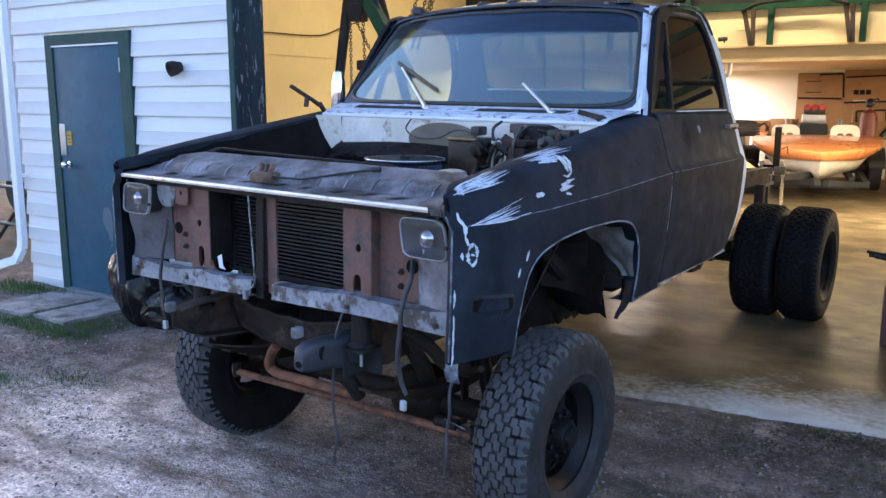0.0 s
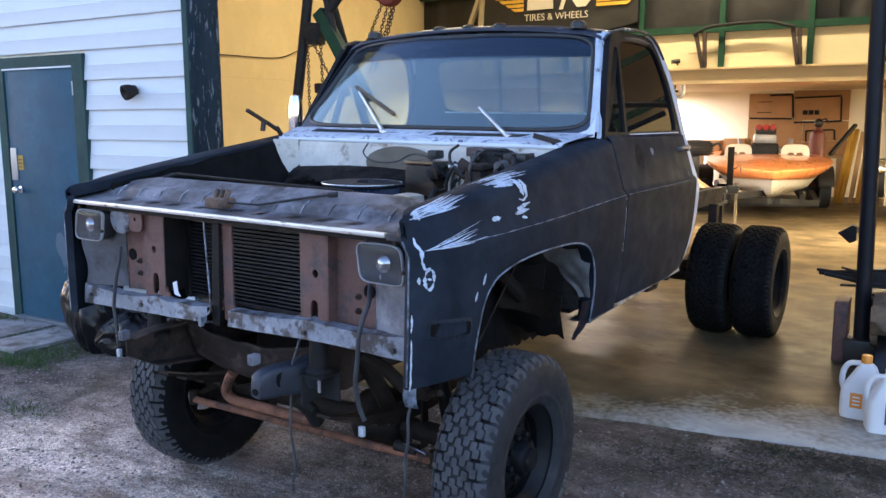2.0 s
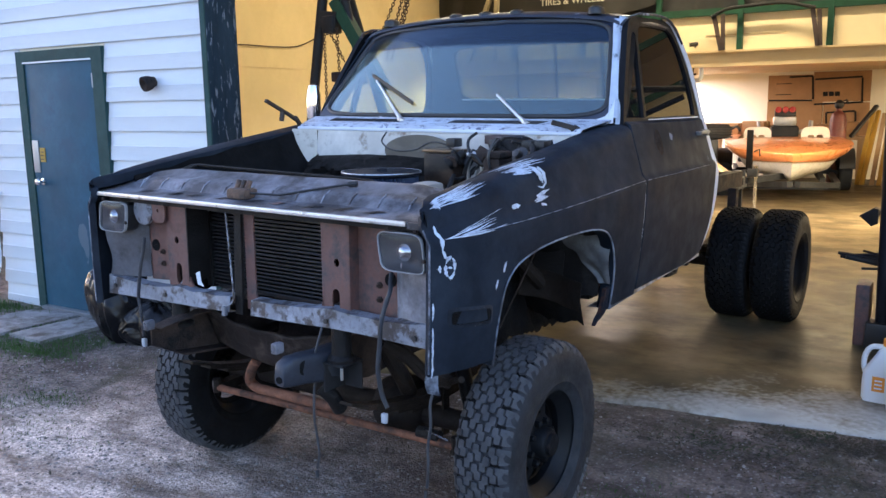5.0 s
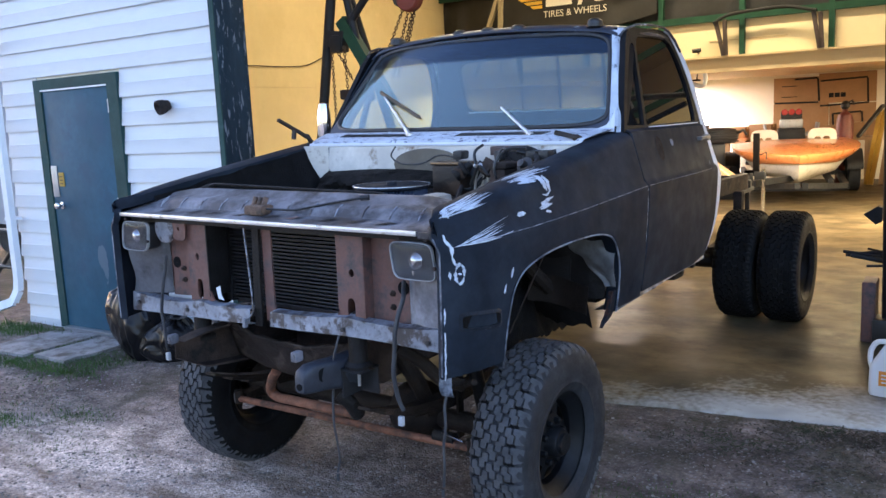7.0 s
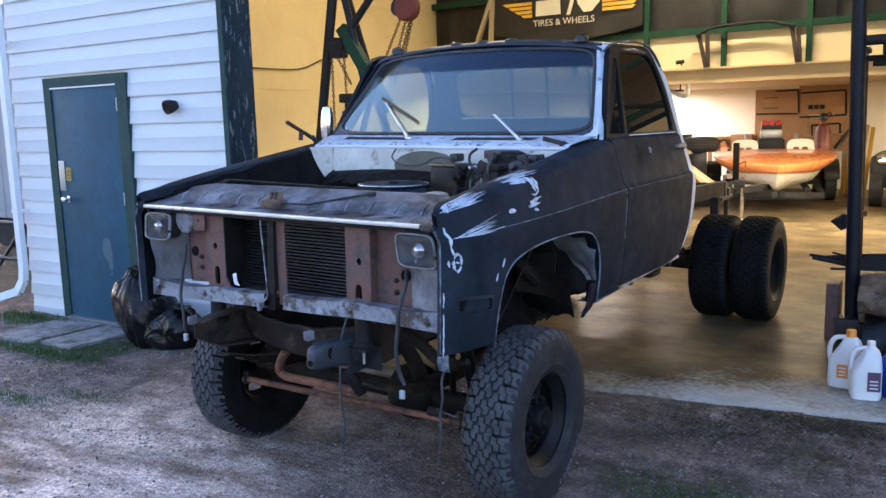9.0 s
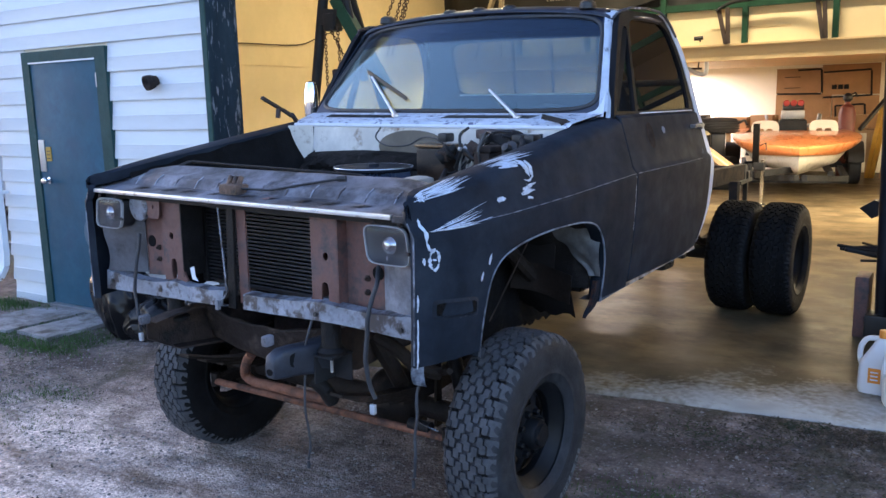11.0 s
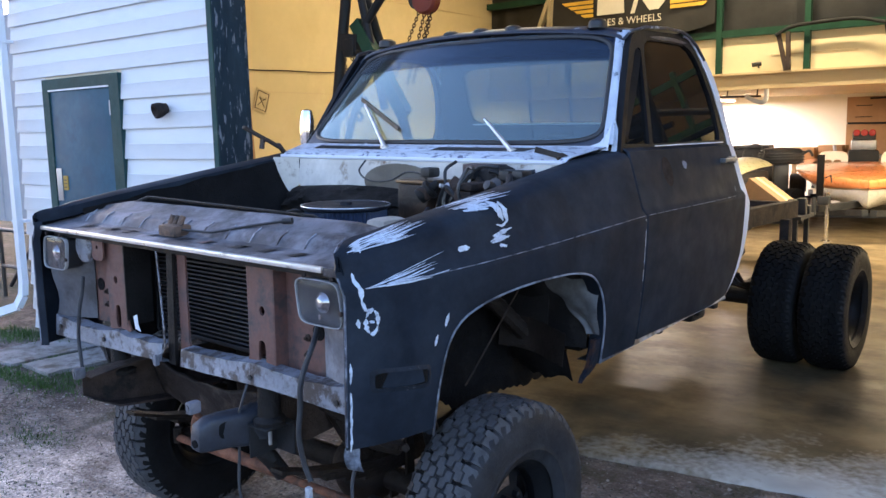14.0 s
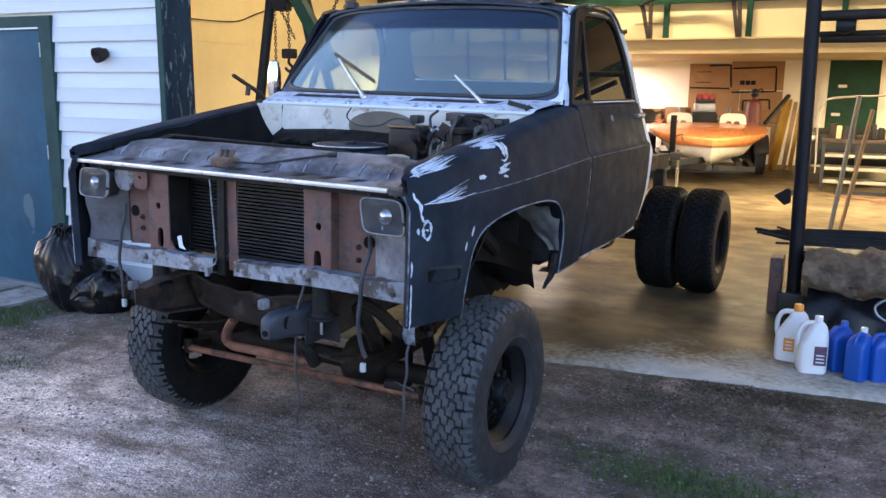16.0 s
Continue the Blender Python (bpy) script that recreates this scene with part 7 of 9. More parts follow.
    tube(bm, [(0.695, 1.03, 0.965), (0.70, 0.749, 0.723), (0.70, 0.70, 0.68)], 0.0035, 8)
    part("well_rod", bm, M_RUST, TRUCK, "thin rusty rod across the wheel well")
    bm = B()
    tube(bm, smooth([(0.60, 0.84, 0.98), (0.63, 0.95, 0.93), (0.66, 1.03, 0.85), (0.68, 1.09, 0.79)]), [0.030 + 0.004 * (k % 2) for k in range(16)], 10)
    part("well_brace", bm, M_AXLE, TRUCK, "dim rusty brace inside the wheel well")
    bm = B()
    grid(bm, lambda i, j: Vector((0.60 + 0.30 * i, 1.055 + 0.035 * math.sin(4 * i) - 0.02 * j, 0.86 - 0.12 * j - 0.03 * i + 0.01 * noise.noise((i * 6, j * 6, 7)))), 10, 6)
    part("well_bracket", bm, M_AXLE, TRUCK, "dirty brown bracket plate inside the wheel well", solid=0.004)
    # rear axle, rear cross members, springs
    bm = B()
    tube(bm, [(-1.0, 4.14, 0.40), (1.0, 4.14, 0.40)], 0.06, 16)
    lathe(bm, [(0.001, -0.2), (0.12, -0.16), (0.17, -0.04), (0.17, 0.06), (0.10, 0.16), (0.001, 0.2)], 24, pose(0, 4.14, 0.42, 90))
    part("rear_axle", bm, M_GREASE, TRUCK, "greasy rear axle")
    for v in (2.9, 3.7, 4.7, 5.25):
        bm = B()
        box(bm, -0.40, 0.40, v, v + 0.07, 0.84 if v > 3.3 else 0.72, 0.95 if v > 3.3 else 0.82)
        part("frame_crossmember", bm, M_RUST, TRUCK, "rusty frame crossmember")
    for s in (1, -1):
        bm = B()
        for k in range(4):
            pts = [(s * 0.50, 4.14 + (0.72 - 0.13 * k) * t, 0.50 + 0.018 * -k + 0.16 * t * t) for t in (-1, -0.5, 0, 0.5, 1)]
            for a, b in zip(pts, pts[1:]):
                bar(bm, a, b, 0.06, 0.014)
        part("rear_leaf_spring", bm, M_RUST, TRUCK, "rusty rear leaf spring")
        bm = B()
        box(bm, s * 0.45, s * 0.52, 3.36, 3.44, 0.60, 0.84, None, 0.01)
        part("spring_hanger", bm, M_RUST, TRUCK)
        bm = B()
        box(bm, s * 0.45, s * 0.52, 4.84, 4.92, 0.62, 0.86, None, 0.01)
        part("spring_hanger", bm, M_RUST, TRUCK)
    # hanging looms
    looms = [([(-0.555, 0.0, 1.03), (-0.575, -0.01, 0.92), (-0.605, -0.01, 0.78), (-0.59, -0.01, 0.66), (-0.60, 0.0, 0.61)], 0.007, M_LOOM, (-0.60, 0.0, 0.585)),
             ([(0.635, 0.09, 1.005), (0.675, 0.03, 0.96), (0.665, -0.01, 0.85), (0.652, -0.01, 0.72), (0.652, 0.005, 0.62), (0.672, 0.012, 0.565)], 0.0082, M_LOOM, (0.655, 0.017, 0.525)),
             ([(0.375, 0.03, 0.80), (0.362, 0.0, 0.70), (0.352, 0.0, 0.55), (0.36, 0.0, 0.40), (0.355, 0.0, 0.27)], 0.0045, M_LOOM, (0.355, 0.0, 0.255)),
             ([(0.85, 0.03, 0.74), (0.855, 0.0, 0.62), (0.845, 0.0, 0.48), (0.84, 0.0, 0.33)], 0.005, M_LOOM, (0.835, 0.0, 0.31))]
    wob = random.Random(8)
    for pts, r, m, plug in looms:
        bm = B()
        k_ = 0.012 if r < 0.006 else 0.004
        mid = [tuple((a + b) / 2 + wob.uniform(-k_, k_) for a, b in zip(p, q)) for p, q in zip(pts, pts[1:])]
        pts = [p for pair in zip(pts, mid) for p in pair] + [pts[-1]]
        tube(bm, smooth(pts), r, 8)
        w = part("hanging_cable", bm, m, TRUCK, "loose dangling cable")
        bm = B()
        big = 0.6 if r > 0.006 else 0.35
        box(bm, plug[0] - 0.017 * big, plug[0] + 0.017 * big, plug[1] - 0.013 * big, plug[1] + 0.013 * big, plug[2] - 0.02, plug[2] + 0.025 * big, None, 0.004)
        part("plug", bm, M_PLUG if r > 0.006 else M_LOOM, w, "pale grey plug" if r > 0.006 else "dark plug")


def leafs(s):
    bm = B()
    for k in range(5):
        n = 8
        half = 0.56 - 0.09 * k
        pts = [(s * 0.43, 0.64 + half * (2 * i / n - 1), 0.40 - 0.012 * k + 0.13 * (half * (2 * i / n - 1) / 0.62) ** 2) for i in range(n + 1)]
        for a, b in zip(pts, pts[1:]):
            bar(bm, a, b, 0.06, 0.011)
    return bm, M_AXLE


M_CROSS = mat("greasy_brown_steel", (0.022, 0.016, 0.014), 0.6, var=0.5, scale=9, bump=0.5, col2=(0.09, 0.066, 0.055), edge=(0.54, 0.70), scale2=7, spec=0.15)
M_GEAR = mat("greasy_blue_grey", (0.027, 0.033, 0.048), 0.5, 0.2, var=0.4, scale=12, col2=(0.03, 0.025, 0.022), edge=(0.5, 0.62))
M_LOOM = mat("grey_loom", (0.028, 0.031, 0.039), 0.6, var=0.25, scale=20)
M_PLUG = mat("pale_plug", (0.36, 0.39, 0.44), 0.5, var=0.2, scale=20)
build_chassis()


# ---- in front of the building: slabs, bin bag, jugs, shed ----
def build_slabs():
    for corners in ([(-6.68, 3.34), (-6.14, 3.40), (-6.09, 4.05), (-6.63, 4.05)], [(-6.05, 3.43), (-5.62, 3.40), (-5.60, 3.98), (-6.02, 4.04)]):
        bm = B()
        n = 24
        a, b, c, d = [Vector((x, y, 0)) for x, y in corners]

        def top(i, j):
            p = a.lerp(b, i).lerp(d.lerp(c, i), j)
            return Vector((p.x + 0.012 * noise.noise((p.x * 6, p.y * 6, 0)), p.y + 0.012 * noise.noise((p.x * 6, p.y * 6, 5)), GZ + 0.018 + 0.010 * noise.noise((p.x * 3, p.y * 3, 8)) + 0.004 * noise.noise((p.x * 14, p.y * 14, 2))))
        grid(bm, top, n, n)
        e = bmesh.ops.extrude_face_region(bm, geom=bm.faces[:])["geom"]
        bmesh.ops.translate(bm, vec=(0, 0, -0.09), verts=[v for v in e if isinstance(v, bmesh.types.BMVert)])
        tagged(part("paving_slab", bm, M_APRONC), "weathered grey concrete slab laid in the dirt by the door", "paving slab", group="slabs at the side door", kind="structure")


def build_bag():
    """Two knotted black bags: taut bulges between folds that run up to the knot."""
    for k, ((cx, cy, cz), (rx, ry, rz), lean) in enumerate((((-5.23, 3.84, 0.15), (0.28, 0.20, 0.34), -0.06), ((-4.92, 3.84, 0.02), (0.30, 0.19, 0.19), 0.10))):
        bm = B()
        bmesh.ops.create_icosphere(bm, subdivisions=6, radius=1.0)
        for v in bm.verts:
            p = v.co.copy()
            a = math.atan2(p.y, p.x)
            off = Vector((k * 7.3, 1.7, k * 2.1))
            warp = Vector((noise.noise(p * 1.6 + off), noise.noise(p * 1.6 + off + Vector((9, 0, 0))), noise.noise(p * 1.6 + off + Vector((0, 9, 0))))) * 0.7
            q = p + warp
            r1 = abs(noise.noise(Vector((q.x * 1.5, q.y * 1.5, q.z * 0.9)) + off))
            r2 = abs(noise.noise(Vector((q.x * 3.4, q.y * 3.4, q.z * 2.0)) + off * 2))
            r3 = abs(noise.noise(Vector((q.x * 8, q.y * 8, q.z * 4.5)) + off * 3))
            pleat = abs(math.sin(a * 7 + 2.5 * noise.noise(p * 2 + off))) * max(0.0, p.z - 0.25) ** 1.5
            w = 0.20 * noise.noise(p * 1.2 + off) + 0.16 * (0.22 - r1) + 0.05 * (0.2 - r2) + 0.010 * (0.2 - r3) + 0.16 * pleat
            d = p * (1 + w)
            neck = 1 - 0.55 * max(0.0, p.z) ** 2.2
            z = cz + d.z * rz
            v.co = Vector((cx + d.x * rx * neck + lean * max(0.0, d.z), cy + d.y * ry * neck, max(GZ - 0.02, z)))
        label = "bulging shiny black bin bag leaning by the door" if k == 0 else "slumped black bin bag on the dirt"
        t = part("bin_bag", bm, M_BAG, angle=75)
        tagged(t, label, "bin bag", group="bin bags by the door")
        top = Vector((cx + lean, cy, cz + rz * 0.98))
        bm = B()

        def knot(i, j):
            a = 2 * math.pi * i
            r = 0.022 + 0.05 * j * (1 + 0.4 * math.sin(5 * a + k))
            return top + Vector((r * math.cos(a) + 0.05 * j, r * math.sin(a) - 0.03 * j, 0.015 * j + 0.012 * math.sin(3 * a) * j))
        grid(bm, knot, 24, 5)
        part("knotted_neck", bm, M_BAG, t, solid=0.002)


def jug_mesh(w, d, h, neck, square):
    """A handled jug: straight body, a shoulder that slopes to an off-centre neck, a hollow handle loop."""
    bm = B()
    if square:
        secs = [(0.0, 0.93, 0), (0.012, 1.0, 0), (h * 0.66, 1.0, 0), (h * 0.72, 0.97, 0.02), (h * 0.82, 0.72, 0.16), (h * 0.89, 0.42, 0.30), (h * 0.93, neck / w, 0.36)]
    else:
        secs = [(0.0, 0.93, 0), (0.012, 1.0, 0), (h * 0.30, 1.0, 0), (h * 0.50, 0.98, 0.02), (h * 0.62, 0.84, 0.14), (h * 0.76, 0.66, 0.26), (h * 0.86, 0.50, 0.30), (h * 0.91, 0.36, 0.28), (h * 0.935, neck / w, 0.26)]
    n = 28
    rings = []
    for k, (z, q, off) in enumerate(secs):
        last = k >= len(secs) - 2
        rings.append([bm.verts.new((a * q + off * w, b * (q * w / d if last else min(1.0, q + 0.14)), z)) for a, b in oval(0, 0, w, d, n, 2.4 if last else (7.0 if square else 4.0))])
    for a, b in zip(rings, rings[1:]):
        for k in range(n):
            bm.faces.new((a[k], a[(k + 1) % n], b[(k + 1) % n], b[k]))
    bm.faces.new(rings[0][::-1]), bm.faces.new(rings[-1])
    if square:
        tube(bm, smooth([(-w * 0.86, 0, h * 0.66), (-w * 0.84, 0, h * 0.80), (-w * 0.55, 0, h * 0.90), (w * 0.1, 0, h * 0.91)]), w * 0.15, 10)
    else:
        tube(bm, smooth([(-w * 0.86, 0, h * 0.44), (-w * 0.97, 0, h * 0.56), (-w * 0.93, 0, h * 0.74), (-w * 0.62, 0, h * 0.88), (w * 0.0, 0, h * 0.905)]), w * 0.16, 10)
    return bm


def build_jugs():
    def jug(label, x, y, turn, w, d, h, body, cap, capr, lab=None, square=True):
        w, d = w * 0.92, d * 0.92
        t = thing("jug", label, "jug", pose(x, y, 0, 0, 0, turn), group="jugs by the doorway")
        part("body", jug_mesh(w, d, h, capr * 0.85, square), body, t, angle=60)
        bm = B()
        lathe(bm, [(capr, h * 0.925), (capr, h * 0.93 + capr * 1.3), (capr * 0.9, h * 0.93 + capr * 1.45), (0.001, h * 0.93 + capr * 1.5)], 18, Matrix.Translation((w * (0.36 if square else 0.26), 0, 0)))
        part("cap", bm, cap, t)
        if lab:
            m, x0, x1, z0, z1 = lab
            bm = B()
            grid(bm, lambda i, j: Vector((x0 + (x1 - x0) * i, -d * 1.015, z0 + (z1 - z0) * j)), 6, 4)
            part("paper_label", bm, m, t, solid=0.001)
            bm = B()
            for k in range(3):
                box(bm, x0 + 0.012, x1 - 0.012, -d * 1.015 - 0.0022, -d * 1.015 - 0.001, z0 + 0.015 + 0.02 * k, z0 + 0.022 + 0.02 * k)
            part("print_bars", bm, M_JAMB, t)
        return t
    jug("white plastic detergent jug with orange cap and label", -0.195, 4.68, -6, 0.098, 0.062, 0.32, M_WHITEJUG, M_ORANGE, 0.027, (M_ORANGE, -0.035, 0.025, 0.06, 0.14), False)
    jug("cloudy white plastic jug with a dark label", -0.078, 4.52, 12, 0.086, 0.068, 0.31, M_WHITEJUG, M_WHITEJUG, 0.022, (M_PURPLE, 0.0, 0.066, 0.05, 0.16), False)
    jug("blue plastic fluid jug", 0.055, 4.62, 40, 0.075, 0.058, 0.27, M_BLUEJUG, M_BLUEJUG, 0.020)
    jug("blue plastic fluid jug with a white cap", 0.16, 4.50, 62, 0.075, 0.055, 0.28, M_BLUEJUG, M_WHITEJUG, 0.018)
    jug("blue plastic fluid jug", 0.27, 4.54, 30, 0.078, 0.058, 0.28, M_BLUEJUG, M_BLUEJUG, 0.020)
    jug("blue plastic fluid jug", 0.40, 4.52, 30, 0.078, 0.058, 0.28, M_BLUEJUG, M_BLUEJUG, 0.020)


def build_shed():
    t = thing("trailer", "grey sheet-sided trailer parked beside the building", "trailer", pose(-10.9, 6.6, 0))
    bm = B()
    prof = []
    for k in range(18):
        x0 = -2.2 + 0.24 * k
        prof += [(x0, -0.02), (x0 + 0.11, -0.02), (x0 + 0.125, -0.034), (x0 + 0.225, -0.034)]
    prof += [(2.13, 4.0), (-2.2, 4.0)]
    lo, hi = [bm.verts.new((x, y, 0.36)) for x, y in prof], [bm.verts.new((x, y, 3.4)) for x, y in prof]
    for k in range(len(prof)):
        bm.faces.new((lo[k], lo[(k + 1) % len(prof)], hi[(k + 1) % len(prof)], hi[k]))
    bm.faces.new(hi), bm.faces.new(lo[::-1])
    part("body", bm, M_GREYSHED, t, angle=20)
    for x in (-1.2, 0.6):
        bm = B()
        tube(bm, [(x, 0.2, GZ + 0.30), (x, 0.45, GZ + 0.30)], 0.32, 24)
        part("wheel", bm, M_RUBBER, t)
    f = thing("steel_trestle", "black tubular steel trestle standing beside the building", "trestle", pose(-8.6, 4.75, 0))
    for a, b in (((-0.5, 0, GZ), (-0.5, 0, 0.62)), ((0.75, 0, GZ), (0.75, 0, 0.62)), ((-0.5, 0, 0.62), (0.75, 0, 0.62)), ((-0.5, 0, 0.22), (0.75, 0, 0.22)), ((-0.4, 0.02, 0.0), (0.3, 0.02, 0.6))):
        bm = B()
        tube(bm, [a, b], 0.022, 8)
        part("bar", bm, M_BLACK, f)


build_slabs()
build_bag()
build_jugs()
build_shed()


# ---- gantry crane, hoist ----
def chain(p0, p1, sag=0.0, size=0.034):
    """A chain of links from p0 to p1."""
    p0, p1 = Vector(p0), Vector(p1)
    n = max(3, int((p1 - p0).length / (size * 0.72)))
    bm = B()
    for k in range(n):
        t = (k + 0.5) / n
        c = p0.lerp(p1, t) - Vector((0, 0, sag * 4 * t * (1 - t)))
        d = (p1 - p0).normalized()
        o = d.orthogonal().normalized()
        if k % 2:
            o = d.cross(o)
        pts = [c + d * (size / 2 * math.cos(a)) + o * (size * 0.30 * math.sin(a)) for a in [2 * math.pi * q / 8 for q in range(9)]]
        tube(bm, pts, size * 0.12, 5, False)
    return bm


def build_crane():
    y = 5.39
    t = thing("gantry_crane", "black and green steel lifting gantry with hanging chains", "gantry crane", pose(0, 0, 0))
    for nm, a, b, r, m in (("leg", (-4.87, y, 0.0), (-4.35, y, 2.98), 0.042, M_DUSTYBLACK), ("leg", (-4.02, y + 0.9, 0.0), (-4.37, y + 0.03, 2.98), 0.04, M_DUSTYBLACK), ("brace", (-4.35, y, 2.98), (-4.05, y, 1.75), 0.032, M_DUSTYBLACK),
                           ("brace", (-4.24, y, 2.38), (-3.62, y, 3.03), 0.032, M_DUSTYBLACK), ("top_beam", (-4.5, y, 3.05), (-2.0, y + 0.3, 3.05), 0.06, M_DARKGREEN)):
        bm = B()
        tube(bm, [a, b], r, 12)
        part(nm, bm, m, t)
    bm = B()
    bar(bm, (-4.31, y, 2.42), (-3.85, y, 1.70), 0.085, 0.10)
    part("green_arm", bm, M_DARKGREEN, t, "dark green steel arm")
    bm = B()
    bar(bm, (-4.45, y, 2.28), (-4.28, y, 2.26), 0.10, 0.13)
    box(bm, -4.42, -4.30, y - 0.06, y + 0.06, 2.16, 2.30, None, 0.015)
    part("joint_block", bm, M_DUSTYBLACK, t)
    for a, b in (((-4.40, y - 0.05, 2.20), (-4.40, y - 0.05, 1.40)), ((-4.36, y - 0.05, 2.2), (-4.20, y - 0.05, 1.93)), ((-4.26, y - 0.06, 2.20), (-4.25, y - 0.06, 1.84))):
        part("chain", chain(a, b), M_CHAIN, t, "dark hanging chain")
    bm = B()
    box(bm, -4.30, -4.19, y - 0.11, y - 0.03, 1.77, 1.85, None, 0.015)
    tube(bm, smooth([(-4.25, y - 0.07, 1.77), (-4.25, y - 0.07, 1.73), (-4.215, y - 0.07, 1.70), (-4.25, y - 0.07, 1.665), (-4.29, y - 0.07, 1.695)]), 0.012, 8)
    part("hook_block", bm, M_RUST, t, "rusty hook block")
    h = thing("chain_hoist", "rusty red chain hoist hanging from the gantry beam", "chain hoist", pose(-3.66, y + 0.05, 2.53))
    bm = B()
    lathe(bm, [(0.001, -0.05), (0.095, -0.05), (0.11, -0.03), (0.11, 0.03), (0.095, 0.05), (0.001, 0.05)], 24, pose(0, 0, 0, 90))
    part("housing", bm, mat("rust_red_hoist", (0.20, 0.035, 0.02), 0.6, var=0.3), h, "rust red hoist housing")
    bm = B()
    lathe(bm, [(0.001, -0.06), (0.06, -0.06), (0.075, 0.0), (0.001, 0.0)], 20, pose(-0.08, -0.02, 0.01, 90))
    part("hand_wheel", bm, M_BLACK, h)
    bm = B()
    tube(bm, smooth([(0, 0, 0.10), (0.0, 0, 0.17), (0.03, 0, 0.22), (0.0, 0, 0.27), (-0.03, 0, 0.24), (0, 0, 0.50)]), 0.012, 8)
    part("top_hook", bm, M_RUST, h)
    for a, b in (((-0.07, 0, -0.08), (-0.36, 0, -0.62)), ((-0.02, 0, -0.10), (-0.20, 0, -0.60)), ((0.0, 0.03, -0.10), (-0.17, 0.03, -0.60)), ((0.05, 0, -0.08), (-0.08, 0, -0.50))):
        part("chain", chain(a, b), M_CHAIN, h, "dark hoist chain")


M_CHAIN = mat("rusty_chain", (0.07, 0.045, 0.03), 0.6, 0.5, var=0.3, scale=20)
build_crane()


# ---- wall bits on the west wall ----
def build_wall_bits():
    bm = B()
    tube(bm, smooth([(-7.135, 5.2, 2.36), (-7.13, 6.6, 2.30), (-7.13, 7.2, 2.312), (-7.13, 7.8, 2.318), (-7.13, 8.15, 2.35), (-7.13, 8.5, 2.466), (-7.13, 9.0, 2.6)]), 0.007, 6)
    tagged(part("wall_cable", bm, M_RUST), "thin brown cable sagging along the cream wall", "cable")
    bm = B()
    box(bm, -7.149, -7.142, 4.6, 8.3, 2.06, 2.067)
    box(bm, -7.149, -7.142, 4.6, 11.4, 3.3, 3.307)
    setting("wall_seam", bm, M_BEAM, "darker plasterboard seam along the wall", "wall seam")
    for y0, z0, y1, z1 in ((6.57, 0.55, 6.55, 2.06), (6.69, 0.90, 6.64, 2.03)):
        bm = B()
        bar(bm, (-7.11, y0, z0), (-7.13, y1, z1), 0.035, 0.03)
        tagged(part("wooden_stick", bm, M_WOOD), "thin brown wooden stick hung against the wall", "stick", group="sticks on the wall")
    t = thing("wall_picture", "small pale sheet with dark sketch lines on the wall", "picture", pose(-7.135, 6.84, 1.96, 0, 0, 0) @ pose(0, 0, 0, -18))
    bm = B()
    box(bm, -0.006, 0.004, -0.10, 0.10, -0.125, 0.125)
    part("sheet", bm, mat("yellowed_paper", (0.55, 0.43, 0.24), 0.8, var=0.15, scale=12), t)
    bm = B()
    for a, b in (((-0.08, -0.1), (0.08, -0.1)), ((-0.08, 0.1), (0.08, 0.1)), ((-0.08, -0.1), (-0.08, 0.1)), ((0.08, -0.1), (0.08, 0.1)), ((-0.05, -0.06), (0.05, 0.05)), ((0.05, -0.06), (-0.04, 0.03)), ((-0.05, 0.03), (0.05, 0.03))):
        bar(bm, (0.006, *a), (0.006, *b), 0.004, 0.010, (1, 0, 0))
    part("dark_lines", bm, M_GREASE, t)


build_wall_bits()


# ---- mezzanine dressing: banner, roll bar, timber struts, camera ----
def text_mesh(body, size, depth=0.002):
    cu = bpy.data.curves.new("text", 'FONT')
    cu.body, cu.size, cu.extrude, cu.align_x, cu.align_y, cu.resolution_u = body, size, depth, 'CENTER', 'CENTER', 3
    tmp = bpy.data.objects.new("text", cu)
    scene.collection.objects.link(tmp)
    me = bpy.data.meshes.new_from_object(tmp.evaluated_get(bpy.context.evaluated_depsgraph_get()))
    bpy.data.objects.remove(tmp)
    bpy.data.curves.remove(cu)
    return me


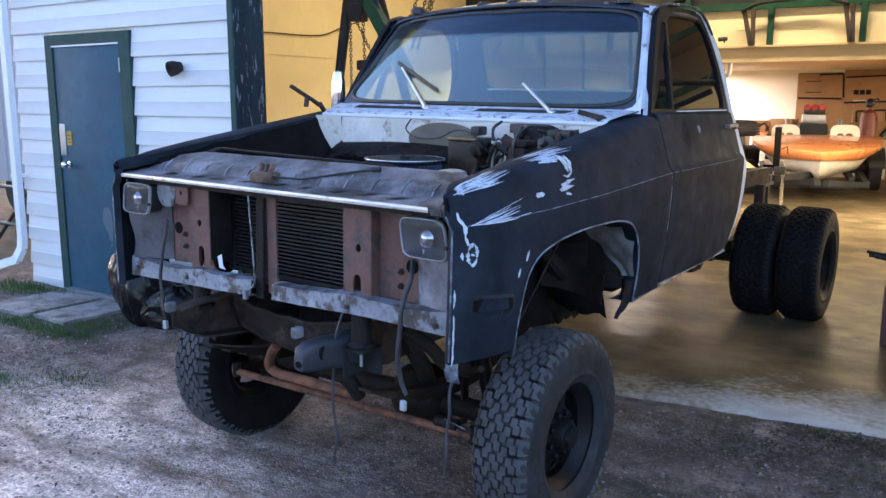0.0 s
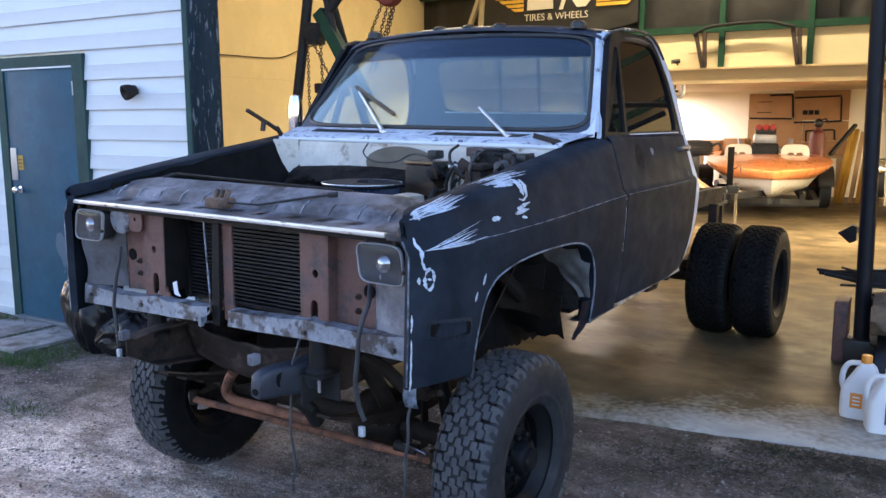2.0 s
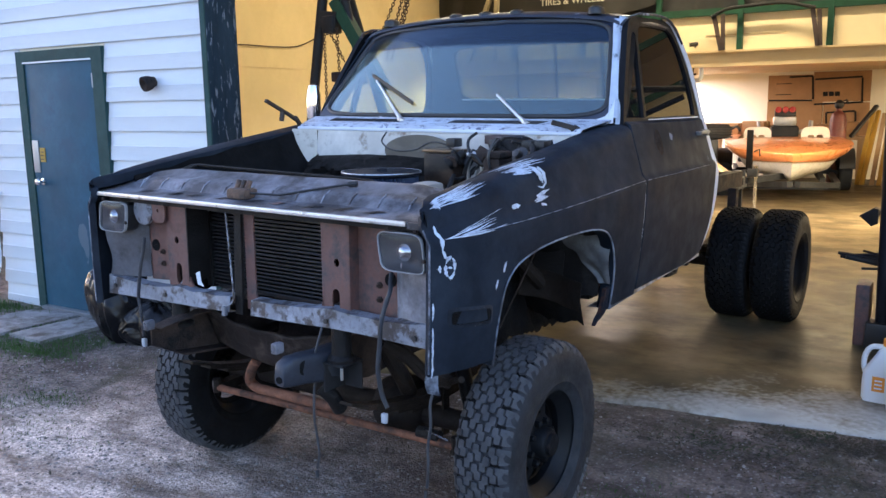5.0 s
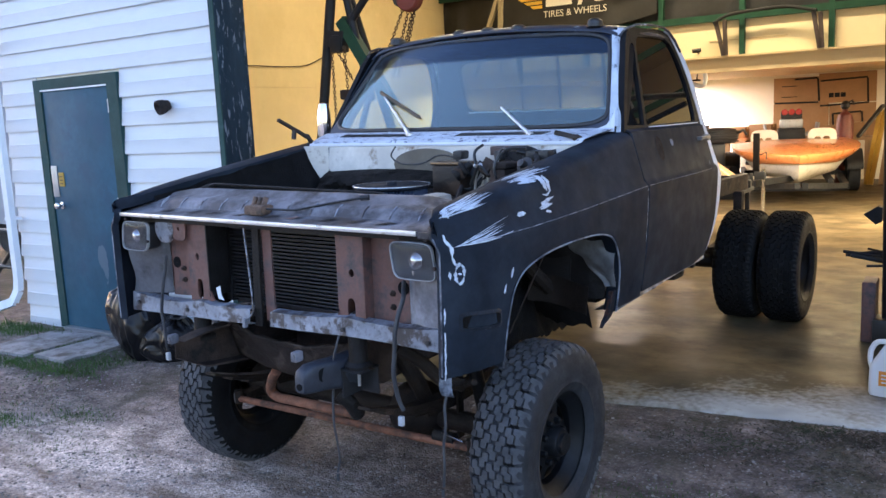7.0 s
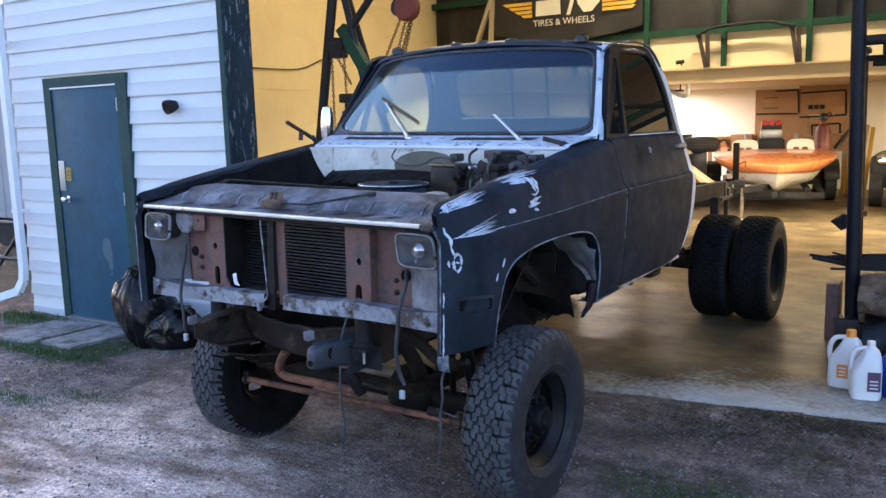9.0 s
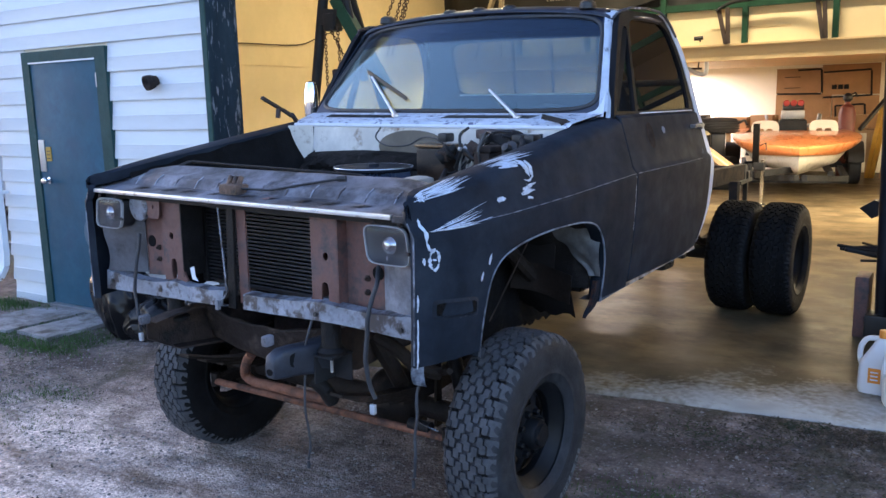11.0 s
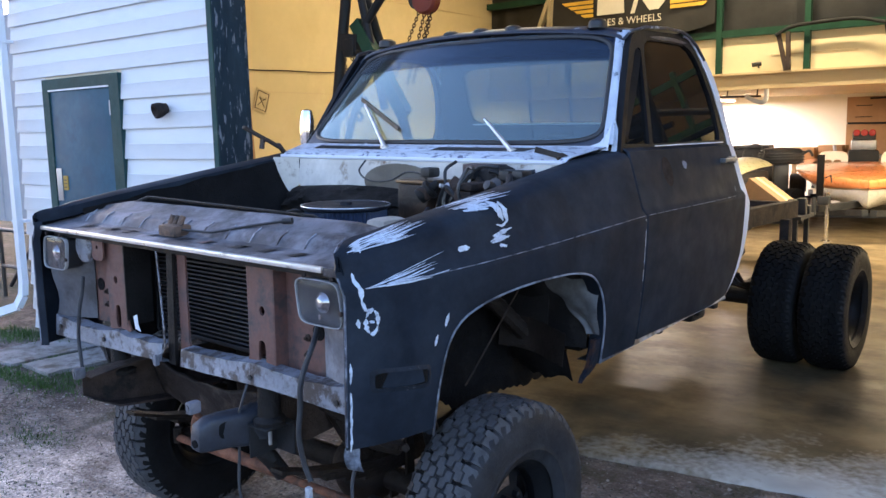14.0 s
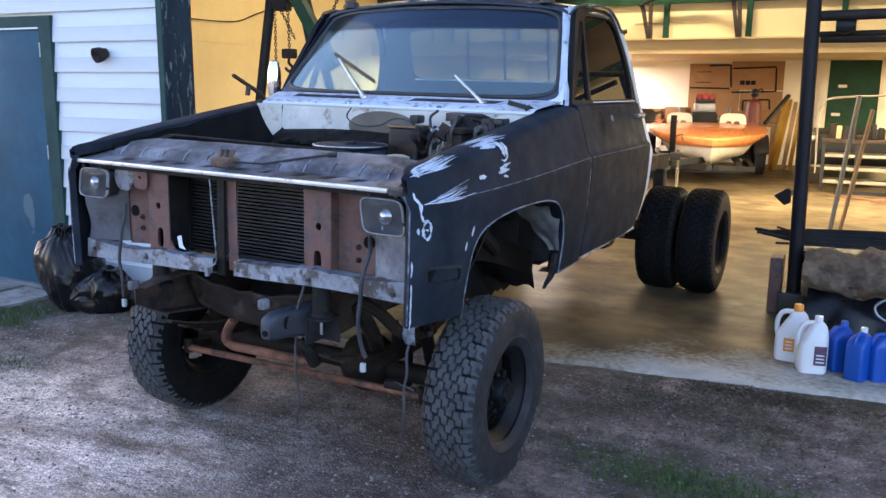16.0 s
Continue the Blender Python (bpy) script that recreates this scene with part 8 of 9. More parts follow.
def build_banner():
    y = 11.36
    t = thing("banner", "black vinyl banner with yellow stripes and white lettering", "banner", pose(-4.72, y, 3.12, 0, 0, 0))
    bm = B()
    grid(bm, lambda i, j: Vector((-1.30 + 2.45 * i, 0.025 * noise.noise((i * 6, j * 4, 3)), -0.34 + 0.16 * (2 * i - 1) ** 2 * (1 - j) - 0.05 * (1 - j) * i + 1.0 * j)), 30, 12)
    part("sheet", bm, M_TARP, t, "creased black vinyl sheet", solid=0.003)
    stripe = mat("yellow_stripe", (0.70, 0.42, 0.04), 0.6, var=0.12)
    white = mat("white_print", (0.72, 0.68, 0.58), 0.6, var=0.08)
    for k in range(4):
        for s in (-1, 1):
            bm = B()
            z = 0.01 + 0.062 * k
            a, b = (-1.06 + 0.10 * (3 - k) * 1.0, -0.56) if s < 0 else (0.56, 1.06 - 0.0 * k + 0.02 * k)
            plate(bm, [(a, z + 0.045), (a + 0.06 * (s < 0), z), (b - 0.06 * (s > 0), z), (b, z + 0.045)], [], lambda p, q: Vector((p, -0.036, q)), (0, 0.004, 0))
            part("yellow_stripe", bm, stripe, t)
    # the mark in the middle, drawn as plain shapes
    for pts in ([(-0.50, 0.02), (-0.49, 0.24), (-0.10, 0.24), (-0.09, 0.02)], [(0.0, 0.0), (0.08, 0.26), (0.14, 0.26), (0.06, 0.0)], [(0.16, 0.24), (0.52, 0.24), (0.52, 0.15), (0.40, 0.02), (0.27, 0.02), (0.18, 0.15)]):
        bm = B()
        plate(bm, pts, [], lambda p, q: Vector((p, -0.038, q)), (0, 0.004, 0))
        part("white_mark", bm, white, t)
    bm = B()
    for k in range(8):
        box(bm, -0.86 + 0.215 * k, -0.70 + 0.215 * k, -0.036, -0.032, 0.30, 0.37)
    part("print_bars", bm, white, t)
    me = text_mesh("TIRES & WHEELS", 0.135)
    me.materials.append(white)
    ob = new("lettering", me)
    ob.parent = t
    ob.matrix_basis = pose(-0.05, -0.036, -0.09, 90)


def build_mezz_things():
    t = thing("roll_bar", "dark steel roll bar standing on the mezzanine ledge", "roll bar", pose(0, 11.30, 0))
    bm = B()
    tube(bm, smooth([(-2.80, 0, 2.66), (-2.70, 0.02, 2.72), (-2.55, 0.03, 2.765), (-2.1, 0.04, 2.79), (-1.85, 0.03, 2.78), (-1.68, 0.02, 2.735), (-1.54, 0, 2.70)]), 0.022, 10)
    part("top_bar", bm, M_DUSTYBLACK, t)
    for a, b in (((-2.77, 0.04, 2.67), (-2.67, 0.04, 2.24)), ((-2.66, 0.04, 2.70), (-2.64, 0.04, 2.24)), ((-1.58, 0.04, 2.70), (-1.50, 0.04, 2.24)), ((-1.50, 0.04, 2.68), (-1.47, 0.04, 2.24))):
        bm = B()
        bar(bm, a, b, 0.04, 0.05)
        part("leg", bm, mat("brown_black_steel", (0.05, 0.032, 0.026), 0.5, var=0.3), t)
    t = thing("security_camera", "tiny dark security camera on the mezzanine edge", "camera", pose(-3.04, 11.40, 2.33))
    bm = B()
    tube(bm, [(0, 0.09, -0.03), (0, 0.03, 0.0)], 0.012, 8)
    tube(bm, [(-0.05, -0.03, 0.0), (0.05, 0.02, 0.01)], 0.028, 12)
    part("body", bm, M_BLACK, t)
    for a, b in (((-5.90, 11.3, 3.6), (-6.46, 11.3, 2.24)), ((-5.95, 11.33, 3.55), (-6.03, 11.33, 2.24))):
        bm = B()
        bar(bm, a, b, 0.09, 0.05)
        tagged(part("timber_strut", bm, mat("pale_timber", (0.42, 0.35, 0.22), 0.7, var=0.15, scale=3)), "pale timber strut leaning on the mezzanine", "strut", group="timber struts")
    t = thing("pipe_run", "thin brown pipes and a flexible hose under the mezzanine", "pipes", pose(0, 12.0, 0.0))
    bm = B()
    tube(bm, [(-4.4, 0, 1.985), (-3.15, 0, 1.96)], 0.014, 8)
    part("pipe", bm, M_RUST, t)
    for x in (-3.9, -3.6, -3.2):
        bm = B()
        tube(bm, [(x, 0, 1.97), (x + 0.02, 0, 2.17)], 0.010, 6)
        part("hanger", bm, M_RUST, t)
    bm = B()
    tube(bm, smooth([(-3.35, 0, 1.97), (-3.22, 0, 1.90), (-3.12, 0, 1.88), (-3.08, 0, 1.95), (-3.09, 0, 2.17)]), 0.03, 10)
    part("hose", bm, M_GREY, t)


build_banner()
build_mezz_things()


# ---- boat on its trailer ----
BOAT_AT = pose(-1.98, 13.05, 0, 0, 0, 11.5)


def boat_half(s):
    return 1.0 * min(1.0, (1 - (1 - min(1, s / 0.50)) ** 3.4)) if s < 0.50 else 1.0 - 0.06 * (s - 0.50) / 0.50


def build_boat():
    L = 4.9
    t = thing("speedboat", "orange speedboat with white hull on a trailer", "boat", BOAT_AT)
    bm = B()

    def gun(s):
        return 0.795 + 0.105 * min(1, s / 0.45)

    def band(s):
        return 0.115 + 0.06 * min(1.0, s / 0.15)

    def hull(i, j):
        s, x = max(0.0001, i), -1 + 2 * j
        w = max(0.0015, boat_half(s))
        keel = 0.31 + 0.12 * max(0, 1 - s / 0.25) ** 2
        chine = min(keel + 0.14 + 0.05 * (1 - s), gun(s) - band(s) - 0.02)
        a = abs(x)
        if a < 0.7:
            xx, zz = w * 0.64 * a / 0.7, keel + (chine - keel) * (a / 0.7) ** 1.2
        else:
            f = (a - 0.7) / 0.3
            xx, zz = w * (0.64 + 0.16 * f), chine + (gun(s) - band(s) - chine) * f
        return Vector((math.copysign(xx, x), L * s + 0.25 * (1 - zz / 0.8) * (1 if s < 0.3 else 0.3), zz))
    grid(bm, hull, 26, 20)
    part("hull", bm, M_HULL, t, "white gelcoat hull", solid=0.02)
    for sd in (-1, 1):
        bm = B()
        grid(bm, lambda i, j: Vector((sd * (boat_half(i) + 0.002) * (0.80 + 0.20 * math.sin(math.pi / 2 * j)), L * i - 0.03 * j, gun(i) - band(i) * (1 - j))), 60, 3)
        part("topside", bm, M_BOAT, t, "orange topside", solid=0.015)
    bm = B()

    def deck(i, j):
        s, x = 0.50 * i, -1 + 2 * j
        return Vector((x * max(0.002, boat_half(s)), L * s, gun(s) + 0.055 * (1 - x * x) * min(1, s / 0.3)))
    grid(bm, deck, 20, 14)
    part("foredeck", bm, M_BOAT, t, "glossy orange foredeck", solid=0.012)
    for sd in (-1, 1):
        bm = B()
        grid(bm, lambda i, j: Vector((sd * (boat_half(0.5 + 0.5 * i) - 0.20 * j), L * (0.5 + 0.5 * i), gun(1) + 0.02 * j)), 8, 2)
        part("side_deck", bm, M_BOAT, t, "orange side deck", solid=0.012)
    bm = B()
    box(bm, -0.78, 0.78, 2.45, 4.85, 0.52, 0.55)
    part("cockpit_floor", bm, M_SEATCLOTH, t)
    for x in (-0.47, 0.47):
        bm = B()
        arch = oval(0, 0, 0.23, 0.20, 28, 4)
        outer = [(a, max(b, -0.14)) for a, b in arch]
        plate(bm, outer, [oval(-0.07, -0.02, 0.056, 0.080, 14, 4), oval(0.07, -0.02, 0.056, 0.080, 14, 4)], lambda a, b: Vector((x + a, 2.50 + 0.15 * b, 0.93 + b)), (0, 0.07, 0))
        st = part("seat_back", bm, M_SEATW, t, "white moulded seat back")
        bm = B()
        box(bm, x - 0.22, x + 0.22, 2.5, 2.95, 0.70, 0.80, None, 0.03)
        part("seat_cushion", bm, M_SEATW, st)
    # engine with blower
    bm = B()
    box(bm, -0.24, 0.24, 3.25, 3.85, 0.62, 1.12, None, 0.05)
    part("engine_block", bm, M_DUSTYBLACK, t, "dark boat engine")
    bm = B()
    box(bm, -0.20, 0.20, 3.30, 3.75, 1.12, 1.30, None, 0.05)
    part("blower", bm, M_GREY, t, "silver supercharger")
    for sd in (-1, 1):
        bm = B()
        for k in range(4):
            tube(bm, smooth([(sd * 0.24, 3.32 + 0.13 * k, 1.0), (sd * 0.42, 3.32 + 0.13 * k, 1.06), (sd * 0.46, 3.40 + 0.13 * k, 1.2)]), 0.028, 8)
        part("exhaust_header", bm, M_GREY, t)
    bm = B()
    box(bm, -0.18, 0.18, 3.28, 3.52, 1.30, 1.44, None, 0.02)
    sc = part("air_scoop", bm, M_BLACK, t, "air scoop with three red openings")
    for x in (-0.12, 0.0, 0.12):
        bm = B()
        lathe(bm, [(0.001, 0.03), (0.045, 0.03), (0.056, 0.02), (0.056, 0.0)], 18, pose(x, 3.275, 1.42, 90))
        part("red_disc", bm, M_RED, sc, "bright red scoop cover")
    # trailer
    tr = thing("boat_trailer", "black steel boat trailer with bunks and tongue jack", "trailer", BOAT_AT)
    for nm, a, b, w in (("beam", (-0.72, 0.9, 0.26), (-0.85, 4.7, 0.30), 0.08), ("beam", (0.72, 0.9, 0.26), (0.85, 4.7, 0.30), 0.08), ("beam", (-0.72, 0.95, 0.26), (-0.05, -0.75, 0.42), 0.08), ("beam", (0.72, 0.95, 0.26), (0.05, -0.75, 0.42), 0.08),
                        ("cross_beam", (-0.8, 2.9, 0.35), (0.8, 2.9, 0.35), 0.08), ("cross_beam", (-0.75, 0.98, 0.22), (0.75, 0.98, 0.22), 0.07), ("bunk", (-0.5, 0.9, 0.34), (-0.55, 4.6, 0.36), 0.08), ("bunk", (0.5, 0.9, 0.34), (0.55, 4.6, 0.36), 0.08), ("axle", (-1.05, 2.9, 0.32), (1.05, 2.9, 0.32), 0.07)):
        bm = B()
        bar(bm, a, b, w, w)
        part(nm, bm, M_DUSTYBLACK, tr)
    for sd in (-1, 1):
        bm = B()
        rot = pose(sd * 1.0, 2.9, 0.322, 0, 90)
        lathe(bm, [(0.16, -0.09), (0.24, -0.105), (0.30, -0.10), (0.322, -0.08), (0.325, 0), (0.322, 0.08), (0.30, 0.10), (0.24, 0.105), (0.16, 0.09)], 36, rot)
        w = part("wheel", bm, M_RUBBER, tr, "black trailer tyre")
        bm = B()
        lathe(bm, [(0.165, -0.085), (0.15, -0.06), (0.06, -0.02), (0.001, -0.02)], 24, rot)
        lathe(bm, [(0.165, 0.085), (0.15, 0.06), (0.06, 0.02), (0.001, 0.02)], 24, rot)
        part("rim", bm, M_RIM, w)
        bm = B()
        grid(bm, lambda i, j: Vector((sd * (0.88 + 0.25 * j), 2.9 + 0.40 * math.cos(math.pi * i), 0.40 + 0.34 * math.sin(math.pi * i))), 16, 2)
        part("mudguard", bm, M_DUSTYBLACK, tr, solid=0.006)
    # jack stand at the tongue
    M_JACKBLACK = mat("matt_black_post", (0.006, 0.0055, 0.006), 0.7, var=0.3, spec=0.05)
    jk = thing("trailer_jack", "square black trailer post with chrome jack leg", "trailer jack", pose(-2.46, 12.42, 0))
    bm = B()
    box(bm, -0.040, 0.040, -0.04, 0.04, 0.60, 1.17, None, 0.008)
    part("post", bm, M_JACKBLACK, jk, "square black post")
    bm = B()
    tube(bm, [(0.10, 0, 0.0), (0.10, 0, 0.66)], 0.026, 12)
    lathe(bm, [(0.07, 0.0), (0.07, 0.015), (0.03, 0.03)], 16, Matrix.Translation((0.10, 0, 0.0)))
    part("jack_leg", bm, M_CHROME, jk, "chrome jack leg")
    bm = B()
    box(bm, -0.02, 0.13, -0.06, 0.06, 0.50, 0.62, None, 0.02)
    part("jack_gear", bm, M_DUSTYBLACK, jk)
    bm = B()
    tube(bm, [(-0.06, -0.04, 0.36), (-0.06, -0.04, 0.60)], 0.03, 10)
    part("side_tube", bm, M_DUSTYBLACK, jk)
    bm = B()
    tube(bm, [(0.06, -0.02, 0.86), (0.15, -0.09, 0.90), (0.16, -0.09, 0.80)], 0.010, 6)
    part("crank", bm, M_DUSTYBLACK, jk)
    bm = B()
    bar(bm, (-0.05, 0.02, 0.44), (0.42, 1.35, 0.44), 0.09, 0.09)
    bar(bm, (-0.09, 0.02, 0.44), (-0.30, 1.0, 0.44), 0.09, 0.09)
    part("tongue", bm, M_DUSTYBLACK, jk)


build_boat()


# ---- clutter at the back of the shop ----
def carton(name, label, x, y, z, turn, w, d, h, tilt=0.0):
    t = thing(name, label, "box", pose(x, y, z, tilt, 0, turn))
    bm = B()
    box(bm, -w / 2, w / 2, -d / 2, d / 2, 0, h, None, 0.006)
    b = part("carton", bm, M_CARD, t)
    bm = B()
    box(bm, -w / 2 - 0.001, w / 2 + 0.001, -0.03, 0.03, h - 0.05, h + 0.002)
    part("tape", bm, M_BEAM, b)
    return t


def build_clutter():
    # flattened cartons pinned to the back wall
    t = thing("cardboard_panel", "flattened brown cardboard sheets fixed to the back wall", "cardboard", pose(0, BACK - 0.012, 0))
    for x0, x1, z0, z1 in ((-3.36, -2.50, 1.60, 2.10), (-2.49, -1.44, 1.55, 2.15), (-3.36, -2.30, 0.85, 1.58), (-2.28, -1.44, 0.85, 1.53)):
        bm = B()
        box(bm, x0, x1, -0.012 - random.uniform(0, 0.01), 0.004, z0, z1)
        part("sheet", bm, M_CARD, t)
    for a, b in (((-2.95, 2.06), (-2.52, 2.07)), ((-2.51, 2.07), (-2.48, 1.60)), ((-3.34, 1.59), (-2.5, 1.58)), ((-2.46, 1.50), (-1.60, 1.53)), ((-1.60, 2.01), (-1.58, 1.52)), ((-2.46, 2.0), (-1.60, 2.03)), ((-2.22, 1.33), (-1.70, 1.36)), ((-1.69, 1.36), (-1.66, 0.97)), ((-2.22, 1.33), (-2.20, 0.97))):
        bm = B()
        bar(bm, (a[0], -0.028, a[1]), (b[0], -0.028, b[1]), 0.035, 0.012, (0, 1, 0))
        part("tape_strip", bm, M_GREASE, t, "dark tape strip")
    for x, w, z, h in ((-2.30, 0.09, 1.66, 0.09), (-2.19, 0.09, 1.66, 0.09), (-2.08, 0.09, 1.66, 0.09), (-3.2, 0.3, 1.92, 0.015), (-3.2, 0.3, 1.70, 0.015)):
        bm = B()
        box(bm, x, x + w, -0.034, -0.028, z, z + h)
        part("print_bar", bm, M_GREASE, t)
    # shelf of boxes behind the boat
    s = thing("workbench", "low workbench with cartons along the back wall", "workbench", pose(-3.0, 18.0, 0))
    bm = B()
    box(bm, -1.2, 1.6, -0.4, 0.35, 0.82, 0.88)
    part("top", bm, M_WOOD, s)
    for x in (-1.1, 1.5):
        for yy in (-0.35, 0.3):
            bm = B()
            box(bm, x - 0.04, x + 0.04, yy - 0.04, yy + 0.04, 0, 0.82)
            part("leg", bm, M_WOOD, s)
    for k, (x, w, h) in enumerate(((-4.0, 0.5, 0.26), (-3.45, 0.45, 0.30), (-2.95, 0.42, 0.22), (-2.1, 0.4, 0.24), (-1.72, 0.32, 0.28))):
        carton("carton", "small brown cardboard carton on the workbench", x, 17.85, 0.88, random.uniform(-8, 8), w, 0.35, h)
    t = thing("gas_cylinder", "maroon gas cylinder with a black valve top", "gas cylinder", pose(-1.84, 17.1, 0))
    bm = B()
    lathe(bm, [(0.13, 0.0), (0.15, 0.02), (0.15, 1.20), (0.12, 1.32), (0.05, 1.38), (0.045, 1.42)], 24)
    part("tank", bm, mat("maroon_paint", (0.16, 0.035, 0.025), 0.45, var=0.2), t)
    bm = B()
    lathe(bm, [(0.05, 1.42), (0.08, 1.46), (0.08, 1.52), (0.03, 1.58), (0.001, 1.58)], 16)
    tube(bm, [(-0.03, 0, 1.5), (0.12, -0.02, 1.58), (0.16, -0.02, 1.5)], 0.018, 8)
    part("valve", bm, M_BLACK, t)
    # yellow hoist arms and a black strap leaning on the wall
    for k, (x0, x1, m) in enumerate(((-1.46, -1.30, M_YELLOWPAINT), (-1.38, -1.22, M_YELLOWPAINT), (-1.22, -1.12, M_WOOD), (-1.10, -1.02, M_YELLOWPAINT), (-1.62, -1.26, M_BLACK))):
        bm = B()
        bar(bm, (x0, 17.2, 0.0 if k < 4 else 0.9), (x1, 17.75, 1.42 - 0.05 * k if k < 4 else 1.46), 0.07, 0.05)
        if k < 4:
            tagged(part("leaning_plank", bm, m), "yellow painted plank leaning at the back wall" if m is M_YELLOWPAINT else "bare wooden plank leaning at the back wall", "plank", group="planks at the back wall")
        else:
            t = part("leaning_bar", bm, m)
            tagged(t, "black bar leaning across the yellow planks", "bar")
    # green door at the back
    bm = B()
    y = BACK
    box(bm, -0.74, -0.59, y - 0.06, y, 0.0, 2.34)
    box(bm, 0.35, 0.50, y - 0.06, y, 0.0, 2.34)
    box(bm, -0.59, 0.35, y - 0.06, y, 2.165, 2.34)
    d = setting("door_2", bm, M_WHITEWALL, "dark green back door in a wide white frame", "door")
    bm = B()
    box(bm, -0.585, 0.345, y - 0.035, y - 0.002, 0.0, 2.16)
    part("door_leaf", bm, M_DARKGREEN, d, "dark green door leaf")
    bm = B()
    for x, z in ((-0.40, 1.62), (-0.48, 1.05)):
        box(bm, x, x + 0.16, y - 0.04, y - 0.036, z, z + 0.06)
    part("note", bm, M_WHITEWALL, d, "small white notes")
    # outboard engine, small tractor, red tank and a tilted carton behind the truck frame
    t = thing("outboard_engine", "black finned outboard engine on a stand", "outboard engine", pose(-3.55, 14.6, 0, 0, 0, 20))
    bm = B()
    grid(bm, lambda i, j: Vector(((0.34 - 0.05 * abs(2 * j - 1) ** 3) * math.cos(2 * math.pi * i), (0.20 - 0.03 * abs(2 * j - 1) ** 3) * math.sin(2 * math.pi * i), 0.95 + 0.24 * j)), 24, 6)
    grid(bm, lambda i, j: Vector((0.29 * j * math.cos(2 * math.pi * i), 0.17 * j * math.sin(2 * math.pi * i), 1.19 + 0.03 * (1 - j * j))), 24, 4)
    part("cowl", bm, M_BLACK, t)
    for k in range(5):
        bm = B()
        box(bm, -0.36, 0.33, -0.215, -0.19, 0.975 + 0.042 * k, 0.995 + 0.042 * k, None, 0.004)
        part("fin", bm, M_DUSTYBLACK, t)
    bm = B()
    box(bm, -0.12, 0.12, -0.10, 0.10, 0.3, 0.95, None, 0.03)
    part("leg", bm, M_BLACK, t)
    bm = B()
    box(bm, -0.32, 0.32, -0.3, 0.3, 0.0, 0.3, None, 0.02)
    part("stand", bm, M_DUSTYBLACK, t)
    bm = B()
    tube(bm, smooth([(0.30, -0.1, 1.10), (0.40, -0.14, 1.16), (0.46, -0.12, 1.08)]), 0.022, 8)
    part("tiller", bm, M_BLACK, t)
    t = thing("garden_tractor", "old garden tractor with a pale yellow hood", "tractor", pose(-4.02, 13.7, 0, 0, 0, -14))
    bm = B()
    grid(bm, lambda i, j: Vector((-0.42 + 0.84 * i, -0.5 + 0.9 * j, 0.90 + 0.12 * math.sin(math.pi * i) ** 0.7 + 0.05 * j - 0.06 * (1 - j) ** 3)), 14, 8)
    part("hood", bm, mat("pale_yellow_green_paint", (0.52, 0.50, 0.30), 0.3, var=0.08, coat=0.3), t, "pale yellow hood", solid=0.02)
    bm = B()
    box(bm, -0.38, 0.38, -0.46, 0.4, 0.42, 0.88, None, 0.05)
    part("engine_housing", bm, M_BLACK, t)
    bm = B()
    box(bm, -0.40, 0.40, 0.4, 1.2, 0.30, 0.52, None, 0.05)
    part("chassis", bm, M_BLACK, t)
    bm = B()
    box(bm, -0.25, 0.25, 0.8, 1.15, 0.52, 0.66, None, 0.05)
    box(bm, -0.25, 0.25, 1.08, 1.18, 0.62, 1.12, None, 0.04)
    part("seat", bm, M_BLACK, t)
    bm = B()
    tube(bm, [(0.18 * math.cos(a), 0.55 + 0.06 * math.sin(a), 1.12 + 0.16 * math.sin(a)) for a in [2 * math.pi * k / 20 for k in range(21)]], 0.014, 6, False)
    tube(bm, [(0, 0.42, 0.88), (0, 0.55, 1.12)], 0.018, 8)
    part("steering_wheel", bm, M_BLACK, t)
    for sx, yy, r in ((-0.40, -0.3, 0.2), (0.40, -0.3, 0.2), (-0.46, 1.0, 0.28), (0.46, 1.0, 0.28)):
        bm = B()
        tube(bm, [(sx - 0.07, yy, r), (sx + 0.07, yy, r)], r, 24)
        part("wheel", bm, M_RUBBER, t)
    t = thing("parts_crate", "dark steel parts crate behind the tractor", "crate", pose(-4.45, 15.6, 0, 0, 0, 6))
    bm = B()
    box(bm, -0.45, 0.45, -0.25, 0.25, 0.0, 1.18, None, 0.05)
    part("body", bm, M_DUSTYBLACK, t)
    bm = B()
    box(bm, -0.46, 0.46, -0.26, 0.26, 1.18, 1.24, None, 0.02)
    part("lid", bm, M_BLACK, t)
    s = thing("parts_stand", "low steel stand holding cartons and parts behind the truck", "stand", pose(-2.75, 10.4, 0))
    bm = B()
    box(bm, -0.62, 0.62, -0.3, 0.3, 0.52, 0.56)
    part("top", bm, M_DUSTYBLACK, s)
    for x in (-0.55, 0.55):
        for yy in (-0.25, 0.25):
            bm = B()
            box(bm, x - 0.025, x + 0.025, yy - 0.025, yy + 0.025, 0, 0.52)
            part("leg", bm, M_DUSTYBLACK, s)
    t = thing("carton", "brown cardboard carton lying tilted on the parts stand", "box", pose(-2.60, 10.35, 0.60, 0, 0, -14) @ pose(0, 0, 0.07, 0, 33))
    bm = B()
    box(bm, -0.25, 0.25, -0.16, 0.16, 0, 0.20, None, 0.006)
    b_ = part("carton", bm, M_CARD, t)
    bm = B()
    box(bm, -0.251, 0.251, -0.03, 0.03, 0.15, 0.202)
    part("tape", bm, M_BEAM, b_)
    t = thing("fuel_tank", "red round-topped metal fuel tank on the parts stand", "tank", pose(-3.26, 10.4, 0.56))
    bm = B()
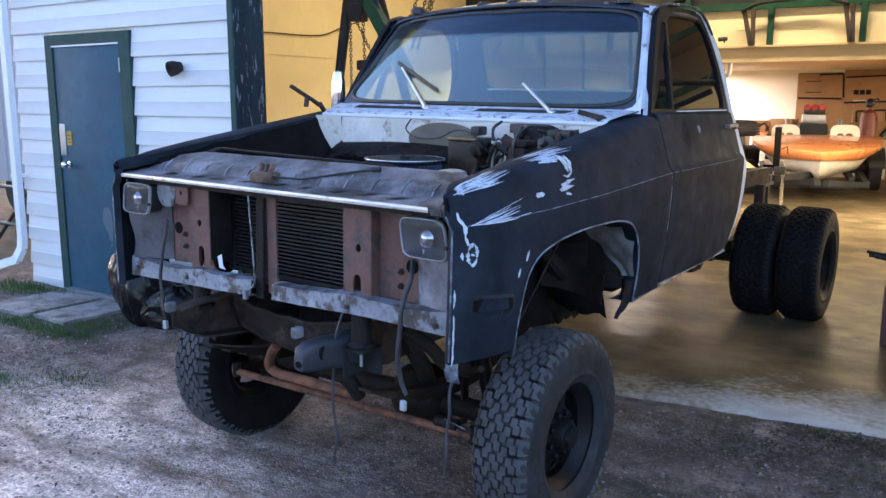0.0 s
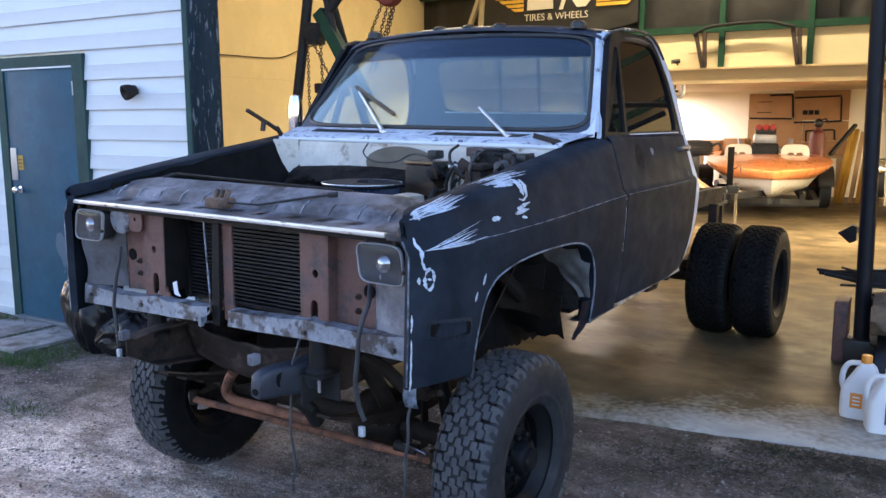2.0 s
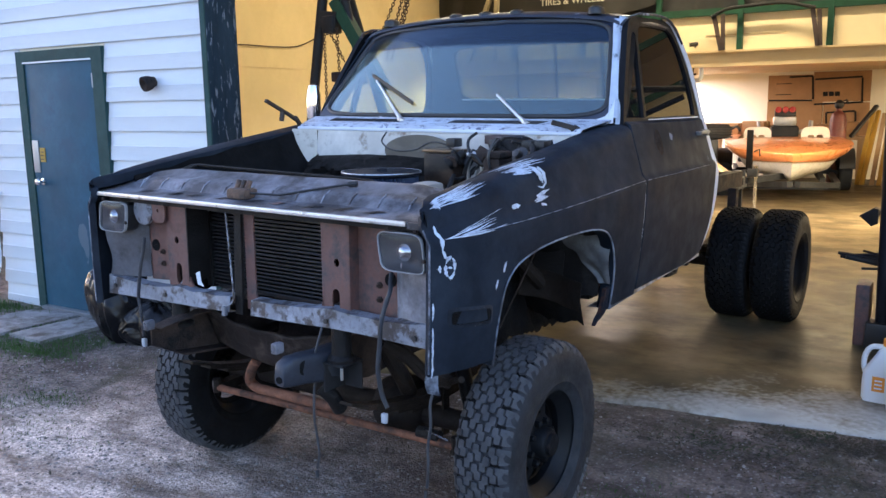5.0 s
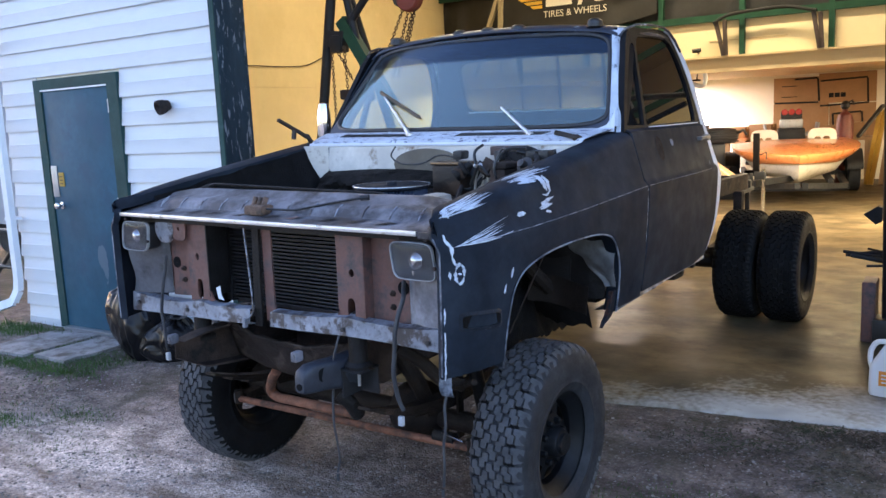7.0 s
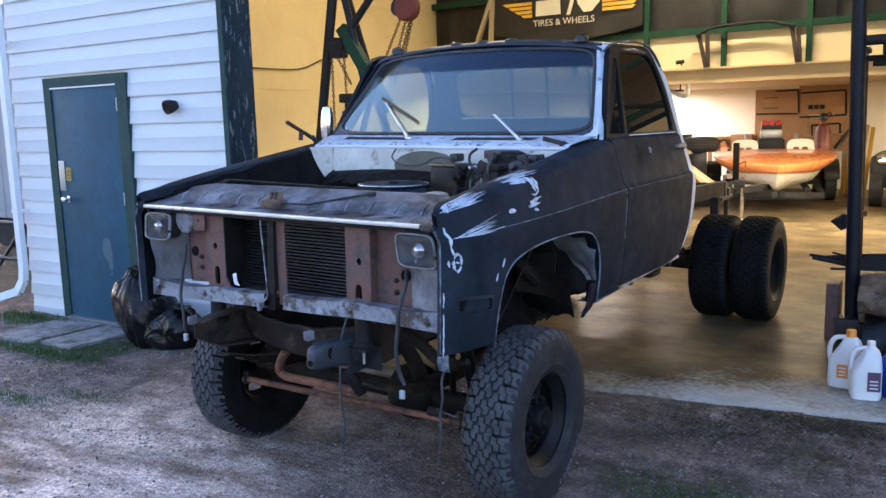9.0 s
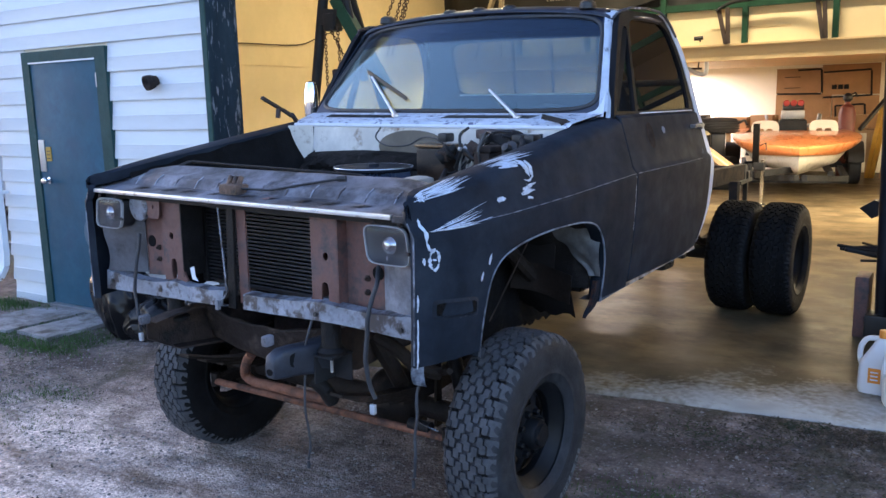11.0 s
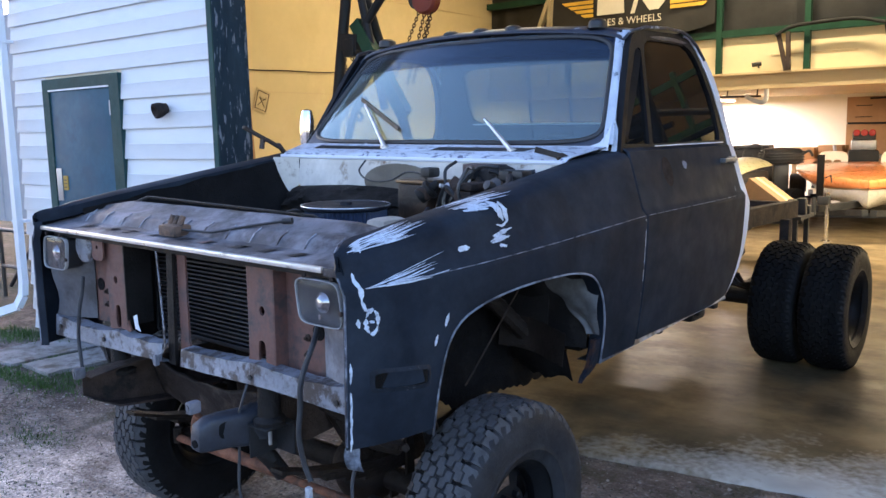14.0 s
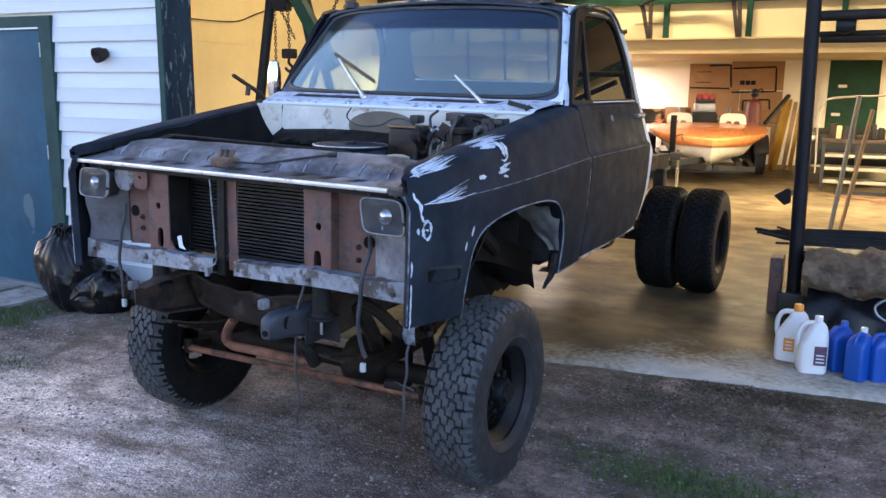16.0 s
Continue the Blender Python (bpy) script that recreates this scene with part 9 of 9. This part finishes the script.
    lathe(bm, [(0.10, 0.0), (0.12, 0.015), (0.12, 0.36), (0.10, 0.44), (0.05, 0.49), (0.03, 0.50), (0.03, 0.54), (0.001, 0.54)], 24)
    part("body", bm, M_RED, t)
    bm = B()
    tube(bm, [(-0.06, 0, 0.47), (-0.05, 0, 0.56), (0.05, 0, 0.56), (0.06, 0, 0.47)], 0.012, 8)
    part("handle", bm, M_BLACK, t)
    rods = random.Random(3)
    for k in range(7):
        bm = B()
        x = -3.05 + 0.06 * k
        tube(bm, [(x, 10.3 + 0.03 * k, 0.57), (x + rods.uniform(-0.10, 0.12), 10.45, 0.57 + rods.uniform(0.2, 0.42))], rods.uniform(0.010, 0.022), 8)
        tagged(part("scrap_bar", bm, (M_GREY, M_DUSTYBLACK, M_RUST)[k % 3]), "short scrap metal bar propped on the parts stand", "bar", group="scrap bars")
    t = thing("junk_pile", "tangle of dark engine parts on the parts stand", "engine parts", pose(-2.42, 10.45, 0.56))
    for k in range(9):
        bm = B()
        x, yy = random.uniform(-0.25, 0.25), random.uniform(-0.12, 0.12)
        box(bm, x - 0.05, x + 0.05, yy - 0.05, yy + 0.05, 0, random.uniform(0.06, 0.2), None, 0.015)
        part("casting", bm, M_DUSTYBLACK, t)


build_clutter()


# ---- east side: steel rack with carpet, cart, poles ----
def build_rack():
    t = thing("storage_rack", "dark blue steel storage rack just inside the doorway", "rack", pose(0, 0, 0))
    for nm, a, b, r in (("post", (-0.262, 5.75, 0.16), (-0.318, 5.75, 2.9), 0.048), ("post", (-0.33, 7.0, 0.0), (-0.36, 7.0, 2.04), 0.028), ("post", (2.3, 5.75, 0.0), (2.3, 5.75, 2.9), 0.048), ("post", (2.3, 7.0, 0.0), (2.3, 7.0, 2.04), 0.028),
                        ("rail", (-0.30, 5.80, 2.04), (2.3, 5.80, 2.08), 0.034), ("rail", (-0.33, 5.95, 1.93), (2.3, 5.95, 1.96), 0.020), ("rail", (-0.3, 7.0, 1.95), (2.3, 7.0, 1.95), 0.024), ("side_rail", (-0.31, 5.75, 2.02), (-0.36, 7.0, 2.0), 0.026), ("lower_rail", (-0.27, 5.80, 0.40), (2.3, 5.80, 0.40), 0.03), ("lower_rail", (-0.33, 6.9, 0.40), (2.3, 6.9, 0.40), 0.03)):
        bm = B()
        tube(bm, [a, b], r, 14)
        part(nm, bm, M_RAILDULL if nm == "rail" else M_POLE, t)
    bm = B()
    box(bm, -0.36, -0.17, 5.66, 5.84, 0.0, 0.17, None, 0.015)
    part("foot", bm, M_BLACK, t, "black block foot")
    bm = B()
    lathe(bm, [(0.05, 0), (0.05, 0.03), (0.035, 0.05), (0.001, 0.05)], 12, Matrix.Translation((-0.36, 7.0, 2.03)))
    part("post_cap", bm, M_BLACK, t)
    bm = B()
    lathe(bm, [(0.05, -0.06), (0.06, 0.0), (0.04, 0.06)], 14, pose(-0.1, 5.86, 1.985, 0, 90))
    part("clamp", bm, M_DUSTYBLACK, t)
    bm = B()
    plate(bm, [(-0.50, 0.75), (-0.41, 0.81), (-0.38, 0.80), (-0.38, 0.70), (-0.42, 0.68)], [], lambda a, b: Vector((a, 6.45, b)), (0, 0.10, 0))
    bar(bm, (-0.40, 6.5, 0.77), (-0.30, 6.9, 0.77), 0.04, 0.04)
    part("arrow_bracket", bm, M_GREASE, t, "black pointed bracket")
    bm = B()
    box(bm, -0.26, 2.3, 5.82, 6.9, 0.43, 0.45)
    part("shelf", bm, M_DUSTYBLACK, t)
    # red brown block by the foot
    bm = B()
    box(bm, -0.43, -0.345, 5.72, 5.95, 0.0, 0.40, None, 0.015)
    tagged(part("steel_block", bm, M_OXIDE), "rust red steel block standing by the rack", "steel block")
    # rods
    for k in range(11):
        bm = B()
        x0 = -0.58 + random.uniform(0, 0.30)
        z0 = 0.54 + random.uniform(-0.06, 0.08)
        pts = [(x0, 5.72 + 0.03 * k, z0 + random.uniform(-0.03, 0.05)), (-0.1, 5.80 + 0.03 * k, 0.50 + 0.006 * k), (0.9 + random.uniform(0, 0.6), 5.86 + 0.04 * k, 0.49 + 0.008 * k)]
        tube(bm, smooth(pts, 4), random.uniform(0.007, 0.016), 6)
        tagged(part("metal_rod", bm, M_DUSTYBLACK), "thin black metal rod lying on the rack", "rod", group="rods on the rack")
    # carpet roll over a dark tarp heap
    bm = B()

    def roll(i, j):
        a = 2 * math.pi * j
        x = -0.20 + 1.5 * i
        r = 0.16 + 0.06 * noise.noise((x * 4, math.cos(a) * 1.5, math.sin(a) * 1.5)) + 0.035 * noise.noise((x * 14, math.cos(a) * 6, math.sin(a) * 6))
        return Vector((x, 5.60 + r * 1.35 * math.cos(a), 0.345 + r * math.sin(a)))
    grid(bm, roll, 70, 40)
    tagged(part("carpet_roll", bm, M_LOG, angle=70), "rough brown carpet roll draped on a dark heap", "carpet roll")
    bm = B()

    def heap(i, j):
        a = math.pi * j
        x = -0.16 + 1.5 * i
        r = 1 + 0.25 * noise.noise((x * 5, j * 5, 0)) + 0.12 * noise.noise((x * 14, j * 14, 3))
        return Vector((x, 5.55 - 0.28 * r * math.cos(a), 0.27 * r * math.sin(a)))
    grid(bm, heap, 30, 20)
    tagged(part("crumpled_tarp", bm, M_BAG, angle=70), "crumpled black plastic heap under the carpet", "plastic heap")
    bm = B()
    tube(bm, smooth([(0.35, 5.36, 0.30), (0.24, 5.33, 0.22), (0.30, 5.32, 0.14), (0.5, 5.32, 0.12)]), 0.008, 6)
    tagged(part("loose_cable", bm, M_GREY), "loose grey cable on the black heap", "cable")
    # broom and handle leaning
    for a, b, r, m, nm, lab in (((-0.14, 9.0, 0.0), (0.02, 9.4, 1.50), 0.024, M_SHELF, "steel_pipe", "grey steel pipe leaning beside the cart"), ((-0.05, 9.2, 0.0), (0.16, 9.6, 1.36), 0.022, M_WOOD, "broom_handle", "wooden broom handle leaning beside the cart")):
        bm = B()
        tube(bm, [a, b], r, 10)
        tagged(part(nm, bm, m), lab, "pole")
    # cart with slatted shelves
    t = thing("parts_cart", "steel parts cart with pale slatted shelves and clutter", "cart", pose(-0.40, 13.6, 0))
    for x in (0.0, 0.46, 0.92, 1.4):
        bm = B()
        bar(bm, (x, 0, 0.05), (x, 0, 0.80), 0.045, 0.045)
        part("post", bm, M_DUSTYBLACK, t)
    for z in (0.16, 0.36, 0.56):
        bm = B()
        box(bm, 0.02, 1.38, -0.02, 0.5, z, z + 0.045, None, 0.006)
        part("shelf", bm, M_SHELF, t, "pale shelf edge")
    bm = B()
    box(bm, -0.04, 1.44, -0.04, 0.55, 0.78, 0.84, None, 0.01)
    part("top", bm, M_RUST, t)
    bm = B()
    tube(bm, smooth([(-0.10, 0.1, 0.30), (-0.12, 0.1, 1.1), (-0.06, 0.1, 1.36), (0.1, 0.1, 1.45), (0.9, 0.1, 1.50), (1.5, 0.1, 1.5)]), 0.016, 10)
    part("hoop", bm, M_SHELF, t, "cream tubular hoop")
    for k in range(14):
        bm = B()
        x = 0.05 + 0.095 * k
        box(bm, x, x + random.uniform(0.05, 0.12), random.uniform(0, 0.1), 0.3, 0.84, 0.84 + random.uniform(0.05, 0.28), None, 0.015)
        part("clutter_piece", bm, random.choice([M_AXLE, M_DUSTYBLACK, M_RUST, M_GREASE, M_WOOD]), t)
    bm = B()
    box(bm, 0.2, 1.45, -0.03, 0.02, 0.0, 0.05)
    part("base", bm, M_DUSTYBLACK, t)
    # old jeep front half hidden by the rack
    t = thing("old_roadster", "old dark roadster with round headlamps at the back", "car", pose(-0.75, 14.9, 0))
    bm = B()
    box(bm, -0.10, 1.6, 0.0, 2.2, 0.32, 0.86, None, 0.10)
    part("body", bm, M_DUSTYBLACK, t)
    bm = B()
    lathe(bm, [(0.10, 0.06), (0.10, 0.0), (0.085, -0.01), (0.001, -0.02)], 20, pose(0.10, -0.02, 0.82, 90))
    part("headlamp", bm, M_CHROME, t)
    for x in (0.0, 1.5):
        bm = B()
        tube(bm, [(x - 0.09, 0.2, 0.31), (x + 0.09, 0.2, 0.31)], 0.31, 24)
        part("wheel", bm, M_RUBBER, t)
    bm = B()
    tube(bm, smooth([(-0.3, 13.2, 0.012), (0.2, 13.0, 0.012), (0.6, 13.1, 0.012), (0.3, 12.8, 0.012), (0.9, 12.7, 0.012)]), 0.012, 6)
    tagged(part("floor_cable", bm, mat("red_brown_cable", (0.20, 0.08, 0.04), 0.5)), "red brown cable lying loose on the shop floor", "cable")


M_RAILDULL = mat("dull_brown_grey_steel", (0.026, 0.022, 0.021), 0.6, spec=0.2, var=0.35, scale=9)
M_POLE = mat("dark_blue_steel_post", (0.0085, 0.010, 0.016), 0.45, 0.0, spec=0.22, var=0.25, scale=5)
M_SHELF = mat("pale_shelf_paint", (0.22, 0.20, 0.165), 0.5, var=0.15)
build_rack()


# ---- grass, stones ----
def build_stuff():
    rng = random.Random(7)
    verts, faces = [], []

    def blade(x, y, h, bend):
        z = ground_z(x, y) - 0.005
        a = rng.uniform(0, 2 * math.pi)
        w = rng.uniform(0.0015, 0.0035)
        dx, dy = math.cos(a), math.sin(a)
        k = len(verts)
        verts.extend([(x - dy * w, y + dx * w, z), (x + dy * w, y - dx * w, z), (x + dx * bend * 0.4 + dy * w * 0.7, y + dy * bend * 0.4 - dx * w * 0.7, z + h * 0.6), (x + dx * bend * 0.4 - dy * w * 0.7, y + dy * bend * 0.4 + dx * w * 0.7, z + h * 0.6), (x + dx * bend, y + dy * bend, z + h)])
        faces.extend([(k, k + 1, k + 2, k + 3), (k + 3, k + 2, k + 4)])
    patches = [(-7.1, 3.9, 0.4, 0.2, 700, 0.06), (-6.9, 4.02, 0.5, 0.08, 400, 0.08), (-5.75, 3.27, 0.7, 0.11, 1500, 0.034), (-6.6, 3.24, 0.6, 0.10, 900, 0.034), (-6.08, 3.62, 0.05, 0.5, 500, 0.03), (-5.38, 3.5, 0.3, 0.4, 1300, 0.034), (-4.9, 2.5, 0.35, 0.08, 350, 0.03), (-4.45, 2.75, 0.3, 0.12, 350, 0.024), (-5.2, 2.6, 0.9, 0.35, 700, 0.025), (-4.3, 2.35, 0.8, 0.25, 600, 0.02),
               (-0.40, 3.02, 0.42, 0.16, 1800, 0.030), (-0.25, 2.75, 0.6, 0.25, 1300, 0.026), (-0.85, 3.1, 0.4, 0.2, 900, 0.022), (-2.0, 1.5, 0.8, 0.3, 350, 0.015), (-3.9, 3.6, 0.4, 0.3, 350, 0.03)]
    for cx, cy, rx, ry, n, h in patches:
        for _ in range(n):
            x, y = rng.gauss(cx, rx * 0.5), rng.gauss(cy, ry * 0.5)
            if y < 4.02:
                blade(x, y, h * rng.uniform(0.4, 1.2), h * rng.uniform(0.1, 0.7))
    me = bpy.data.meshes.new("grass")
    me.from_pydata(verts, [], faces)
    gm = mat("grass_blade", (0.060, 0.115, 0.030), 0.7, var=0.4, scale=3, bump=0, spec=0.2, col2=(0.13, 0.125, 0.06), edge=(0.56, 0.70), scale2=2)
    me.materials.append(gm)
    tagged(new("grass", me), "short sparse green and straw-dry grass tufts in the yard dirt", "grass", kind="stuff")
    # stones
    base = []
    for k in range(5):
        bm = B()
        bmesh.ops.create_icosphere(bm, subdivisions=1 if k > 3 else 0, radius=1.0)
        for v in bm.verts:
            v.co *= 1 + 0.35 * noise.noise(v.co * 1.3 + Vector((k * 5, 0, 0)))
        bm.verts.index_update()
        base.append(([v.co.copy() for v in bm.verts], [[v.index for v in f.verts] for f in bm.faces]))
        bm.free()
    verts, faces = [], []
    for _ in range(62000):
        x, y = rng.uniform(-6.5, 1.8), rng.uniform(0.6, 4.0)
        dens = 0.09 + 0.91 * max(0.0, min(1.0, (-x - 1.2) / 1.5)) * max(0.0, min(1.0, (3.4 - y) / 1.0))
        dens *= 0.35 + 1.3 * max(0.0, min(1.0, 0.5 + 1.6 * noise.noise((x * 1.3, y * 1.3, 3.0))))
        if rng.random() > dens or (x > -4.4 and y > slab_y(x) - 0.02):
            continue
        r = 0.0020 + 0.0085 * rng.random() ** 5
        k = len(verts)
        vs, fs = base[4 if r > 0.006 else rng.randrange(4)]
        q = Euler((rng.uniform(0, 6), rng.uniform(0, 6), rng.uniform(0, 6))).to_matrix()
        p = Vector((x, y, ground_z(x, y) + r * 0.1))
        verts.extend([p + Vector((c.x, c.y, c.z * 0.6)) * r for c in (q @ v for v in vs)])
        faces.extend([[k + i for i in f] for f in fs])
    me = bpy.data.meshes.new("gravel")
    me.from_pydata(verts, [], faces)
    m = mat("gravel_stone", (0.30, 0.295, 0.30), 0.85, var=0.3, bump=0.2)
    nt = m.node_tree
    geo = nt.nodes.new("ShaderNodeNewGeometry")
    rp = nt.nodes.new("ShaderNodeValToRGB")
    rp.color_ramp.elements[0].color, rp.color_ramp.elements[1].color = (0.07, 0.062, 0.058, 1), (0.30, 0.275, 0.262, 1)
    rp.color_ramp.elements[1].position = 1.0
    nt.links.new(geo.outputs["Random Per Island"], rp.inputs[0])
    nt.links.new(rp.outputs[0], nt.nodes["Principled BSDF"].inputs["Base Color"])
    me.materials.append(m)
    # dead leaves and bark chips along the slab edge and in the dirt
    lv, lf = [], []
    for cx, cy, rx, ry, n in ((-0.30, 3.99, 0.42, 0.13, 1200), (-0.75, 3.74, 0.6, 0.18, 700), (0.5, 3.98, 0.5, 0.2, 500), (-0.2, 3.6, 0.6, 0.4, 600), (-2.2, 3.4, 0.8, 0.4, 300), (-5.0, 2.9, 1.2, 0.4, 600), (-0.2, 2.9, 0.8, 0.5, 500), (-3.2, 1.7, 1.2, 0.5, 160)):
        for _ in range(n):
            x, y = rng.gauss(cx, rx * 0.5), rng.gauss(cy, ry * 0.5)
            if y > slab_y(x) - 0.015 and x > -4.4:
                continue
            z = ground_z(x, y) + rng.uniform(0.001, 0.010)
            ln, wd, a, tl = rng.uniform(0.003, 0.019), rng.uniform(0.0015, 0.007), rng.uniform(0, 6.28), rng.uniform(-0.5, 0.5)
            ca, sa = math.cos(a), math.sin(a)
            k = len(lv)
            for p_, q_ in ((-1, 0), (0, -1), (1, 0), (0, 1)):
                lv.append((x + p_ * ln * ca - q_ * wd * sa, y + p_ * ln * sa + q_ * wd * ca, z + p_ * ln * tl + (0.003 if q_ else 0)))
            lf.extend([(k, k + 1, k + 2), (k, k + 2, k + 3)])
    me2 = bpy.data.meshes.new("leaf_litter")
    me2.from_pydata(lv, [], lf)
    lm = mat("dead_leaf", (0.055, 0.042, 0.028), 0.8, var=0.4, scale=8, bump=0, col2=(0.035, 0.045, 0.020), edge=(0.5, 0.6), scale2=3)
    me2.materials.append(lm)
    tagged(new("leaf_litter", me2), "dark dead leaves and bark chips along the slab edge", "leaf litter", kind="stuff")
    tagged(new("gravel", me), "loose grey gravel stones and chips scattered on the dirt", "gravel", kind="stuff")


build_stuff()
